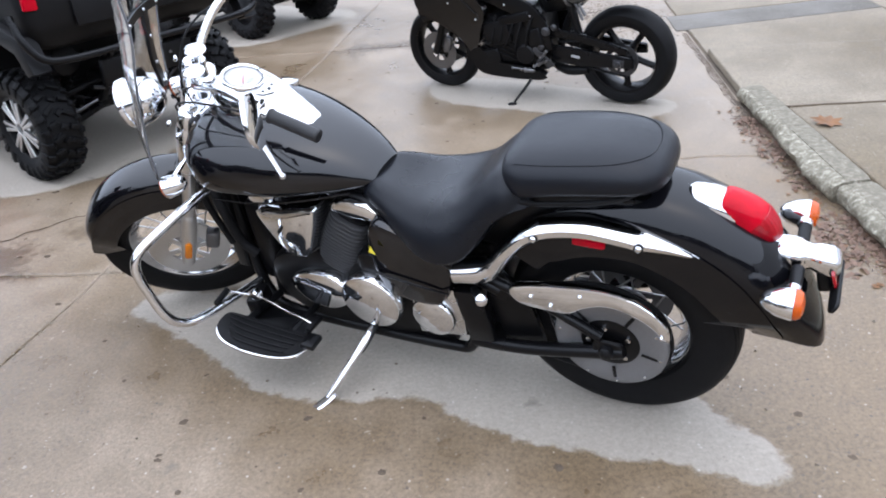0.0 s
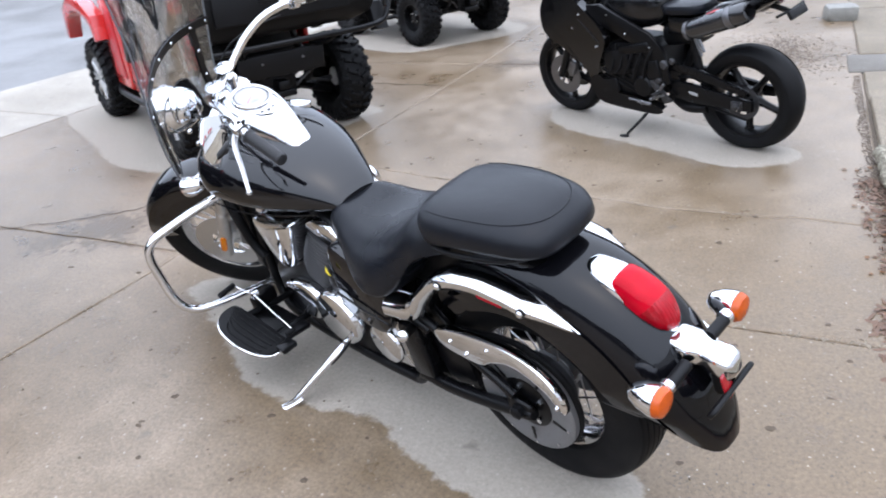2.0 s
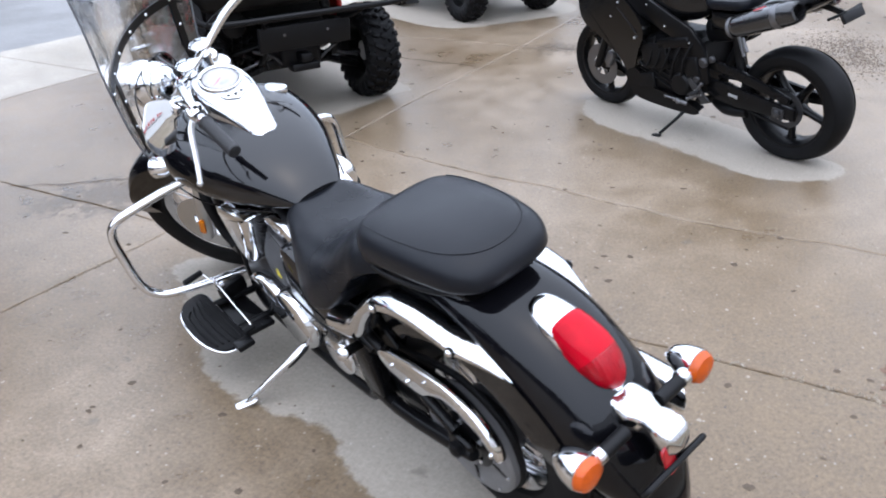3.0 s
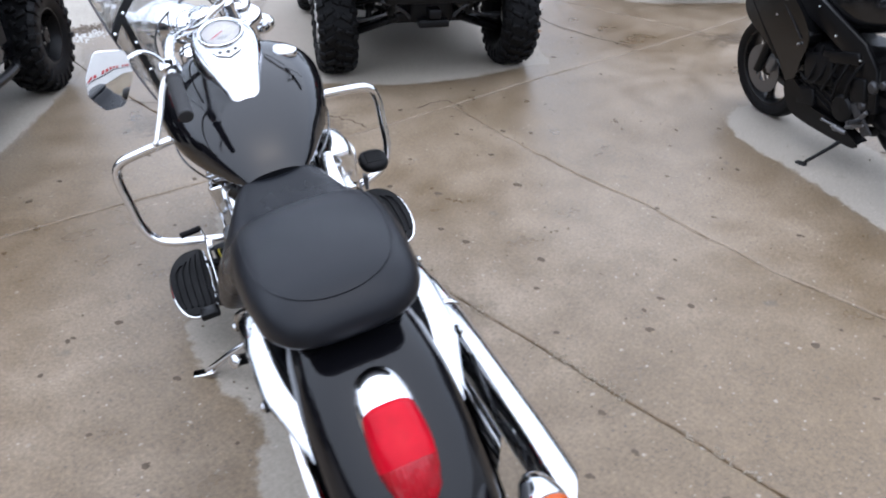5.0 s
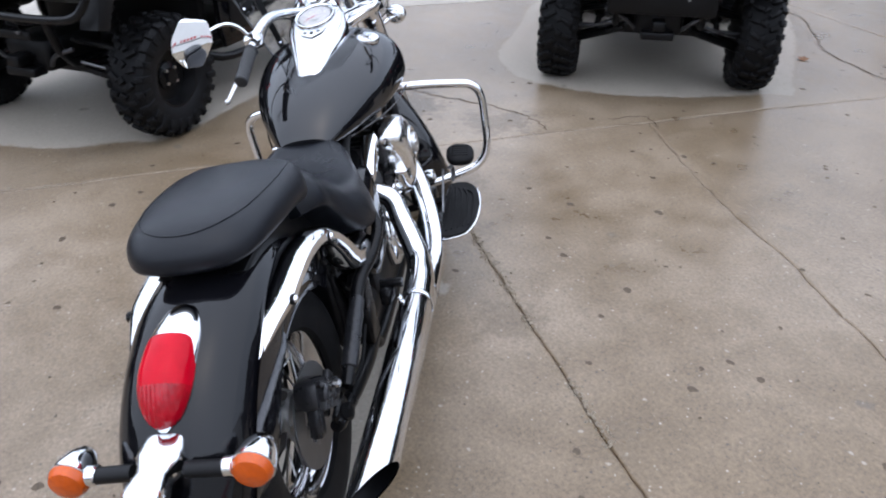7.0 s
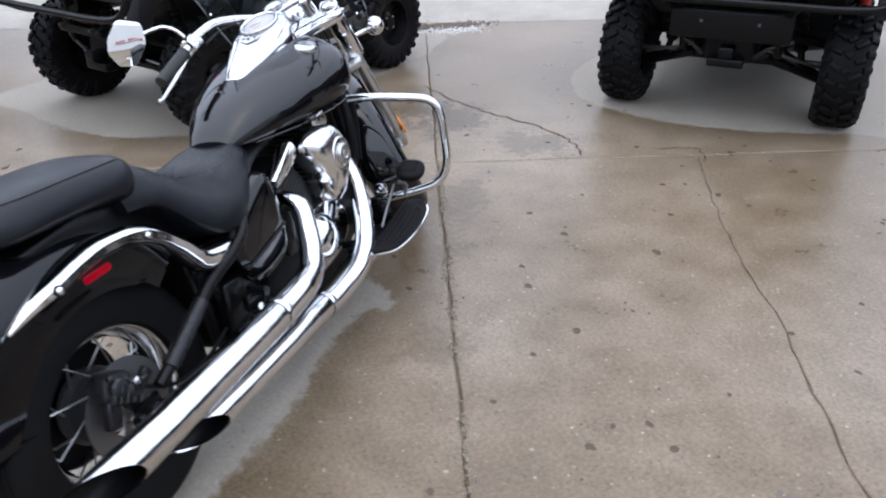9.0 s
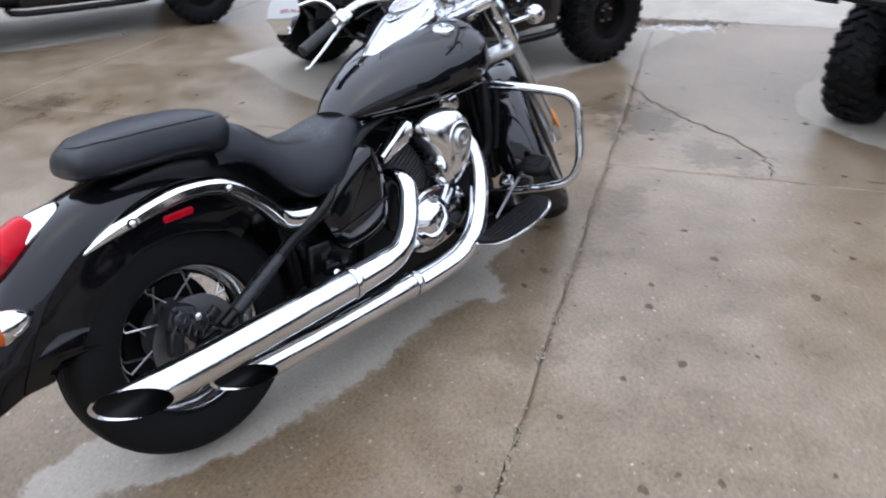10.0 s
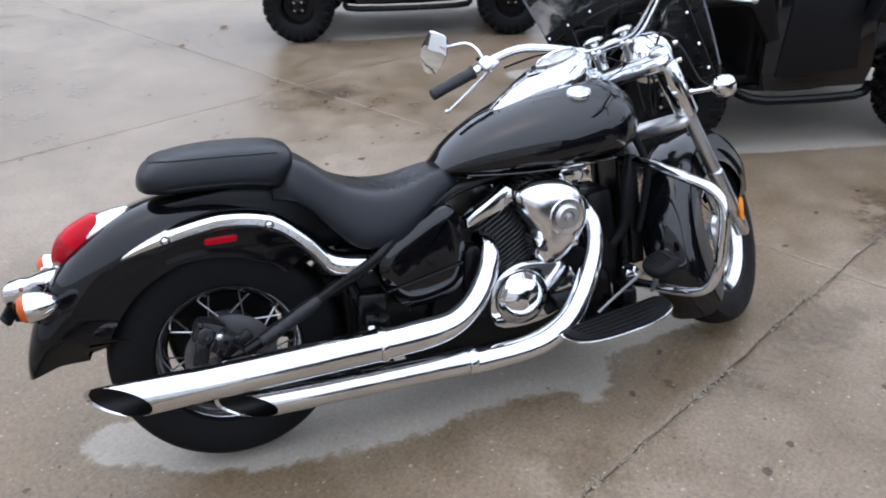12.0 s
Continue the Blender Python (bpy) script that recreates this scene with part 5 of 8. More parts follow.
bm = B()
rows = []
for j in range(19):
    rows.append([bm.verts.new(screen(u, screen_foot(u) + (1.62 - 0.05 * u * u - screen_foot(u)) * j / 18)) for u in (-1 + 2 * i / 48 for i in range(49))])
for a, b in zip(rows, rows[1:]):
    for i in range(48):
        bm.faces.new((a[i], a[i + 1], b[i + 1], b[i]))
bmesh.ops.solidify(bm, geom=bm.faces[:], thickness=0.0035)
shield = part("windscreen", turned(bm), GLASS, cruiser, "clear plastic windscreen with a black riveted strap")
shield.visible_shadow = False
bm = B()
rings = []
for i in range(41):
    u = -1.0 + 2.0 * i / 40
    zs = 1.205 - 0.055 * u * u
    p, q, t = screen(u, zs - 0.015), screen(u, zs + 0.015), Vector((-0.007, 0, 0))
    rings.append([p, q, q + t, p + t])
edge = part("strap", skin(B(), [[TURNED @ v for v in r] for r in rings]), FRAME, shield, "black riveted strap")
bm.free()
for u in (-0.96, -0.70, -0.30, 0.05, 0.40, 0.70, 0.96):
    c = screen(u, 1.205 - 0.055 * u * u) + Vector((-0.007, 0, 0))
    bm = B()
    lathe(bm, [(0.006, 0), (0.005, 0.003), (0.0, 0.005)], 10, along(c, c + Vector((-1, 0, 0.2))))
    part("rivet", turned(bm), CHROME, edge)
for s in (1, -1):
    bm = B()
    sweep(bm, [screen(s * u, screen_foot(s * u)) for u in (0.0, 0.25, 0.45, 0.56, 0.64, 0.8, 0.95, 1.0)], 0.0025, 8, 3)
    part("edge_trim", turned(bm), GRIP, shield, "dark moulded screen edge")
    bm = B()
    sweep(bm, [screen(s * 1.0, z) for z in (0.90, 1.0, 1.1, 1.2, 1.3, 1.4, 1.5, 1.57)], 0.0032, 8, 2)
    part("screen_edge", turned(bm), EDGE, shield, "pale cut edge of the screen")
    rings = []
    for i in range(13):
        z = 1.185 - 0.31 * i / 12
        u = float(np.interp(z, [0.87, 1.0, 1.185], [0.86, 0.78, 0.72]))
        p, q, t = screen(s * (u - 0.045), z), screen(s * (u + 0.045), z), Vector((-0.008, 0, 0))
        rings.append([TURNED @ v for v in (p, q, q + t, p + t)])
    arm = part("screen_bracket", skin(B(), rings), FRAME, shield, "flat black screen bracket")
    for z in (0.90, 0.98, 1.08):
        bm = B()
        c = screen(s * float(np.interp(z, [0.87, 1.0, 1.185], [0.86, 0.78, 0.72])), z) + Vector((-0.008, 0, 0))
        lathe(bm, [(0.006, 0), (0.005, 0.003), (0.0, 0.005)], 10, along(c, c + Vector((-1, 0, 0.2))))
        part("rivet", turned(bm), CHROME, arm)
    for z in (0.90, 0.955):
        bm = B()
        rod(bm, (1.418, s * 0.150, z + 0.045), (1.424, s * 0.166, z + 0.046), 0.008, 12, 0.003)
        part("clamp", turned(bm), CHROME, shield, "chrome fork clamp")

# radiator and its black shroud
bm = B()
box(bm, (0.05, 0.22, 0.36), pose(1.325, 0, 0.52, 0, -4, 0), 0.01)
rad = part("radiator", bm, FRAME, cruiser, "black radiator between the frame tubes")
for k in range(16):
    bm = B()
    box(bm, (0.004, 0.19, 0.004), pose(1.352, 0, 0.37 + 0.02 * k), 0)
    part("cooling_fin", bm, ENGINE, rad)
for s in (1, -1):
    bm = B()
    sweep(bm, [(1.30, s * 0.13, 0.72), (1.27, s * 0.15, 0.62), (1.26, s * 0.14, 0.50), (1.22, s * 0.13, 0.44)], 0.018, 12)
    sweep(bm, [(1.33, s * 0.10, 0.78), (1.36, s * 0.13, 0.66), (1.33, s * 0.12, 0.46)], 0.012, 10)
    part("coolant_hose", bm, RUBBER, cruiser, "black coolant hose")

# engine: crankcase, finned cylinders, covers
bm = B()
plate(bm, [tuple(v)[:2] for v in ring_path([(0.62, 0.22, 0), (0.80, 0.17, 0), (1.02, 0.18, 0), (1.17, 0.27, 0), (1.17, 0.42, 0), (1.02, 0.49, 0), (0.84, 0.50, 0), (0.66, 0.46, 0), (0.58, 0.34, 0)], 4, True)], 0.27, pose(0, 0.135, 0, 90), 0.03)
part("crankcase", bm, ENGINE, cruiser, "black engine crankcase")


def cylinder(name, label, base, head, w, d, fins):
    """A finned barrel with a head, standing between two points."""
    m = along(base, head)
    L = (Vector(head) - Vector(base)).length
    bm = B()
    plate(bm, rounded(w * 0.78, d * 0.78, 0.04), L, m, 0.004)
    barrel = part(name, bm, ENGINE, cruiser, label)
    for k in range(fins):
        f = k / (fins - 1)
        g = 0.86 + 0.14 * math.sin(math.pi * (0.15 + 0.75 * f))
        bm = B()
        plate(bm, rounded(w * g, d * g, 0.045), 0.0042, m @ pose(0, 0, 0.02 + (L - 0.035) * f), 0.001)
        part("cooling_fin", bm, FIN, barrel)


cylinder("front_cylinder", "black finned front cylinder", (0.99, 0, 0.44), (1.105, 0, 0.69), 0.28, 0.15, 16)
cylinder("rear_cylinder", "black finned rear cylinder", (0.905, 0, 0.43), (0.79, 0, 0.645), 0.30, 0.155, 16)
for s in (1, -1):
    bm = B()
    cap = [(0.664, 0.676), (0.668, 0.694), (0.705, 0.714), (0.778, 0.725), (0.822, 0.708), (0.836, 0.680), (0.768, 0.662), (0.685, 0.660)] if s > 0 else [(0.712, 0.606), (0.714, 0.634), (0.846, 0.712), (0.864, 0.700), (0.866, 0.662), (0.826, 0.638)]
    plate(bm, cap, 0.050, pose(0, 0.135 if s > 0 else -0.125, 0, 90), 0.008)
    part("rocker_cover", bm, CHROME, cruiser, "chrome rear rocker cover")
    bm = B()
    plate(bm, [(1.035, 0.705), (1.06, 0.735), (1.12, 0.735), (1.15, 0.690), (1.13, 0.665), (1.06, 0.675)], 0.05, pose(0, s * 0.12 + 0.025, 0, 90), 0.01)
    part("rocker_cover", bm, CHROME, cruiser, "chrome front rocker cover")
# left side covers
bm = B()
plate(bm, [tuple(v)[:2] for v in ring_path([(1.098, 0.672, 0), (1.00, 0.684, 0), (0.875, 0.708, 0), (0.866, 0.682, 0), (0.900, 0.600, 0), (0.938, 0.524, 0), (0.965, 0.505, 0), (1.020, 0.512, 0), (1.066, 0.575, 0)], 4, True)], 0.10, pose(0, 0.180, 0, 90), 0.014, 0.008)
part("air_box_cover", bm, CHROME, cruiser, "tapered chrome intake cover")
bm = B()
plate(bm, [tuple(v)[:2] for v in ring_path([(1.062, 0.372, 0), (1.045, 0.415, 0), (0.98, 0.442, 0), (0.89, 0.442, 0), (0.84, 0.40, 0), (0.85, 0.33, 0), (0.93, 0.292, 0), (1.02, 0.310, 0)], 4, True)], 0.055, pose(0, 0.182, 0, 90), 0.018, 0.010)
part("alternator_cover", bm, CHROME, cruiser, "long chrome engine cover")
bm = B()
plate(bm, [(0.748 + 0.106 * math.cos(2 * math.pi * k / 40) * (1.0 if math.cos(2 * math.pi * k / 40) > 0 else 1.05), 0.376 + 0.104 * math.sin(2 * math.pi * k / 40)) for k in range(40)], 0.065, pose(0, 0.198, 0, 90), 0.022, 0.012)
part("primary_cover", bm, CHROME, cruiser, "domed chrome engine cover")
bm = B()
plate(bm, [(0.615, 0.440), (0.435, 0.458), (0.442, 0.272), (0.610, 0.248)], 0.02, pose(0, 0.150, 0, 90), 0.006)
plate_l = part("side_plate", bm, SATIN, cruiser, "bright pivot plate")
bm = B()
lathe(bm, [(0.074, 0), (0.074, 0.010), (0.069, 0.018), (0.055, 0.023), (0.0, 0.026)], 36, pose(0.540, 0.150, 0.342, -90))
part("pivot_cover", bm, CHROME, plate_l, "round chrome pivot cover")
# right side covers
bm = B()
air = [tuple(v)[:2] for v in ring_path([(0.872, 0.690, 0), (0.93, 0.715, 0), (1.02, 0.705, 0), (1.075, 0.65, 0), (1.082, 0.575, 0), (1.045, 0.51, 0), (1.005, 0.470, 0), (0.965, 0.452, 0), (0.925, 0.480, 0), (0.915, 0.56, 0), (0.875, 0.63, 0)], 4, True)]
for_air = [Vector((x, z)) for x, z in air]
core = Vector((0.985, 0.600))
skin(bm, [[Vector((v.x, -0.145 - h, v.y)) for v in (core + (p - core) * f for p in for_air)] for f, h in ((0.90, 0.0), (0.97, 0.02), (1.0, 0.05), (0.985, 0.066), (0.93, 0.082), (0.82, 0.094), (0.66, 0.102), (0.45, 0.106), (0.2, 0.107))])
cleaner = part("air_cleaner", bm, BRUSHED, cruiser, "teardrop brushed-chrome air cleaner")
bm = B()
lathe(bm, [(0.056, 0), (0.056, 0.004), (0.053, 0.007), (0.040, 0.008), (0.038, 0.005), (0.0, 0.005)], 40, pose(0.998, -0.2475, 0.606, 90))
part("cover_ring", bm, BRUSHED, cleaner, "low round step on the cover")
bm = B()
plate(bm, [tuple(v)[:2] for v in ring_path([(0.902, 0.555, 0), (0.965, 0.535, 0), (1.050, 0.545, 0), (1.030, 0.510, 0), (0.992, 0.478, 0), (0.955, 0.458, 0), (0.920, 0.476, 0), (0.903, 0.515, 0)], 4, True)], 0.090, pose(0, -0.147, 0, 90), 0.020, 0.004)
part("lower_cap", bm, CHROME, cleaner, "polished lower cap of the air cleaner")
bm = B()
lathe(bm, [(0.034, 0), (0.034, 0.010), (0.030, 0.014), (0.018, 0.014), (0.014, 0.008), (0.012, 0.016), (0.0, 0.018)], 32, pose(0.998, -0.252, 0.606, 90))
part("badge", bm, SATIN, cleaner, "round air cleaner boss")
bm = B()
lathe(bm, [(0.088, 0), (0.088, 0.020), (0.083, 0.030), (0.076, 0.034), (0.070, 0.042), (0.055, 0.054), (0.030, 0.061), (0.0, 0.063)], 44, pose(0.872, -0.150, 0.352, 90))
part("clutch_cover", bm, CHROME, cruiser, "domed round chrome clutch cover")
bm = B()
plate(bm, [tuple(v)[:2] for v in ring_path([(0.78, 0.27, 0), (0.93, 0.25, 0), (1.06, 0.30, 0), (1.06, 0.40, 0), (0.99, 0.45, 0), (0.86, 0.46, 0), (0.78, 0.40, 0)], 4, True)], 0.04, pose(0, -0.125, 0, 90), 0.014)
part("case_cover", bm, CHROME, cruiser, "chrome crankcase cover")
for s in (1, -1):
    bm = B()
    side = [tuple(v)[:2] for v in ring_path([(0.435, 0.565, 0), (0.53, 0.640, 0), (0.66, 0.690, 0), (0.70, 0.62, 0), (0.70, 0.50, 0), (0.66, 0.42, 0), (0.52, 0.40, 0), (0.46, 0.46, 0)], 4, True)]
    plate(bm, side, 0.06, pose(0, s * 0.150 + 0.03, 0, 90), 0.022, 0.006)
    cover = part("side_cover", bm, PAINT, cruiser, "glossy black side panel")
    bm = B()
    sweep(bm, [(0.45, s * 0.186, 0.475), (0.56, s * 0.189, 0.492), (0.685, s * 0.186, 0.512)], 0.004, 8, 4)
    part("panel_groove", bm, FRAME, cover)
    bm = B()
    plate(bm, rounded(0.075, 0.17, 0.03), 0.05, pose(0.735, s * 0.13 + 0.025, 0.46, 90) @ pose(0, 0, 0, 0, 0, -6), 0.012)
    part("coil_cover", bm, FRAME, cruiser)
bm = B()
plate(bm, [(0, 0), (0.022, 0.006), (0.012, 0.030)], 0.002, pose(0.655, 0.205, 0.60, 90, 0, 0), 0)
part("service_tag", bm, YELLOW_TAG, cruiser, "small yellow warning tag")

# exhaust
def muffler(axis, r, cut):
    """A straight slash-cut silencer; its end is cut on a slant, longest at the top, and hollow."""
    a, b = Vector(axis[0]), Vector(axis[1])
    m = along(a, b)
    L = (b - a).length
    bm = B()
    n = 32
    rings = []

    def ring(rad, dist, slant):
        out = []
        for j in range(n):
            w = 2 * math.pi * j / n
            p = m @ Vector((rad * math.cos(w), rad * math.sin(w), 0))
            rel = p - a
            out.append(p + (b - a).normalized() * (dist + slant * (-rel.z * 0.3 - rel.y * 0.95) / r * 0.5))
        return out
    for rad, dist, slant in ((r * 0.84, 0.36, 0.0), (r * 0.955, 0.006, cut), (r * 0.985, 0.0, cut), (r, 0.004, cut), (r, 0.20, 0.0), (r, L, 0.0), (r * 0.93, L + 0.010, 0.0)):
        rings.append(ring(rad, dist, slant))
    return skin(bm, rings)


def muffler_bore(a, b, r, cut):
    a, b = Vector(a), Vector(b)
    m, d, out = along(a, b), (b - a).normalized(), []
    for rad, dist, slant in ((r * 0.945, 0.008, cut), (r * 0.80, 0.19, 0.0)):
        ring = []
        for j in range(32):
            p = m @ Vector((rad * math.cos(2 * math.pi * j / 32), rad * math.sin(2 * math.pi * j / 32), 0))
            ring.append(p + d * (dist + slant * (-(p - a).z * 0.3 - (p - a).y * 0.95) / r * 0.5))
        out.append(ring)
    return out


UP = ((-0.285, -0.287, 0.393), (0.395, -0.292, 0.372))
LOW = ((0.008, -0.256, 0.277), (0.655, -0.262, 0.237))
for (a, b), pipe, fat in ((UP, [(0.39, -0.292, 0.372), (0.52, -0.285, 0.368), (0.61, -0.272, 0.374), (0.685, -0.245, 0.408), (0.740, -0.215, 0.465), (0.768, -0.190, 0.525), (0.772, -0.12, 0.555)], 0.0465),
                           (LOW, [(0.65, -0.262, 0.229), (0.80, -0.262, 0.226), (0.90, -0.262, 0.240), (0.985, -0.256, 0.285), (1.050, -0.240, 0.365), (1.108, -0.205, 0.470), (1.125, -0.16, 0.55), (1.115, -0.10, 0.60)], 0.0400)):
    can = part("silencer", muffler((a, b), fat, 0.16), CHROME_WET, cruiser, "long slash-cut chrome silencer")
    bm = B()
    d = (Vector(b) - Vector(a)).normalized()
    lathe(bm, [(0.0, 0.20), (0.0345, 0.20), (0.0345, 0.19), (0.0, 0.19)], 24, along(a, b))
    part("baffle", bm, ENGINE, can, "black inner baffle")
    bm = B()
    skin(bm, muffler_bore(a, b, fat, 0.16), False)
    part("bore", bm, ENGINE, can, "black bore")
    bm = B()
    lathe(bm, [(fat + 0.0015, 0), (fat + 0.0025, 0.003), (fat + 0.0025, 0.017), (fat + 0.0015, 0.020)], 32, along(Vector(b) - d * 0.018, Vector(b) + d), True)
    part("clamp_band", bm, CHROME, can, "chrome clamp band")
    bm = B()
    sweep(bm, pipe, [fat - 0.0015, fat - 0.003, 0.038, 0.035, 0.033, 0.032, 0.031, 0.030][:len(pipe)], 20, 7)
    part("header_pipe", bm, CHROME, can, "swept chrome header pipe")
bm = B()
sweep(bm, [(0.482, -0.205, 0.636), (0.43, -0.226, 0.602), (0.37, -0.212, 0.562), (0.30, -0.180, 0.520), (0.17, -0.172, 0.452), (0.04, -0.168, 0.392)], [0.0135, 0.015, 0.017, 0.018, 0.0165, 0.0165], 14, 6)
tube = part("frame_tube", bm, FRAME, cruiser, "black frame tube crossing the strut end")
bm = B()
lathe(bm, [(0.017, 0), (0.0215, 0.004), (0.0215, 0.150), (0.0195, 0.158), (0.0195, 0.190), (0.017, 0.194)], 20, along((0.085, -0.1695, 0.411), (0.30, -0.180, 0.520)), True)
part("sleeve", bm, CALIPER, tube, "dark metal sleeve")
bm = B()
box(bm, (0.07, 0.03, 0.05), pose(0.40, -0.215, 0.41, 0, 10, 0), 0.008)
rod(bm, (0.41, -0.20, 0.435), (0.41, -0.262, 0.435), 0.014, 14)
hang = part("silencer_hanger", bm, FRAME, cruiser)
for x, z in ((0.41, 0.435), (0.375, 0.405)):
    bm = B()
    lathe(bm, [(0.012, 0), (0.012, 0.006), (0.008, 0.010), (0.0, 0.011)], 14, pose(x, -0.250, z, 90))
    part("bolt", bm, CHROME, hang, "chrome bolt")
bm = B()
rod(bm, (0.392, 0.135, 0.462), (0.314, 0.240, 0.536), 0.0135, 14)
peg = part("pillion_peg", bm, RUBBER, cruiser, "folded passenger footpeg")
bm = B()
lathe(bm, [(0.017, 0), (0.017, 0.008), (0.012, 0.012), (0.0, 0.013)], 16, along((0.3155, 0.238, 0.5345), (0.236, 0.345, 0.610)))
part("peg_end", bm, RIM, peg, "chrome peg end")

bm = B()
box(bm, (0.34, 0.20, 0.30), pose(0.52, 0, 0.42), 0.02)
box(bm, (0.07, 0.17, 0.32), pose(0.372, 0, 0.44), 0.015)
part("battery_box", bm, FRAME, cruiser, "black battery box")
bm = B()
box(bm, (0.34, 0.19, 0.15), pose(1.08, 0, 0.255, 0, -8, 0), 0.03)
box(bm, (0.56, 0.25, 0.15), pose(0.78, 0, 0.255), 0.03)
box(bm, (0.10, 0.16, 0.34), pose(1.23, 0, 0.44, 0, -6, 0), 0.02)
part("oil_sump", bm, ENGINE, cruiser, "black sump and lower engine mount")

# rear caliper
bm = B()
cm = pose(-0.035, -0.118, 0.440, 0, 35, 0)
plate(bm, [tuple(v)[:2] for v in ring_path([(-0.060, -0.022, 0), (-0.048, 0.030, 0), (-0.012, 0.022, 0), (0.0, 0.040, 0), (0.046, 0.034, 0), (0.058, -0.014, 0), (0.022, -0.026, 0), (0.012, -0.042, 0), (-0.034, -0.038, 0)], 4, True)], 0.060, cm @ pose(0, -0.030, 0, -90), 0.012)
for k in (-1, 1):
    lathe(bm, [(0.024, 0), (0.024, 0.014), (0.019, 0.020), (0.010, 0.021), (0.009, 0.016), (0.0, 0.016)], 18, cm @ pose(0.026 * k, -0.028, 0.004, 90))
    lathe(bm, [(0.009, 0), (0.009, 0.012), (0.005, 0.015)], 6, cm @ pose(0.052 * k, -0.028, 0.026, 90))
box(bm, (0.11, 0.018, 0.034), pose(0.015, -0.125, 0.400, 0, -30, 0), 0.006)
box(bm, (0.040, 0.030, 0.075), pose(-0.075, -0.122, 0.395, 0, 20, 0), 0.008)
cal = part("rear_caliper", bm, CALIPER, cruiser, "dark cast rear brake caliper")
for k in range(5):
    bm = B()
    box(bm, (0.005, 0.018, 0.060), cm @ pose(-0.040 + 0.020 * k, -0.036, -0.002), 0.002)
    part("caliper_fin", bm, FIN, cal)
bm = B()
lathe(bm, [(0.010, 0), (0.012, 0.006), (0.010, 0.030), (0.004, 0.034)], 12, pose(-0.02, -0.150, 0.455, 90))
part("banjo_bolt", bm, SATIN, cal, "bare steel hose bolt")
bm = B()
sweep(bm, [(-0.01, -0.14, 0.43), (0.08, -0.165, 0.365), (0.20, -0.165, 0.345), (0.33, -0.15, 0.36)], 0.0055, 8, 5)
part("brake_hose", bm, RUBBER, cal)
bm = B()
box(bm, (0.05, 0.045, 0.085), Matrix.Translation(on_fork(0.10, 0.10, -0.085)) @ pose(0, 0, 0, 0, -RAKE, 0), 0.012)
part("front_caliper", turned(bm), DULL, cruiser, "grey front brake caliper")

# crash bars, footboards, pedals, stand
for s in (1, -1):
    bm = B()
    sweep(bm, [(1.29, s * 0.09, 0.700), (1.315, s * 0.20, 0.700), (1.352, s * 0.36, 0.672), (1.372, s * 0.435, 0.648), (1.384, s * 0.462, 0.595), (1.380, s * 0.462, 0.50), (1.368, s * 0.456, 0.41), (1.352, s * 0.425, 0.352),
               (1.325, s * 0.35, 0.325), (1.27, s * 0.12, 0.300)], 0.0155, 14, 6)
    part("crash_bar", bm, CHROME, cruiser, "chrome engine guard bar")
    board = [(0.935, 0.292), (0.935, 0.350), (0.960, 0.388), (1.03, 0.415), (1.13, 0.424), (1.22, 0.412), (1.275, 0.375), (1.288, 0.325), (1.270, 0.292), (1.20, 0.286), (1.05, 0.284)]
    o = [tuple(v)[:2] for v in ring_path([(x, s * y, 0) for x, y in board], 4, True)]
    bm = B()
    fm = Matrix.Translation((1.1, 0, 0.282)) @ pose(0, 0, 0, 0, -6, 0) @ Matrix.Translation((-1.1, 0, 0))
    plate(bm, o, 0.010, fm @ pose(0, 0, -0.012), 0.003)
    fb = part("footboard", bm, CHROME, cruiser, "chrome-edged rubber footboard")
    bm = B()
    o2 = [tuple(v) for v in inset([Vector(p) for p in (o if s < 0 else list(reversed(o)))], 0.006)]
    plate(bm, o2, 0.008, fm @ pose(0, 0, -0.002), 0.002)
    pad = part("rubber_pad", bm, RUBBER, fb, "ribbed black rubber pad")
    for k in range(5):
        bm = B()
        sweep(bm, [(0.965 + 0.005 * k, s * (0.305 + 0.020 * k), 0.0075), (1.05, s * (0.307 + 0.022 * k), 0.0085), (1.17, s * (0.308 + 0.022 * k), 0.0085), (1.26 - 0.012 * k, s * (0.305 + 0.017 * k), 0.0075)], 0.0036, 6, 4)
        bm.transform(fm)
        part("rib", bm, RUBBER, pad)
    bm = B()
    box(bm, (0.05, 0.06, 0.022) if s > 0 else (0.03, 0.03, 0.018), pose(0.925 if s > 0 else 0.965, s * 0.315, 0.275 if s > 0 else 0.262), 0.006)
    box(bm, (0.25, 0.11, 0.022), pose(1.10, s * 0.232, 0.250, s * 6, 0, 0), 0.008)
    box(bm, (0.05, 0.10, 0.06), pose(1.215, s * 0.205, 0.300, 0, 0, s * 12), 0.012)
    rod(bm, (1.03, s * 0.12, 0.245), (1.03, s * 0.31, 0.262), 0.014, 12)
    rod(bm, (1.20, s * 0.12, 0.255), (1.20, s * 0.31, 0.285), 0.014, 12)
    part("board_bracket", bm, FRAME, cruiser, "black footboard bracket")
bm = B()
sweep(bm, [(1.067, -0.290, 0.296), (1.141, -0.291, 0.342), (1.225, -0.294, 0.392)], 0.0048, 10, 5, 0.8)
sweep(bm, [(1.205, -0.318, 0.404), (1.238, -0.325, 0.392), (1.248, -0.325, 0.368), (1.236, -0.320, 0.335)], [0.006, 0.011, 0.011, 0.007], 12, 5, 0.7)
pedal = part("brake_pedal", bm, DULL, cruiser, "chrome brake pedal with a black rubber pad")
bm = B()
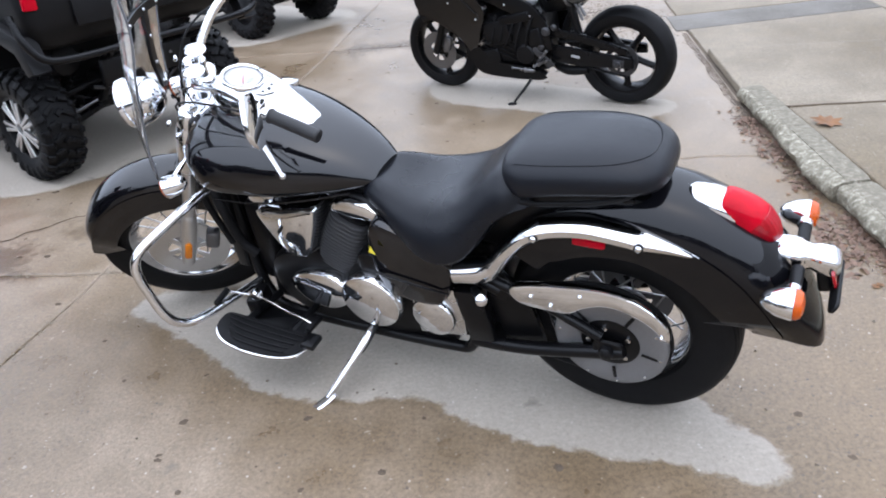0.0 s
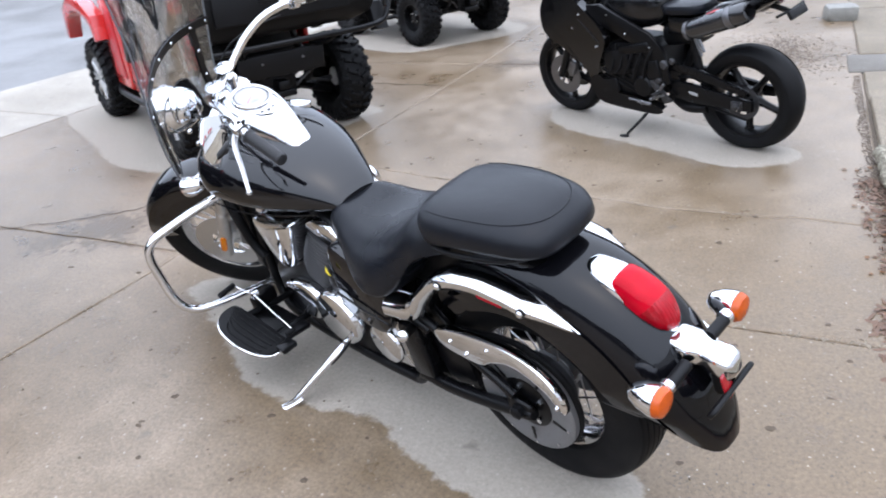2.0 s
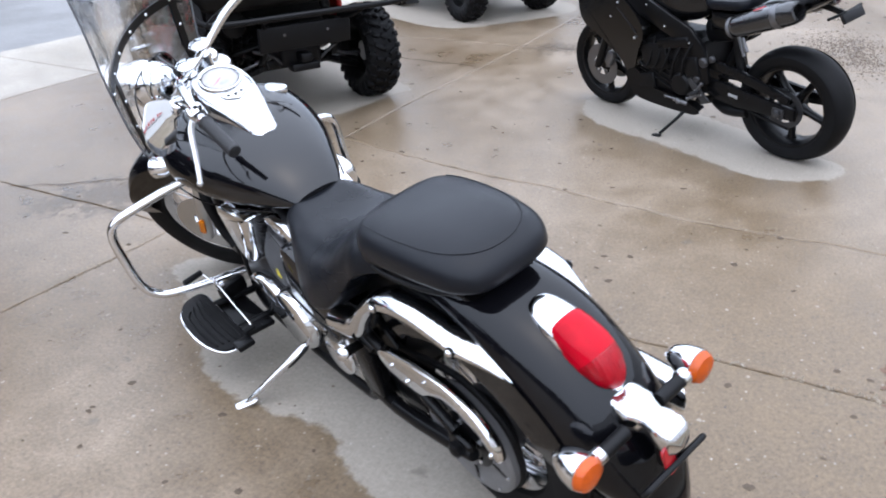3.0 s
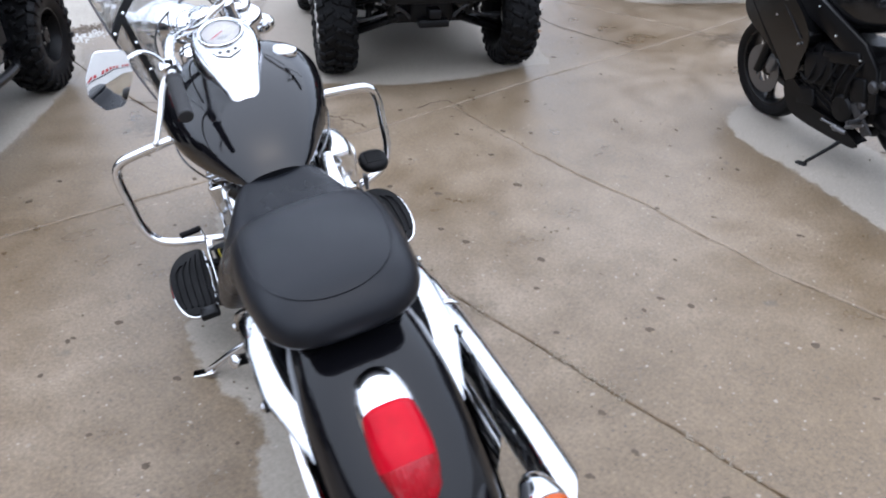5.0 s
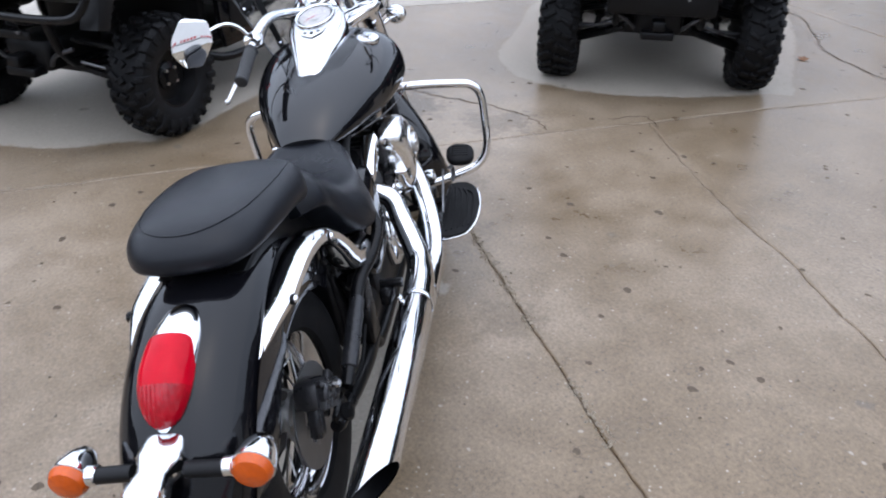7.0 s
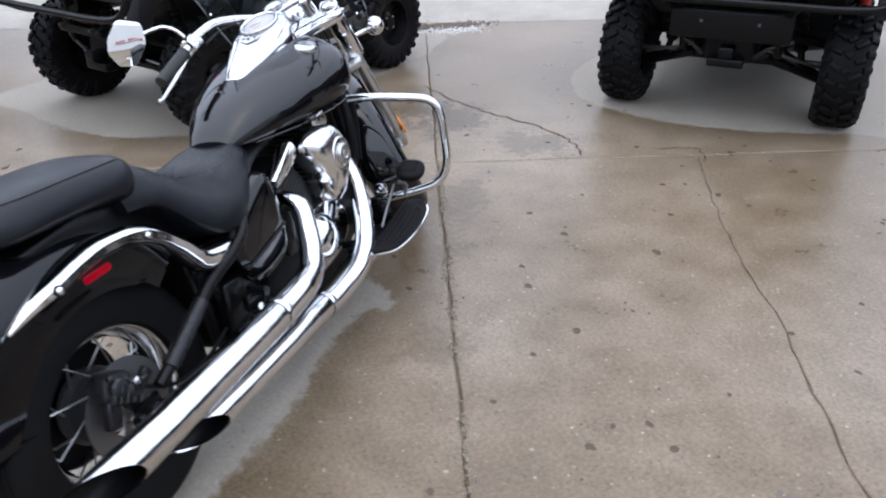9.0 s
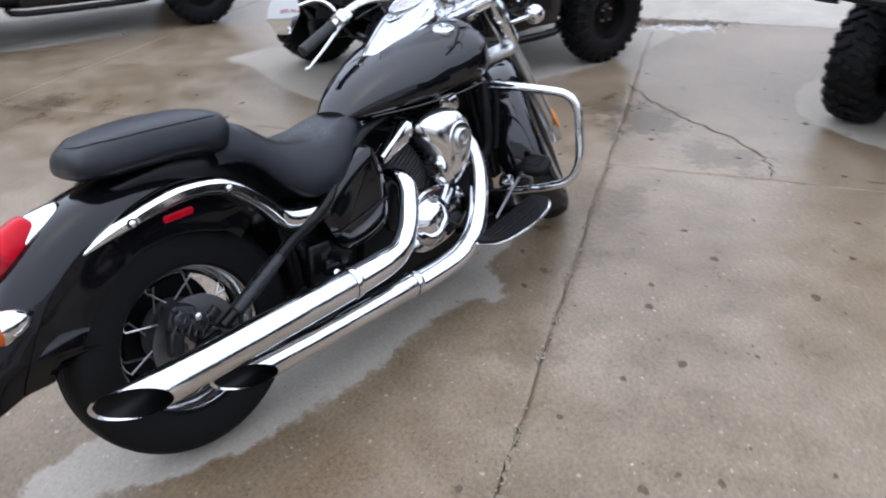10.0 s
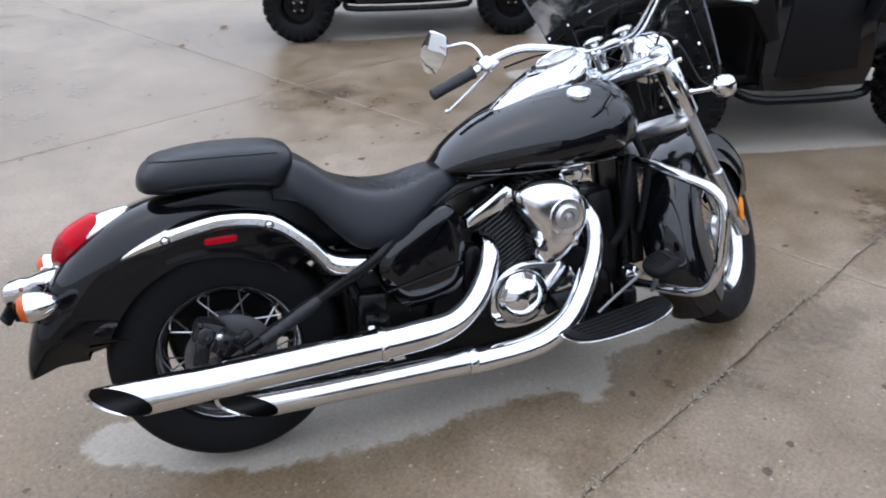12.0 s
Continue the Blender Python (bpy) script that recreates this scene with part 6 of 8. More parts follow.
egg(bm, (0.048, 0.052, 0.024), pose(1.238, -0.365, 0.436, 8, -22, 0), 2.6)
pr = part("pedal_rubber", bm, RUBBER, pedal, "ribbed black pedal rubber")
for k in range(5):
    bm = B()
    box(bm, (0.004, 0.060, 0.004), pose(1.238, -0.365, 0.436, 8, -22, 0) @ pose(-0.022 + 0.011 * k, 0, 0.0225), 0.001)
    part("rib", bm, RUBBER, pr)
bm = B()
lathe(bm, [(0.026, 0), (0.028, 0.01), (0.026, 0.03), (0.015, 0.036), (0.0, 0.037)], 24, pose(1.215, -0.225, 0.375, 90))
part("horn", bm, CHROME, cruiser, "small round chrome horn")
bm = B()
sweep(bm, [(0.942, 0.262, 0.293), (0.985, 0.262, 0.316), (1.039, 0.262, 0.333), (1.09, 0.262, 0.356), (1.14, 0.262, 0.374), (1.23, 0.266, 0.374), (1.275, 0.274, 0.382)], 0.0062, 10, 5, 0.6)
shift = part("gear_lever", bm, BRUSHED, cruiser, "chrome heel-and-toe gear lever")
bm = B()
rod(bm, (1.268, 0.270, 0.384), (1.258, 0.342, 0.384), 0.011, 12, 0.002)
part("toe_rubber", bm, RUBBER, shift, "black toe rubber")
bm = B()
rod(bm, (0.945, 0.258, 0.298), (0.945, 0.292, 0.298), 0.010, 12, 0.002)
part("heel_rubber", bm, RUBBER, shift, "black heel rubber")
bm = B()
lathe(bm, [(0.022, 0), (0.022, 0.016), (0.016, 0.022), (0.0, 0.024)], 20, pose(1.16, 0.245, 0.372, -90))
part("lever_pivot", bm, CHROME, shift)
bm = B()
sweep(bm, [(0.79, 0.150, 0.235), (0.795, 0.215, 0.215), (0.82, 0.290, 0.175), (0.848, 0.355, 0.132), (0.866, 0.390, 0.108)], [0.016, 0.015, 0.013, 0.012, 0.010], 12, 5)
egg(bm, (0.018, 0.058, 0.007), pose(0.878, 0.414, 0.096, -11, 0, -30), 3.2)
stand = part("side_stand", bm, CHROME, cruiser, "chrome side stand swung out")
bm = B()
sweep(bm, [(0.775, 0.165, 0.240), (0.79, 0.23, 0.205), (0.815, 0.275, 0.185)], 0.008, 10, 8)
part("stand_spring", bm, FRAME, stand, "dark coil spring")

# tail lamp, indicators, number-plate bracket
def on_fender(a, lift=0.0):
    f = (a - 50) / 122
    r = rear_r(f) + lift
    return HUB_R + Vector((r * math.cos(radians(a)), 0, r * math.sin(radians(a))))


def pod(a0, a1, table, e=2.2, k=24, ripple=0.0):
    """A bulging pod laid along the fender crown, from rows of (fraction, half-width, lift)."""
    bm = B()
    rings = []
    for p in ring_path([(f, w, h) for f, w, h in table], 5):
        a = a0 + (a1 - a0) * p.x
        c, nrm = on_fender(a, -0.006), Vector((math.cos(radians(a)), 0, math.sin(radians(a))))
        w, h = max(p.y, 0.002), max(p.z, 0.001)
        ring = []
        for j in range(k):
            q = 2 * math.pi * j / k
            y, z = w * math.copysign(abs(math.cos(q)) ** (2 / e), math.cos(q)), math.sin(q)
            drop = 0.22 * (y * y) / 0.13 + ripple * (0.5 - 0.5 * math.cos(2 * math.pi * y / 0.0085))
            ring.append(c + Vector((0, y, 0)) + nrm * ((h + 0.006) * abs(z) ** (2 / e) - drop if z > 0 else -0.010 - drop))
        rings.append(ring)
    return skin(bm, rings)


tail = part("tail_lamp", pod(111, 139.2, [(0, 0.012, 0.002), (0.04, 0.030, 0.008), (0.15, 0.043, 0.016), (0.32, 0.0515, 0.026), (0.6, 0.0485, 0.026), (0.82, 0.037, 0.020), (0.95, 0.020, 0.012), (1.0, 0.008, 0.003)]), CHROME, cruiser, "chrome tail lamp housing")
part("tail_lens", pod(119.5, 138.5, [(0, 0.028, 0.022), (0.02, 0.040, 0.031), (0.10, 0.046, 0.038), (0.35, 0.0500, 0.045), (0.50, 0.0495, 0.0465), (0.66, 0.0455, 0.0420), (0.86, 0.0325, 0.0265), (0.98, 0.013, 0.013), (1.0, 0.004, 0.007)], 2.8), RED_LENS, tail, "glossy red tail lens")
low_lens = pod(130.3, 138.6, [(0, 0.0480, 0.0455), (0.04, 0.0482, 0.0470), (0.35, 0.0430, 0.0412), (0.70, 0.0335, 0.0300), (0.94, 0.0160, 0.0180), (1.0, 0.004, 0.010)], 2.8, 160, 0.0016)
part("lower_lens", low_lens, RIBBED_LENS, tail, "darker ribbed lower lens")
bm = B()
rings = []
for x, w, h, z in ((-0.375, 0.036, 0.016, 0.664), (-0.405, 0.042, 0.026, 0.654), (-0.430, 0.042, 0.030, 0.648), (-0.447, 0.032, 0.026, 0.647), (-0.460, 0.029, 0.024, 0.646), (-0.474, 0.034, 0.028, 0.644), (-0.502, 0.036, 0.030, 0.640), (-0.516, 0.032, 0.026, 0.636), (-0.524, 0.020, 0.016, 0.634)):
    rings.append([Vector((x, w * math.copysign(abs(math.cos(q)) ** 0.5, math.cos(q)), z + h * math.copysign(abs(math.sin(q)) ** 0.6, math.sin(q)))) for q in (2 * math.pi * j / 28 for j in range(28))])
part("lamp_bracket", skin(bm, rings), CHROME_WET, cruiser, "rounded chrome plate-lamp bracket")
for s in (1, -1):
    bm = B()
    sweep(bm, [(-0.435, s * 0.05, 0.643), (-0.435, s * 0.135, 0.641)], 0.015, 14, 1)
    st = bm
    bm = B()
    im = along((-0.425, s * 0.172, 0.642), (-1.0, s * 0.172, 0.640))
    lathe(bm, [(0.0, -0.058), (0.012, -0.055), (0.024, -0.042), (0.034, -0.018), (0.038, 0.006), (0.038, 0.014), (0.035, 0.016)], 30, im)
    ind = part("rear_indicator", bm, CHROME, cruiser, "chrome bullet rear indicator")
    part("stalk", st, PLASTIC, ind, "black rubber stalk")
    bm = B()
    lathe(bm, [(0.0155, 0), (0.0185, 0.003), (0.0185, 0.018), (0.0155, 0.021)], 18, along((-0.433, s * 0.118, 0.6415), (-0.433, s * 0.2, 0.6415)), True)
    part("ferrule", bm, CHROME, ind, "chrome ring on the stalk")
    bm = B()
    lathe(bm, [(0.036, 0.012), (0.0355, 0.022), (0.030, 0.031), (0.016, 0.036), (0.0, 0.037)], 28, im)
    part("indicator_lens", bm, AMBER, ind, "ribbed amber lens")
bm = B()
box(bm, (0.030, 0.05, 0.07), pose(-0.492, 0, 0.595, 0, 10, 0), 0.008)
box(bm, (0.036, 0.185, 0.012), pose(-0.520, 0.020, 0.586, 0, 62, 0), 0.005, 0.016)
part("plate_bracket", bm, PLASTIC, cruiser, "empty black number-plate bracket")
bm = B()
plate(bm, rounded(0.06, 0.03, 0.01), 0.008, pose(-0.512, 0.030, 0.606, 0, -74, 0), 0.003)
part("rear_reflector", bm, DARK_RED_LENS, cruiser, "dark red rear reflector")

# ---- black sports motorcycle beyond the cruiser ----
sport = thing("sports_motorcycle", pose(1.335, 4.62, GZ - 0.004, -9, 0, 143.6), "matt black sports motorcycle on its side stand, fat rear tyre", "motorcycle")
SH_R, SH_F = Vector((0.03, 0, 0.318)), Vector((1.43, 0, 0.302))


def cast_wheel(name, m, r, half, rim, spokes, parent):
    bm = B()
    lathe(bm, [(0.012, -0.055), (0.045, -0.055), (0.052, -0.04), (0.052, 0.04), (0.045, 0.055), (0.012, 0.055)], 32, SIDE)
    w = part(name, bm, FRAME, parent, "black cast alloy wheel", m)
    bm = B()
    lathe(bm, tyre_profile(r, half, rim, 0.62), 80, SIDE, True)
    part("tyre", bm, RUBBER, w, "wide black sports tyre")
    bm = B()
    hw = half * 0.8
    lathe(bm, [(rim - 0.008, -hw), (rim + 0.008, -hw), (rim + 0.004, -hw + 0.010), (rim - 0.012, -hw * 0.5), (rim - 0.012, hw * 0.5), (rim + 0.004, hw - 0.010), (rim + 0.008, hw), (rim - 0.008, hw), (rim - 0.024, hw * 0.5), (rim - 0.024, -hw * 0.5)], 64, SIDE, True)
    part("rim", bm, FRAME, w, "glossy black rim")
    for k in range(spokes):
        bm = B()
        rings = []
        for f, ww, tt in ((0.04, 0.030, 0.034), (0.45 * rim, 0.020, 0.024), (0.8 * rim, 0.020, 0.022), (rim - 0.012, 0.034, 0.030)):
            rings.append([Vector((f, tt * math.sin(q), ww * math.cos(q))) for q in (2 * math.pi * j / 10 for j in range(10))])
        part("wheel_spoke", skin(bm, rings), FRAME, w, "", Matrix.Rotation(2 * math.pi * k / spokes + 0.3, 4, "Y"))
    return w


rw = cast_wheel("rear_wheel", Matrix.Translation(SH_R), 0.318, 0.092, 0.222, 5, sport)
fw = cast_wheel("front_wheel", Matrix.Translation(SH_F), 0.302, 0.062, 0.222, 5, sport)
bm = B()
lathe(bm, [(0.075, 0.085), (0.108, 0.085), (0.108, 0.091), (0.075, 0.091)], 44, SIDE, True)
for k in range(5):
    box(bm, (0.05, 0.02, 0.006), Matrix.Rotation(2 * math.pi * k / 5, 4, "Y") @ pose(0.062, 0.088, 0, 90), 0.001)
part("sprocket", bm, GUNMETAL, rw, "worn steel chain sprocket")
for y in (0.075, -0.075):
    disc(fw, y, 0.140, DULL, "front brake disc")
bm = B()
sweep(bm, [(0.0, 0.088, 0.425), (0.25, 0.088, 0.43), (0.46, 0.088, 0.42)], 0.009, 8, 3)
sweep(bm, [(0.0, 0.088, 0.212), (0.25, 0.088, 0.255), (0.46, 0.088, 0.30)], 0.009, 8, 3)
part("chain", bm, ENGINE, sport, "grimy drive chain")
for s in (1, -1):
    bm = B()
    plate(bm, [(-0.06, 0.288), (-0.06, 0.348), (0.03, 0.360), (0.20, 0.385), (0.34, 0.405), (0.52, 0.42), (0.54, 0.33), (0.44, 0.300), (0.30, 0.282), (0.14, 0.285), (0.02, 0.282)], 0.032, pose(0, s * 0.125 + 0.016, 0, 90), 0.009)
    arm = part("swing_arm", bm, FRAME, sport, "black braced swing arm")
    bm = B()
    box(bm, (0.07, 0.012, 0.055), pose(0.03, s * 0.146, 0.318), 0.006)
    lathe(bm, [(0.022, 0), (0.022, 0.014), (0.012, 0.020)], 6, pose(0.03, s * 0.150, 0.318, -90 * s))
    part("axle_block", bm, GUNMETAL, arm, "bare alloy axle adjuster")
    bm = B()
    plate(bm, [(0.46, 0.40), (0.50, 0.60), (0.60, 0.70), (0.98, 0.86), (1.09, 0.85), (1.08, 0.77), (0.72, 0.62), (0.62, 0.50), (0.58, 0.34)], 0.03, pose(0, s * 0.160 + 0.015, 0, 90), 0.010)
    part("frame_spar", bm, FRAME, sport, "black alloy frame spar")
    upper = [(1.475, 0.72), (1.43, 0.63), (1.25, 0.548), (1.11, 0.435), (1.07, 0.378), (1.03, 0.415), (0.990, 0.52), (0.940, 0.64), (1.00, 0.74), (1.12, 0.84), (1.24, 0.94), (1.38, 0.92), (1.46, 0.82)]
    belly = [(1.075, 0.345), (1.050, 0.270), (0.99, 0.222), (0.80, 0.205), (0.58, 0.205), (0.55, 0.222), (0.70, 0.262), (0.90, 0.285), (1.01, 0.375)]
    for shape, coat, label in ((upper, BLUE_BLACK, "black side fairing panel with scuffs"), (belly, FRAME, "black belly fairing")):
        bm = B()
        rings = []
        o = [v for v in ring_path([(x, z, 0) for x, z in shape], 3, True)]
        for f, y in ((0.0, 0.110), (0.002, 0.150), (0.006, 0.172), (0.011, 0.183), (0.017, 0.189)):
            rings.append([Vector((p.x, s * y * (1.0 + 0.12 * min(1.0, max(0.0, (p.y - 0.35) / 0.3)) - 0.45 * max(0.0, p.x - 1.25)), p.y)) for p in inset([Vector((v.x, v.y)) for v in o], f)])
        part("side_fairing", skin(bm, rings), coat, sport, label, smooth=60)
    bm = B()
    sweep(bm, [(1.30, s * 0.176, 0.86), (1.12, s * 0.205, 0.755), (0.98, s * 0.211, 0.63)], 0.004, 8, 5)
    part("fairing_seam", bm, FRAME, sport, "seam of the fairing panel")
    bm = B()
    plate(bm, [(0.45, 0.30), (0.58, 0.42), (0.62, 0.40), (0.50, 0.27)], 0.012, pose(0, s * 0.180 + 0.006, 0, 90), 0.004)
    rod(bm, (0.53, s * 0.18, 0.345), (0.53, s * 0.26, 0.350), 0.011, 12)
    part("footpeg", bm, GUNMETAL, sport, "alloy rear-set footpeg")
    bm = B()
    rod(bm, SH_F + Vector((0.01, s * 0.105, 0.0)), SH_F + Vector((-0.27, s * 0.105, 0.62)), 0.026, 16)
    leg = part("fork_leg", bm, FRAME, sport, "black inverted fork leg")
    bm = B()
    box(bm, (0.055, 0.04, 0.10), pose(1.33, s * 0.095, 0.37, 0, -24, 0), 0.012)
    part("brake_caliper", bm, DULL, leg, "radial brake caliper")
    bm = B()
    m = along((0.355, s * 0.125, 0.728), (-0.125, s * 0.155, 0.908)) @ Matrix.Diagonal((1.1, 1.1, 1.0, 1.0))
    lathe(bm, [(0.034, 0), (0.052, 0.03), (0.056, 0.06), (0.056, 0.36), (0.054, 0.40), (0.046, 0.43), (0.034, 0.432), (0.034, 0.35)], 28, m)
    can = part("silencer", bm, CARBON, sport, "carbon underseat silencer")
    bm = B()
    lathe(bm, [(0.057, 0.30), (0.0585, 0.305), (0.0585, 0.335), (0.057, 0.34)], 28, m, True)
    part("clamp_band", bm, DULL, can, "bare metal clamp band")
    for k in range(3):
        bm = B()
        box(bm, (0.008, 0.004, 0.055 - 0.012 * k), m @ pose(0.022 * (k - 1), s * 0.056, 0.21), 0.001)
        part("label_bar", bm, RED_INK, can, "small red label bar")
bm = B()
box(bm, (0.10, 0.24, 0.44), pose(1.06, 0, 0.60, 0, -18, 0), 0.015)
part("radiator", bm, ENGINE, sport, "black radiator behind the fairing")
bm = B()
box(bm, (0.30, 0.15, 0.14), pose(0.44, 0, 0.68, 0, 10, 0), 0.04)
rod(bm, (0.30, 0.09, 0.44), (0.36, 0.08, 0.70), 0.026, 14)
part("subframe_box", bm, ENGINE, sport, "black airbox and subframe under the seat")
bm = B()
egg(bm, (0.27, 0.145, 0.14), pose(0.80, 0, 0.82, 0, 6, 0), 2.6)
part("fuel_tank", bm, BLUE_BLACK, sport, "black sculpted tank")
bm = B()
box(bm, (0.40, 0.34, 0.34), pose(0.76, 0, 0.44), 0.04)
motor = part("engine", bm, ENGINE, sport, "black engine block behind the fairing")
for k in range(6):
    bm = B()
    box(bm, (0.26, 0.36, 0.010), pose(0.86, 0, 0.36 + 0.035 * k, 0, -20, 0), 0.003)
    part("cooling_fin", bm, ENGINE, motor)
for x, z, w, h, mat in ((0.86, 0.50, 0.20, 0.16, ENGINE), (0.93, 0.33, 0.14, 0.10, ENGINE), (0.58, 0.48, 0.10, 0.12, ENGINE), (0.72, 0.60, 0.24, 0.06, FRAME)):
    bm = B()
    box(bm, (w, 0.05, h), pose(x, 0.165, z, 0, 12, 0), 0.012)
    part("engine_casting", bm, mat, sport, "dark engine casting")
for k in range(5):
    bm = B()
    sweep(bm, [(0.58 + 0.07 * k, 0.17, 0.62), (0.62 + 0.07 * k, 0.20, 0.52 - 0.02 * k), (0.66 + 0.08 * k, 0.18, 0.36 + 0.02 * k)], 0.008, 8, 4)
    part("hose", bm, RUBBER, sport, "black rubber hose")
for k in range(4):
    bm = B()
    sweep(bm, [(1.02, 0.06 - 0.04 * k, 0.48), (1.06, 0.06 - 0.04 * k, 0.34), (0.98, 0.06 - 0.04 * k, 0.20), (0.75, 0.06 - 0.04 * k, 0.17)], 0.02, 10, 4)
    part("header_pipe", bm, SATIN, sport, "steel header pipe")
bm = B()
plate(bm, [(-0.02, 0.372), (-0.03, 0.410), (0.10, 0.452), (0.30, 0.508), (0.50, 0.535), (0.50, 0.478), (0.32, 0.455), (0.10, 0.400)], 0.026, pose(0, 0.146, 0, 90), 0.009)
part("swing_arm_brace", bm, FRAME, sport, "black swing arm brace")
bm = B()
sweep(bm, [(0.66, 0.02, 0.20), (0.52, 0.03, 0.27), (0.42, 0.04, 0.50), (0.30, 0.08, 0.70)], 0.026, 12, 4)
part("link_pipe", bm, ENGINE, sport, "dark link pipe")
for s in (1,):
    bm = B()
    lathe(bm, [(0.07, 0), (0.07, 0.02), (0.06, 0.03), (0.0, 0.034)], 28, pose(0.66, s * 0.165, 0.36, -90 * s))
    part("engine_cover", bm, ENGINE, sport, "round engine cover")
bm = B()
plate(bm, [(0.52, 0.80), (0.30, 0.80), (0.10, 0.86), (-0.05, 0.94), (-0.22, 0.985), (-0.24, 0.96), (-0.10, 0.88), (0.08, 0.79), (0.30, 0.70), (0.52, 0.68)], 0.22, pose(0, 0.11, 0, 90), 0.03)
part("tail_fairing", bm, BLUE_BLACK, sport, "black tail fairing")
bm = B()
box(bm, (0.30, 0.26, 0.06), pose(0.42, 0, 0.84, 0, 4, 0), 0.022, 0.08)
part("rider_seat", bm, VINYL, sport, "grey-black rider seat")
bm = B()
box(bm, (0.24, 0.20, 0.05), pose(0.10, 0, 0.93, 0, 14, 0), 0.02, 0.07)
part("pillion_pad", bm, VINYL, sport, "small black passenger pad")
bm = B()
box(bm, (0.02, 0.16, 0.05), pose(-0.23, 0, 0.84, 0, 30, 0), 0.006)
sweep(bm, [(-0.05, 0, 0.87), (-0.15, 0, 0.85), (-0.22, 0, 0.83)], 0.014, 10, 3)
sweep(bm, [(-0.19, 0.13, 0.85), (-0.20, 0, 0.85), (-0.19, -0.13, 0.85)], 0.008, 8, 3)
part("tail_tidy", bm, PLASTIC, sport, "black plate hanger with short indicators")
bm = B()
part("front_fender", fender(SH_F, 0.345, 64, 155, 0.072, 0.285, 0.07, 24), BLUE_BLACK, sport, "black front fender")
bm.free()
bm = B()
egg(bm, (0.17, 0.17, 0.13), pose(1.36, 0, 0.92, 0, 18, 0), 2.4)
part("nose_fairing", bm, BLUE_BLACK, sport, "black nose fairing")
bm = B()
sweep(bm, [(1.14, -0.30, 0.93), (1.20, -0.12, 0.95), (1.20, 0.12, 0.95), (1.14, 0.30, 0.93)], 0.012, 10, 4)
part("clip_on_bars", bm, FRAME, sport, "black clip-on bars")
bm = B()
sweep(bm, [(0.62, 0.15, 0.22), (0.66, 0.22, 0.15), (0.72, 0.30, 0.068)], [0.013, 0.010, 0.009], 10, 4)
egg(bm, (0.032, 0.016, 0.007), pose(0.73, 0.315, 0.060, -9, 0, 20), 2.6)
part("side_stand", bm, FRAME, sport, "black side stand")
# rear-set bracket, gear lever and fittings in bare metal beside the engine
for a, b, r in (((0.50, 0.185, 0.40), (0.57, 0.188, 0.30), 0.010), ((0.50, 0.186, 0.33), (0.60, 0.190, 0.285), 0.008), ((0.62, 0.195, 0.262), (0.76, 0.200, 0.268), 0.007), ((0.60, 0.19, 0.252), (0.66, 0.205, 0.262), 0.012)):
    bm = B()
    rod(bm, a, b, r, 10, 0.003)
    egg(bm, (r * 1.5, r * 1.2, r * 1.5), Matrix.Translation(b), 2, 10, 8)
    part("gear_linkage", bm, DULL, sport, "scuffed bare metal gear linkage")
for x, z, r in ((0.545, 0.415, 0.024), (0.50, 0.52, 0.030), (0.44, 0.55, 0.020)):
    bm = B()
    lathe(bm, [(r, 0), (r, 0.012), (r * 0.7, 0.020), (0.0, 0.021)], 18, pose(x, 0.168, z, -90))
    part("pivot_boss", bm, GUNMETAL, sport, "dark alloy pivot boss")
for a, b in (((0.30, 0.150, 0.72), (0.24, 0.165, 0.60)), ((0.26, 0.160, 0.70), (0.22, 0.170, 0.63))):
    bm = B()
    rod(bm, a, b, 0.009, 8, 0.002)
    part("peg_hanger", bm, DULL, sport, "bare alloy passenger peg hanger")
bm = B()
lathe(bm, [(0.046, 0), (0.058, 0.006), (0.058, 0.020), (0.046, 0.026)], 24, along((0.355, 0.125, 0.728), (-0.125, 0.155, 0.908)), True)
part("pipe_joint", bm, DULL, sport, "heat-stained pipe joint before the silencer")
bm = B()
plate(bm, [(0.29, 0.335), (0.35, 0.345), (0.35, 0.362), (0.29, 0.352)], 0.003, pose(0, 0.1445, 0, 90), 0.0006)
part("sticker", bm, PALE_INK, sport, "small pale sticker")
bm = B()
sweep(bm, [(0.50, 0.06, 0.250), (0.40, 0.08, 0.225), (0.26, 0.085, 0.240)], [0.028, 0.034, 0.028], 16, 4)
part("collector_box", bm, ENGINE, sport, "dark exhaust collector under the swing arm")
# small satin studs added as bright points, standing for scattered highlights
glint_rnd = random.Random(17)
for x, z, y in ((1.12, 0.80, 0.212), (1.20, 0.70, 0.196), (0.99, 0.60, 0.214), (0.60, 0.62, 0.178), (0.78, 0.69, 0.178), (0.55, 0.345, 0.182), (0.70, 0.255, 0.192), (0.92, 0.80, 0.176)):
    bm = B()
    rb = 0.004 + 0.003 * glint_rnd.random()
    lathe(bm, [(rb, -0.006), (rb, 0.004), (rb * 0.5, 0.007)], 8, pose(x, y, z, -90))
    part("bolt", bm, SATIN, sport, "small bright stud added as a glint")

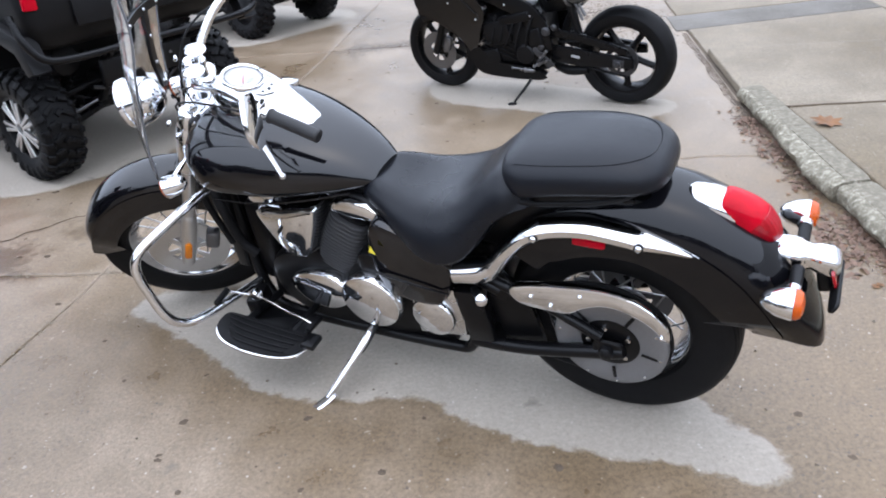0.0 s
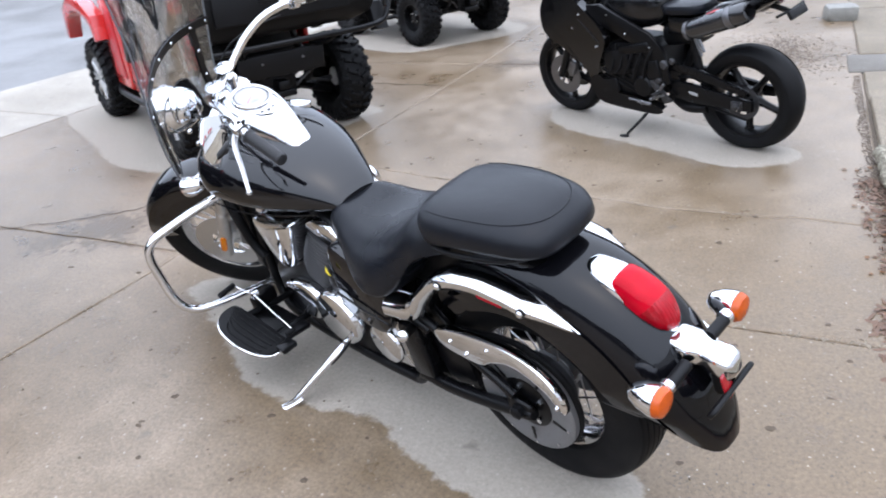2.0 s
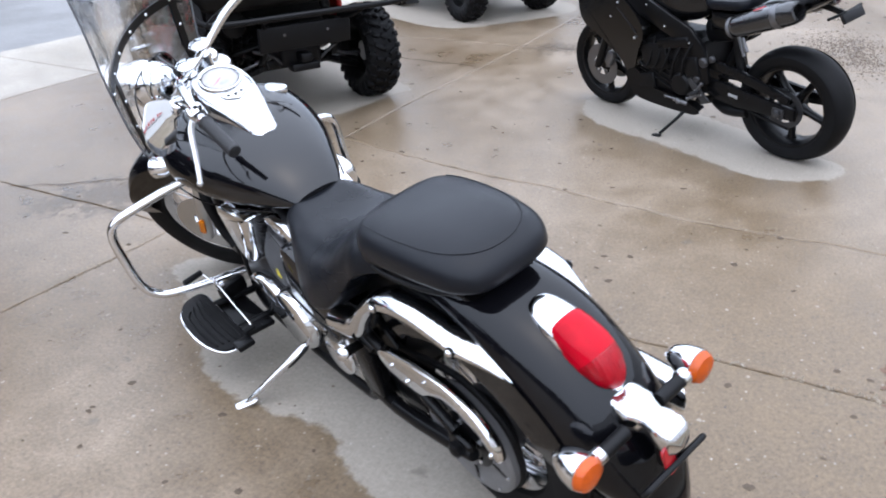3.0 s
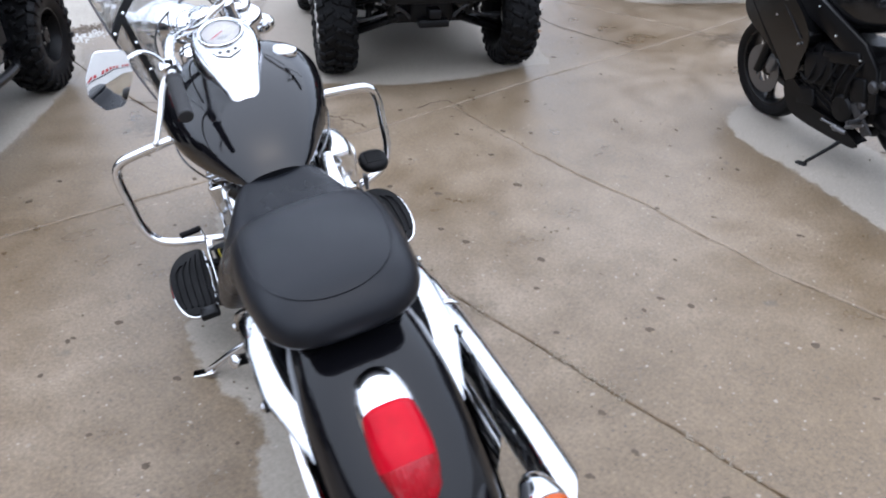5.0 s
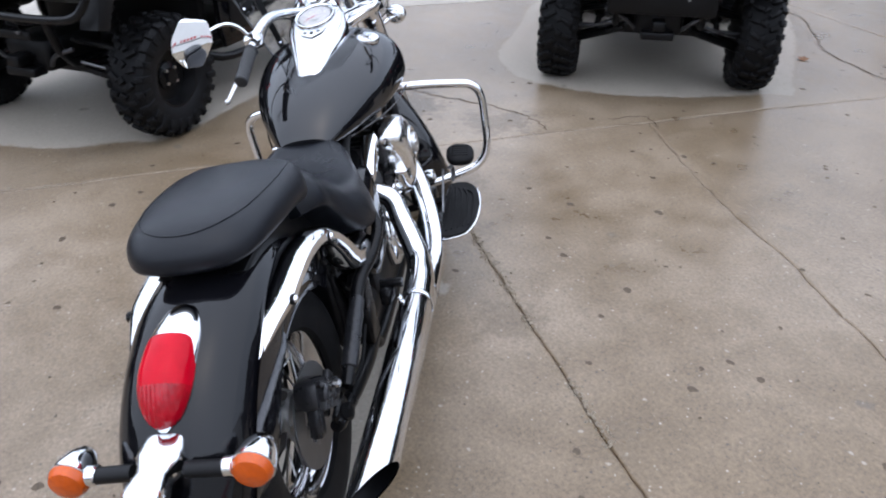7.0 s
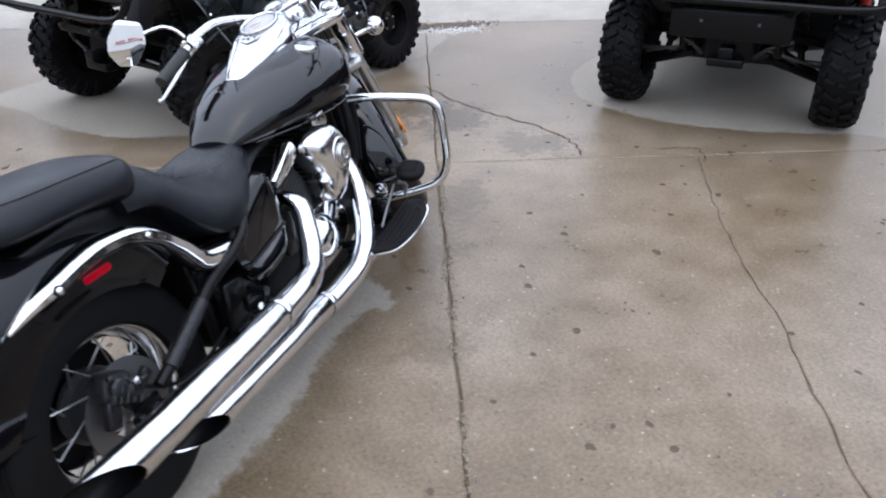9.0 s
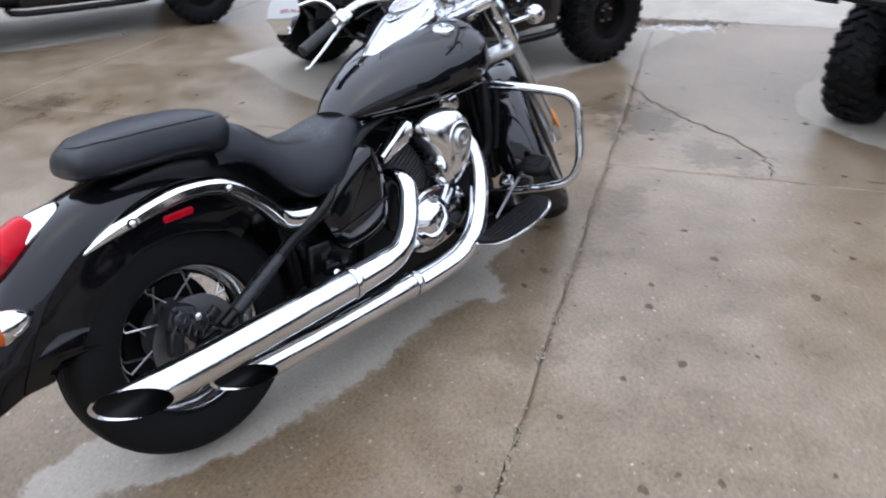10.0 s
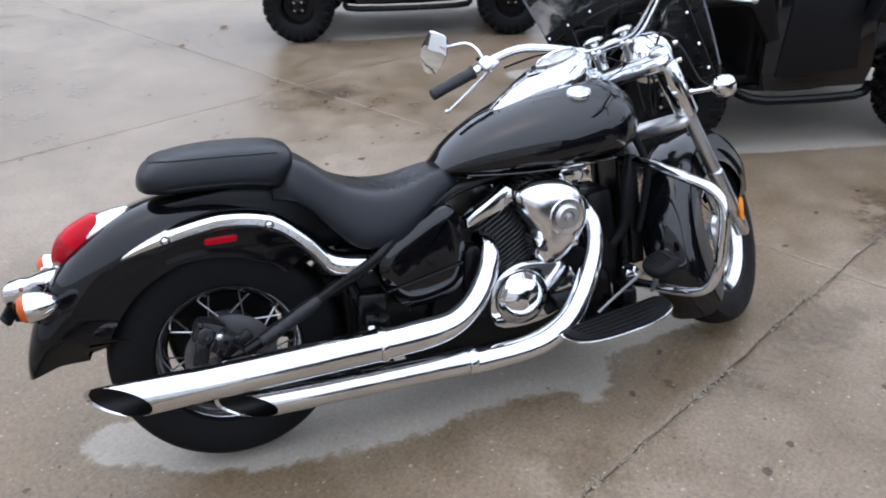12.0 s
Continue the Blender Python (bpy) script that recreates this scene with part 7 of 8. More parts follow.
# ---- side-by-side utility vehicles ----
def knobbly(r, half, rim):
    """A tall knobbly tyre with staggered V-shaped lugs; its axle lies along y."""
    bm = B()
    lathe(bm, [(rim, -half * 0.78), (rim + 0.02, -half * 0.92), (rim + (r - rim) * 0.5, -half * 0.98), (r - 0.045, -half * 0.93), (r - 0.022, -half * 0.72), (r - 0.016, 0), (r - 0.022, half * 0.72), (r - 0.045, half * 0.93),
               (rim + (r - rim) * 0.5, half * 0.98), (rim + 0.02, half * 0.92), (rim, half * 0.78)], 56, SIDE, True)
    carcass = mesh_of("tyre", bm, RUBBER)
    bm = B()
    n = 24
    for k in range(n):
        a = 2 * math.pi * k / n
        for s in (-1, 1):
            t = Matrix.Rotation(a + (math.pi / n if s > 0 else 0), 4, "Y")
            turn = 34 if k % 2 else 20
            box(bm, (0.030, half * (0.56 if k % 2 else 0.44), 0.030), t @ pose(0.006, s * half * (0.40 if k % 2 else 0.46), r - 0.013) @ pose(0, 0, 0, -s * 5, 0, s * turn), 0.005)
            box(bm, (0.034, half * 0.36, 0.028), t @ pose(-0.030, s * half * 0.80, r - 0.029) @ pose(0, 0, 0, -s * 38, 0, s * 8), 0.005)
            box(bm, (0.032, 0.016, 0.070 if k % 2 else 0.050), t @ pose(-0.03, s * half * 0.955, r - 0.070), 0.004)
        box(bm, (0.034, half * 0.34, 0.024), Matrix.Rotation(a + 0.5 * math.pi / n, 4, "Y") @ pose(0, 0, r - 0.011) @ pose(0, 0, 0, 0, 0, 34 if k % 2 else -34), 0.004)
    return carcass, mesh_of("tread", bm, RUBBER)


def utv_wheel(parent, m, tyre, rim, half, alloy):
    bm = B()
    lathe(bm, [(0.02, -half * 0.3), (0.07, -half * 0.3), (0.075, half * 0.30), (0.045, half * 0.42), (0.040, half * 0.55), (0.0, half * 0.56)], 28, SIDE)
    w = part("wheel", bm, SATIN if alloy else FRAME, parent, "knobbly off-road wheel", m)
    part("tyre", tyre[0], RUBBER, w, "deep-lugged black off-road tyre")
    tagged(part("tread", tyre[1], RUBBER, w, "chunky rubber tread lugs"), kind="stuff")
    bm = B()
    lathe(bm, [(rim + 0.004, half * 0.80), (rim - 0.010, half * 0.78), (rim - 0.018, half * 0.55), (rim - 0.03, half * 0.2), (0.02, half * 0.15), (0.02, half * 0.05), (rim - 0.03, half * 0.05), (rim - 0.022, -half * 0.6), (rim + 0.004, -half * 0.8)], 44, SIDE, True)
    rimo = part("rim", bm, FRAME if not alloy else ENGINE, w, "black steel rim" if not alloy else "machined alloy rim")
    if alloy:
        for k in range(7):
            bm = B()
            plate(bm, [(0.03, -0.016), (rim * 0.95, -0.034), (rim * 0.95, -0.010), (0.05, 0.0), (rim * 0.95, 0.010), (rim * 0.95, 0.034), (0.03, 0.016)], 0.022, SIDE @ pose(0, 0, half * 0.70), 0.005)
            part("rim_spoke", bm, SATIN, rimo, "bright machined spoke", Matrix.Rotation(2 * math.pi * k / 7, 4, "Y"))
    for k in range(4):
        bm = B()
        a = 2 * math.pi * (k + 0.5) / 4
        rod(bm, (0.05 * math.cos(a), half * 0.30, 0.05 * math.sin(a)), (0.05 * math.cos(a), half * 0.50, 0.05 * math.sin(a)), 0.009, 6)
        part("lug_nut", bm, SATIN, w)
    return w


def utv(name, m, label, wb, ty, r, half, body, trim, alloy, low=False, long_cab=True, panel=True):
    """A two-row utility vehicle. x ahead from the rear axle, y left, z up from the ground."""
    ob = thing(name, m, label, "utility vehicle", "parked off-road vehicles")
    rim = r * (0.56 if alloy else 0.50)
    tyre = knobbly(r, half, rim)
    W = ty + half
    for x in (0, wb):
        for s in (1, -1):
            utv_wheel(ob, pose(x, s * ty, r, 0, 0, 0 if s > 0 else 180), tyre, rim, half, alloy)
            for z0, z1, thick in ((r - 0.09, r + 0.035, 0.026), (r + 0.10, r + 0.18, 0.019)):
                bm = B()
                d = 1 if x == 0 else -1
                sweep(bm, [(x + d * 0.16, s * 0.20, z1), (x + d * 0.02, s * (ty - half * 0.75), z0)], thick, 10, 1)
                sweep(bm, [(x - d * 0.12, s * 0.20, z1), (x + d * 0.00, s * (ty - half * 0.75), z0)], thick, 10, 1)
                part("control_arm", bm, FRAME, ob, "black tubular control arm")
            bm = B()
            a, b = Vector((x, s * (ty - half - 0.10), r - 0.02)), Vector((x + 0.05, s * 0.30, r + 0.42))
            rod(bm, a, b, 0.020, 12)
            spring = part("shock_absorber", bm, FRAME, ob, "black shock absorber")
            bm = B()
            lathe(bm, [((0.040 if k % 2 else 0.030), 0.08 + 0.018 * k) for k in range(17)], 14, along(a, b))
            part("coil_spring", bm, FRAME, spring, "black coil spring")
            bm = B()
            rod(bm, (x, 0.15 * s, r), (x, s * (ty - half * 0.5), r), 0.018, 10)
            part("drive_shaft", bm, GUNMETAL, ob, "axle shaft")
    floor = r + 0.03
    bm = B()
    box(bm, (wb + 0.25, 0.50, 0.07), pose(wb / 2, 0, floor), 0.015)
    for s in (1, -1):
        sweep(bm, [(-0.30, s * 0.24, floor + 0.30), (-0.20, s * 0.26, floor + 0.05), (0.3, s * 0.28, floor - 0.03), (0.55, s * (W - 0.20), floor - 0.03), (wb - 0.55, s * (W - 0.20), floor - 0.03), (wb - 0.2, s * 0.28, floor), (wb + 0.4, s * 0.24, floor + 0.1)], 0.024, 10, 3)
    part("chassis", bm, FRAME, ob, "black tube chassis")
    bm = B()
    box(bm, (0.04, 0.64, 0.165) if panel else (0.025, 0.40, 0.05), pose(-0.37, 0, r + 0.255, 0, -6, 0), 0.016, 0.016)
    skid = part("rear_panel", bm, PLASTIC, ob, "black rear cover panel")
    for y in (-0.15, 0.15):
        bm = B()
        rod(bm, (-0.375, y, r + 0.275), (-0.402, y, r + 0.275), 0.009, 8)
        part("bolt", bm, DULL, skid)
    bm = B()
    box(bm, (0.42, 0.30, 0.18), pose(-0.05, 0, r + 0.11), 0.04)
    box(bm, (0.12, 0.08, 0.06), pose(-0.30, 0, r + 0.10), 0.01)
    box(bm, (0.10, 0.20, 0.05), pose(-0.28, 0, r + 0.035), 0.012)
    part("gear_case", bm, ENGINE, ob, "black transaxle case")
    for s in (1, -1):
        bm = B()
        rod(bm, (-0.20, s * 0.20, r + 0.10), (-0.06, s * (ty - half * 0.9), r - 0.01), 0.009, 8)
        part("toe_link", bm, DULL, ob, "bare metal toe link")
        bm = B()
        sweep(bm, [(-0.24, s * 0.14, r + 0.06), (-0.27, s * 0.22, r + 0.13), (-0.25, s * 0.33, r + 0.17)], 0.012, 8, 4)
        part("anti_roll_link", bm, GUNMETAL, ob, "dark anti-roll link")
    bm = B()
    lathe(bm, [(0.05, 0), (0.085, 0.015), (0.09, 0.05), (0.09, 0.35), (0.08, 0.38), (0.03, 0.39)], 24, pose(-0.18, 0.40, r + 0.34, 90, 0, 90))
    lathe(bm, [(0.024, 0), (0.026, 0.05), (0.02, 0.055)], 14, along((-0.20, 0.30, r + 0.36), (-0.30, 0.32, r + 0.34)))
    part("muffler", bm, ENGINE, ob, "blackened steel muffler")
    # bed
    zb = r + 0.46
    bm = B()
    bedw = W + 0.02
    rings = []
    for z, w, x0, x1 in ((zb, bedw - 0.16, -0.42, 0.52), (zb + 0.05, bedw - 0.06, -0.50, 0.55), (zb + 0.16, bedw - 0.02, -0.54, 0.56), (zb + 0.34, bedw - 0.01, -0.55, 0.57), (zb + 0.40, bedw - 0.03, -0.54, 0.56), (zb + 0.405, bedw - 0.07, -0.50, 0.52), (zb + 0.14, bedw - 0.08, -0.48, 0.50)):
        c = 0.07
        rings.append([Vector((x0 + (x1 - x0) / 2 + px * 1.0, py, z)) for px, py in rounded(x1 - x0, 2 * w, c, 4)])
    bed = part("cargo_bed", skin(bm, rings), body, ob, "moulded cargo bed", smooth=45)
    bm = B()
    box(bm, (0.02, bedw * 1.25, 0.24), pose(-0.555, 0, zb + 0.23), 0.008, 0.008)
    gate = part("tailgate", bm, PLASTIC, bed, "black tailgate panel")
    bm = B()
    box(bm, (0.012, 0.34, 0.07), pose(-0.566, 0, zb + 0.25), 0.006)
    part("gate_recess", bm, body, gate)
    for s in (1, -1):
        bm = B()
        box(bm, (0.03, 0.075, 0.22), pose(-0.545, s * (bedw - 0.075), zb + 0.34, 4, 0, 0), 0.010)
        part("tail_light", bm, RED_LENS, ob, "upright red tail light")
        bm = B()
        arcp = [(-0.46, zb - 0.10), (-0.40, zb + 0.02), (-0.18, zb + 0.10), (0.10, zb + 0.10), (0.34, zb + 0.02), (0.46, zb - 0.16), (0.52, zb - 0.14), (0.44, zb + 0.10), (0.20, zb + 0.20), (-0.22, zb + 0.20), (-0.48, zb + 0.10), (-0.54, zb - 0.08)]
        plate(bm, arcp, 0.11, pose(0, s * (W - 0.01) + 0.055, 0, 90), 0.014)
        part("fender_flare", bm, PLASTIC if trim is not RED_PAINT else body, ob, "dark moulded fender flare")
        bm = B()
        plate(bm, [(wb + a * 1.02, z) for a, z in arcp], 0.12, pose(0, s * (W - 0.02) + 0.06, 0, 90), 0.014)
        part("fender_flare", bm, trim if trim is RED_PAINT else PLASTIC, ob, "front fender flare")
        bm = B()
        plate(bm, [(-0.28, zb + 0.31), (-0.32, zb + 0.355), (0.10, zb + 0.375), (0.44, zb + 0.345), (0.41, zb + 0.305), (0.05, zb + 0.325)], 0.012, pose(0, s * bedw + 0.006, 0, 90), 0.004)
        accent = part("side_accent", bm, RED_TRIM, bed, "red side accent panel")
        bm = B()
        box(bm, (0.20, 0.004, 0.035), pose(0.12, s * (bedw + 0.009), zb + 0.349), 0.001)
        part("lettering_bar", bm, WHITE_INK, accent, "pale lettering bar")
        # doors
        zd0, zd1 = floor - 0.02, zb + 0.34
        x0, x1 = 0.50, wb - 0.42
        parts = [(x0, (x0 + x1) / 2 - 0.01), ((x0 + x1) / 2 + 0.01, x1)] if long_cab else [(x0, x1)]
        for a, b in parts:
            bm = B()
            plate(bm, [(a + 0.03, zd0), (b - 0.03, zd0), (b, zd0 + 0.10), (b - 0.02, zd1 - 0.06), (b - 0.10, zd1), (a + 0.08, zd1), (a, zd1 - 0.08), (a, zd0 + 0.12)], 0.05, pose(0, s * (W - 0.09) + 0.025, 0, 90), 0.018)
            door = part("door", bm, trim if trim is RED_PAINT else PAINT, ob, "lower half door")
            bm = B()
            plate(bm, [(a + 0.08, zd0 + 0.08), (b - 0.10, zd0 + 0.10), (b - 0.16, zd1 - 0.16), (a + 0.12, zd1 - 0.20)], 0.012, pose(0, s * (W - 0.06) + 0.006, 0, 90), 0.005)
            part("door_insert", bm, RED_TRIM if trim is RED_PAINT else PLASTIC, door, "moulded door insert")
        bm = B()
        sweep(bm, [(0.42, s * (W - 0.14), floor - 0.04), (0.55, s * (W - 0.06), floor - 0.07), (wb - 0.50, s * (W - 0.06), floor - 0.07), (wb - 0.38, s * (W - 0.14), floor - 0.04)], 0.026, 10, 3)
        part("sill_bar", bm, FRAME, ob, "black sill guard bar")
        # cage
        bm = B()
        sweep(bm, [(0.50, s * (W - 0.12), zb), (0.52, s * (W - 0.14), 1.55), (0.60, s * (W - 0.20), 1.78), (wb - 0.75, s * (W - 0.20), 1.80), (wb - 0.45, s * (W - 0.14), 1.45), (wb - 0.18, s * (W - 0.12), zb + 0.30)], 0.024, 10, 5)
        if long_cab:
            sweep(bm, [((x0 + x1) / 2, s * (W - 0.12), zd0), ((x0 + x1) / 2 - 0.02, s * (W - 0.16), 1.3), ((x0 + x1) / 2 - 0.05, s * (W - 0.20), 1.79)], 0.022, 10, 3)
        part("roll_cage", bm, FRAME, ob, "black roll cage tube")
        # bumper
    bm = B()
    sweep(bm, [(-0.50, W + 0.05, zb + 0.22), (-0.55, W + 0.05, zb + 0.10), (-0.58, W - 0.02, zb - 0.01), (-0.60, W - 0.18, zb - 0.035), (-0.61, 0.25, zb - 0.035), (-0.61, -0.25, zb - 0.035), (-0.60, -W + 0.18, zb - 0.035), (-0.58, -W + 0.02, zb - 0.01), (-0.55, -W - 0.05, zb + 0.10), (-0.50, -W - 0.05, zb + 0.22)], 0.020, 10, 4)
    for s in (1, -1):
        sweep(bm, [(-0.60, s * 0.34, zb - 0.035), (-0.48, s * 0.30, zb - 0.10), (-0.34, s * 0.26, zb - 0.12)], 0.017, 10, 3)
    part("rear_bumper", bm, FRAME, ob, "black tubular rear bumper")
    # cab tub, seats, bonnet
    bm = B()
    box(bm, (wb - 0.75, 2 * W - 0.36, 0.05), pose(wb / 2, 0, floor + 0.02), 0.01)
    box(bm, (0.06, 2 * W - 0.36, 0.55), pose(0.50, 0, floor + 0.30), 0.02)
    part("cab_floor", bm, PLASTIC, ob, "black cab floor")
    for k, x in enumerate((0.72, 1.30) if long_cab else (0.8,)):
        for s in (1, -1):
            bm = B()
            box(bm, (0.46, 0.46, 0.16), pose(x + 0.12, s * 0.30, floor + 0.32), 0.05, 0.07)
            box(bm, (0.14, 0.46, 0.52), pose(x - 0.08, s * 0.30, floor + 0.62, 0, -12, 0), 0.05, 0.05)
            part("seat", bm, VINYL, ob, "black vehicle seat")
    bm = B()
    rings = []
    for x, w, z0, z1 in ((wb - 0.40, W - 0.14, floor + 0.1, zb + 0.42), (wb - 0.10, W - 0.14, floor + 0.25, zb + 0.40), (wb + 0.25, W - 0.22, floor + 0.22, zb + 0.32), (wb + 0.48, W - 0.34, floor + 0.15, zb + 0.16), (wb + 0.56, W - 0.42, floor + 0.18, zb + 0.04)):
        rings.append([Vector((x, py, (z0 + z1) / 2 + pz)) for py, pz in rounded(2 * w, z1 - z0, 0.09, 4)])
    part("bonnet", skin(bm, rings), trim if trim is RED_PAINT else body, ob, "moulded bonnet", smooth=45)
    bm = B()
    sweep(bm, [(wb + 0.45, W - 0.30, floor + 0.1), (wb + 0.66, W - 0.36, floor + 0.16), (wb + 0.70, 0, floor + 0.18), (wb + 0.66, -W + 0.36, floor + 0.16), (wb + 0.45, -W + 0.30, floor + 0.1)], 0.022, 10, 4)
    part("front_bumper", bm, FRAME, ob, "black front bumper bar")
    bm = B()
    box(bm, (wb - 1.0, 2 * W - 0.36, 0.03), pose(wb / 2 - 0.02, 0, 1.82), 0.012, 0.08)
    part("roof", bm, PLASTIC, ob, "black roof panel")
    return ob


utv("utility_vehicle", pose(-2.83, 1.29, GZ, 0, 0, 134.5), "charcoal and black side-by-side vehicle with red accents", 1.56, 0.662, 0.328, 0.113, CHARCOAL, PLASTIC, False, long_cab=False, panel=False)
utv("utility_vehicle", pose(-1.995, 4.790, GZ, 0, 0, 142), "red and black side-by-side vehicle, tail to the cruiser", 1.80, 0.61, 0.335, 0.125, PLASTIC, RED_PAINT, True)
utv("utility_vehicle", pose(-1.50, 8.47, GZ, 0, 0, 143), "small black off-road vehicle far across the lot", 1.40, 0.50, 0.300, 0.12, PLASTIC, PLASTIC, False, long_cab=False)
utv("utility_vehicle", pose(-3.62, -2.53, GZ, 0, 0, 129.5), "dark green-black side-by-side vehicle at the lot edge", 1.95, 0.60, 0.320, 0.125, CHARCOAL, PLASTIC, False)

# ---- leaves and grit along the kerb ----
def leaf_mesh(k):
    bm = B()
    pts = [(0.0, -0.055), (0.018, -0.03), (0.048, -0.034), (0.032, -0.006), (0.062, 0.014), (0.026, 0.022), (0.03, 0.05), (0.006, 0.036), (0.0, 0.07), (-0.008, 0.036), (-0.032, 0.046), (-0.026, 0.02), (-0.058, 0.016), (-0.032, -0.008), (-0.046, -0.034), (-0.016, -0.028)]
    c = bm.verts.new((0, 0, 0.004))
    ring = [bm.verts.new((x, y, 0.004 + 0.028 * abs(noise.noise((x * 30, y * 30, k))) + 0.55 * (x * x + y * y) ** 0.5 * abs(noise.noise((k, x * 12, 1))))) for x, y in pts]
    for i in range(len(ring)):
        bm.faces.new((c, ring[i], ring[(i + 1) % len(ring)]))
    return mesh_of("leaf", bm, LEAF, 80)


LEAVES = [leaf_mesh(k) for k in range(4)]
rnd = random.Random(7)
big = new("leaf", LEAVES[0])
big.matrix_basis = pose(2.121, 3.652, GZ + 0.078, 4, -6, 40) @ Matrix.Scale(1.45, 4)
tagged(big, "curled brown maple leaf on the footway", "leaf", "fallen leaves")
for k in range(90):
    y = 0.6 + 3.7 * rnd.random()
    ob = new("leaf", LEAVES[k % 4])
    ob.matrix_basis = pose(line_kerb(y) - 0.05 - 0.15 * rnd.random() ** 1.6, y, GZ + 0.003, rnd.uniform(-12, 12), rnd.uniform(-12, 12), rnd.uniform(0, 360)) @ Matrix.Scale(rnd.uniform(0.10, 0.30), 4)
    tagged(ob, "small wet brown leaf in the gutter", "leaf", "fallen leaves")
for x, y, s in ((-1.877, 6.087, 0.8), (-3.1, -3.3, 0.9), (-2.4, -3.0, 0.7)):
    ob = new("leaf", LEAVES[1])
    ob.matrix_basis = pose(x, y, GZ + 0.003, 3, 5, 70 * s) @ Matrix.Scale(s, 4)
    tagged(ob, "reddish leaf lying on the wet concrete", "leaf", "fallen leaves")


def grit(name, label, spots, size, seed, mat=None):
    """Loose crumbs of stone and soil, one sheet of small lumps."""
    r = random.Random(seed)
    verts, faces = [], []
    for x, y in spots:
        s = size * (0.3 + r.random() ** 2)
        b, a = len(verts), r.uniform(0, 6.3)
        for j in range(5):
            w = a + 2 * math.pi * j / 5
            verts.append((x + s * math.cos(w) * r.uniform(0.7, 1.2), y + s * math.sin(w) * r.uniform(0.7, 1.2), GZ + 0.001))
        verts.append((x, y, GZ + 0.002 + s * r.uniform(0.5, 1.0)))
        faces += [(b + j, b + (j + 1) % 5, b + 5) for j in range(5)]
    me = bpy.data.meshes.new(name)
    me.from_pydata(verts, [], faces)
    me.materials.append(mat or GRIT)
    tagged(new(name, me), label, "grit", kind="stuff")


def litter(name, label, count, seed):
    """Shredded wet leaves and bark in drifts along the kerb foot."""
    r = random.Random(seed)
    verts, faces = [], []
    while len(faces) < 2 * count:
        y = r.uniform(0.2, 4.3)
        if noise.noise((y * 2.2, 4.0, 0)) < r.uniform(-0.15, 0.35):
            continue
        x = line_kerb(y) - 0.03 - 0.17 * r.random() ** 1.7 * (1.25 if y < 3.0 else 0.8)
        h, w, a = r.uniform(0.008, 0.028), r.uniform(0.003, 0.008), r.uniform(0, 6.3)
        c, s, b = math.cos(a), math.sin(a), len(verts)
        lift = (r.uniform(0.001, 0.006), r.uniform(0.004, 0.014), r.uniform(0.001, 0.007))
        for u, z in zip((-h, 0, h), lift):
            for v in (-w, w):
                verts.append((x + c * u - s * v, y + s * u + c * v, GZ + z + 0.25 * v))
        faces += [(b, b + 2, b + 3, b + 1), (b + 2, b + 4, b + 5, b + 3)]
    me = bpy.data.meshes.new(name)
    me.from_pydata(verts, [], faces)
    me.materials.append(LITTER)
    tagged(new(name, me), label, "leaf litter", kind="stuff")


litter("leaf_litter", "reddish brown shredded leaves drifted along the kerb", 900, 21)
r2 = random.Random(3)
grit("gutter_grit", "brown soil and crumbs along the kerb foot", [(line_kerb(y) - 0.02 - (0.17 if y < 4.3 else 0.07) * r2.random() ** 1.5 * (0.55 + 0.9 * abs(noise.noise((y * 2.1, 3.0, 0)))), y) for y in (r2.uniform(-1.5, 6.3) for _ in range(6500))], 0.0055, 5)
grit("lot_grit", "loose stone crumbs and soil in a broken joint", [(r2.gauss(-0.35, 0.35), r2.gauss(6.98, 0.07)) for _ in range(700)] + [(r2.gauss(-2.12, 0.16), r2.gauss(-0.72, 0.12)) for _ in range(420)]
     + [(r2.gauss(1.95, 0.28), r2.gauss(7.35, 0.35)) for _ in range(700)], 0.0055, 6)
grit("white_crumbs", "scattered pale stone crumbs on the lot", [(r2.uniform(-2, 1.6), r2.uniform(0.3, 4.5)) for _ in range(220)], 0.004, 9)

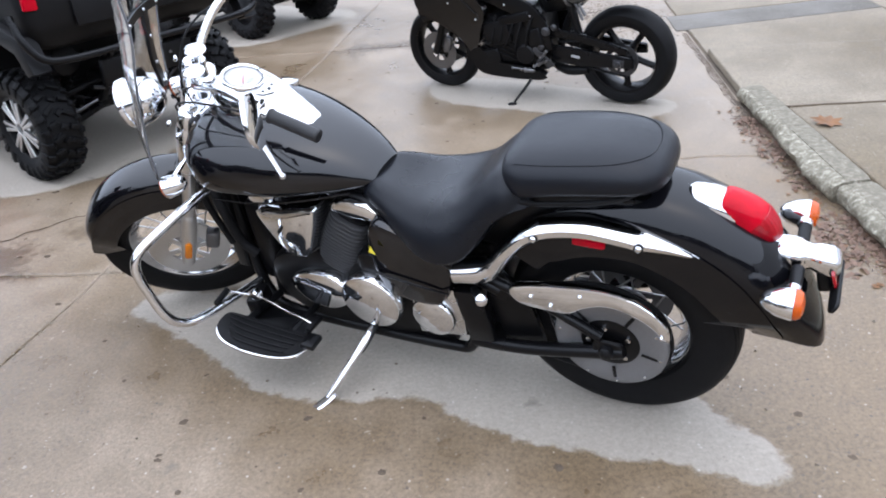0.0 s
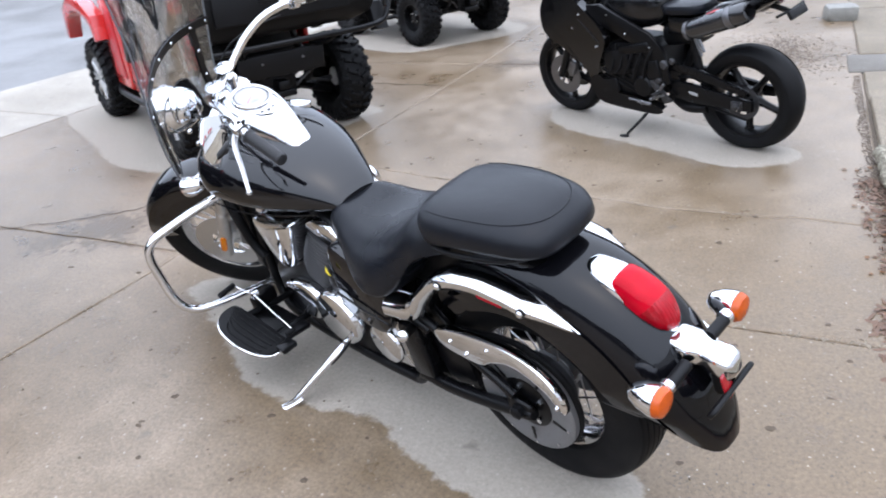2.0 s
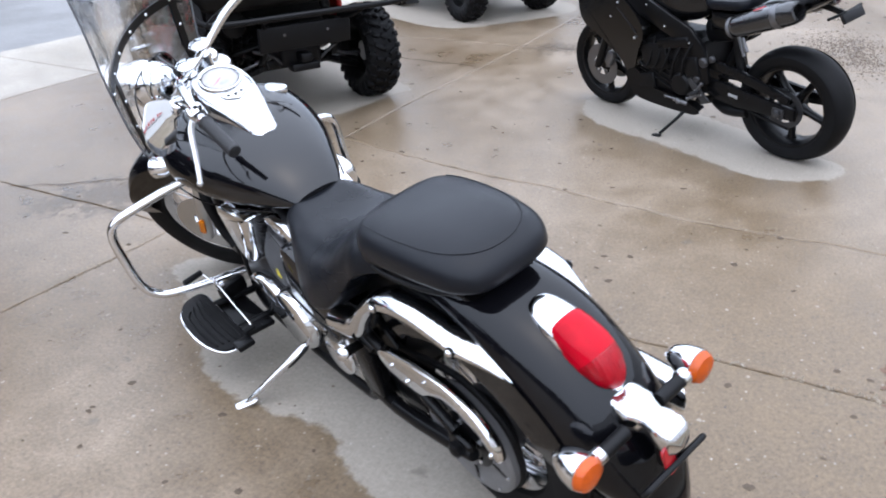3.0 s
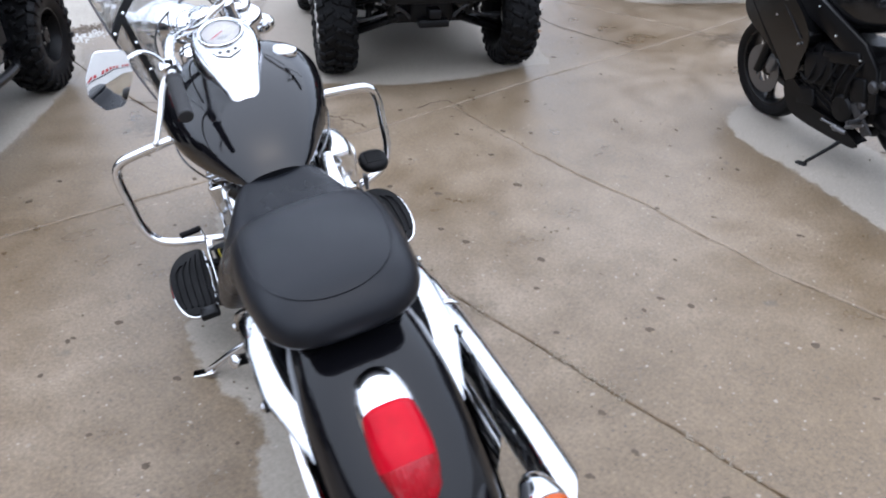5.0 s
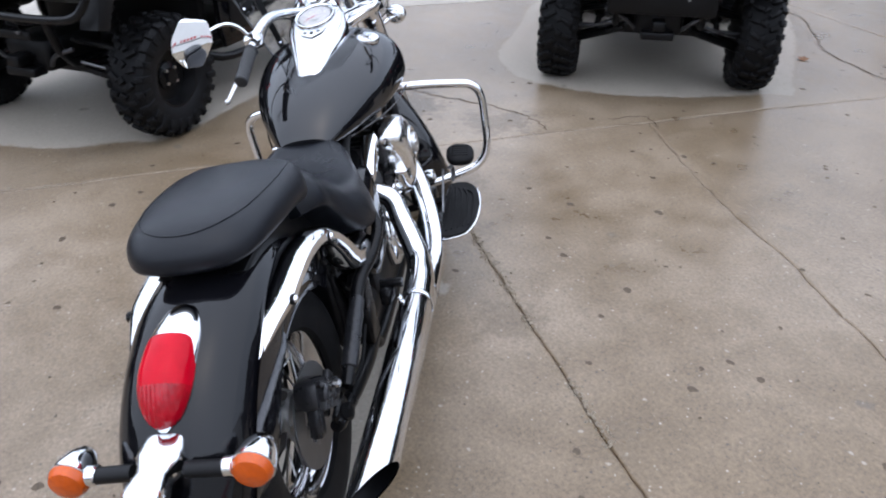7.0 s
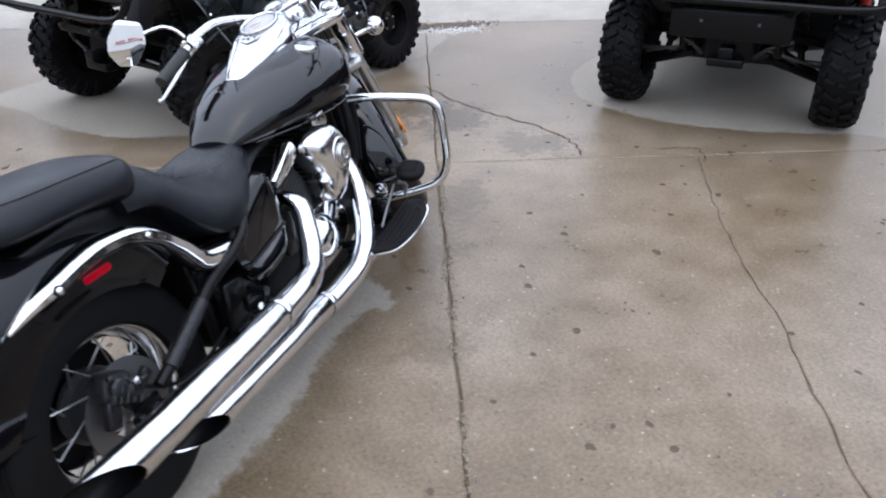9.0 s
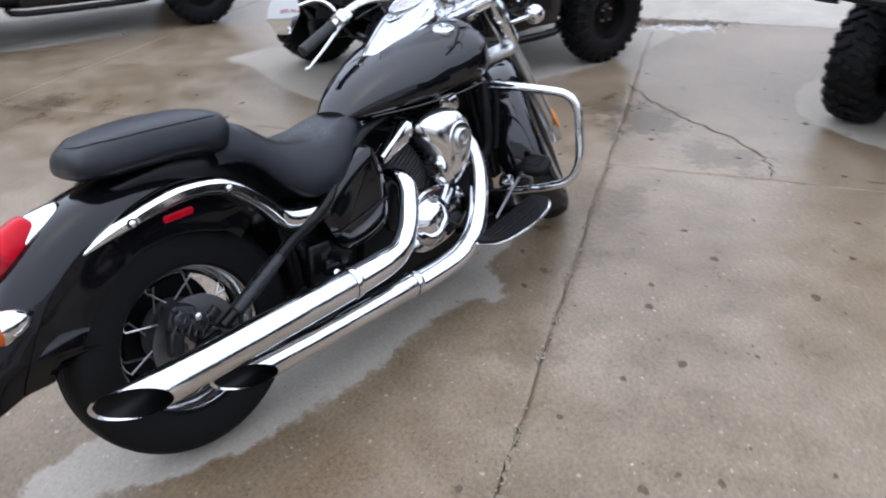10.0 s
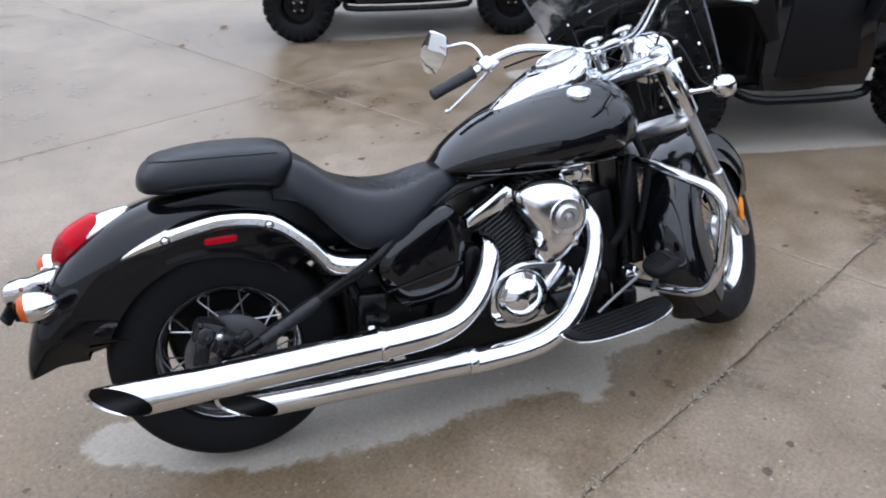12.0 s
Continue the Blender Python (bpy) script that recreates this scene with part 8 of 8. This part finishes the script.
grit("pale_spill", "white crumbled stone spilt at the lot edge", [(r2.gauss(-4.42, 0.07) - 0.2 * (k % 3 - 1) * 0.2, r2.gauss(3.58, 0.14)) for k in range(480)], 0.010, 31, WHITE_STONE)
grit("edge_dirt", "brown soil washed to the lot edge", [(r2.gauss(-4.58, 0.06), r2.gauss(3.45, 0.25)) for _ in range(1500)], 0.012, 33)
edge = []
for _ in range(1500):
    x = r2.uniform(-2.0, 1.6)
    if noise.noise((x * 3.1, 2.0, 0)) + 0.5 * noise.noise((x * 11, 5.0, 0)) > -0.05:
        edge.append((x, joint_a(x) + 0.004 + r2.gauss(0, 0.014)))
for _ in range(800):
    y = r2.uniform(-1.0, 6.0)
    if noise.noise((y * 2.3, 9.0, 0)) > 0:
        edge.append((line_b(y) + 0.004 + r2.gauss(0, 0.012), y))
grit("joint_chips", "pale crumbled chips along the slab joints", edge, 0.0062, 12, CHIPS)
grit("gravel_bits", "small dark pebbles scattered on the lot", [(r2.uniform(-2.2, 1.5), r2.uniform(0.2, 6.5)) for _ in range(260)], 0.006, 14, DIRT)


grit("foot_dirt", "brown crumbs and shredded leaves washed off the footway", [(1.85 + r2.gauss(0, 0.19) - 0.10 * (y - 7.2), y) for y in (r2.gauss(7.22, 0.42) for _ in range(2200))], 0.0085, 41)

# old chewing gum and oil spots trodden into the concrete
def gum(r):
    bm = B()
    n = 14
    ph = r.uniform(0, 50)
    sx, sy = r.uniform(0.014, 0.034), r.uniform(0.010, 0.020)
    ring = [bm.verts.new((sx * math.cos(q) * (1 + 0.5 * noise.noise((math.cos(q) * 1.3, math.sin(q) * 1.3, ph))), sy * math.sin(q) * (1 + 0.6 * noise.noise((math.cos(q) * 2, math.sin(q) * 2, ph + 9))), 0)) for q in (2 * math.pi * j / n for j in range(n))]
    top = bm.verts.new((0, 0, 0.0022))
    for j in range(n):
        bm.faces.new((top, ring[j], ring[(j + 1) % n]))
    return mesh_of("gum_spot", bm, GUM, 80)


r3 = random.Random(21)
GUMS = [gum(r3) for _ in range(12)]
spots = [(r3.uniform(-2.4, 1.5), r3.uniform(0.0, 6.6)) for _ in range(230)]
for k, (x, y) in enumerate(spots):
    if dry_distance(np.array([(x, y)]))[0] > -0.02 or x > line_kerb(y) - 0.1:
        continue
    ob = new("gum_spot", GUMS[k % 12])
    ob.parent = pavement
    ob.matrix_basis = pose(x, y, GZ + 0.003 + 0.003 * noise.noise((x * 0.9, y * 0.9, 0)) - 0.0024, 0, 0, r3.uniform(-35, 35)) @ Matrix.Scale(r3.uniform(0.22, 0.95), 4)
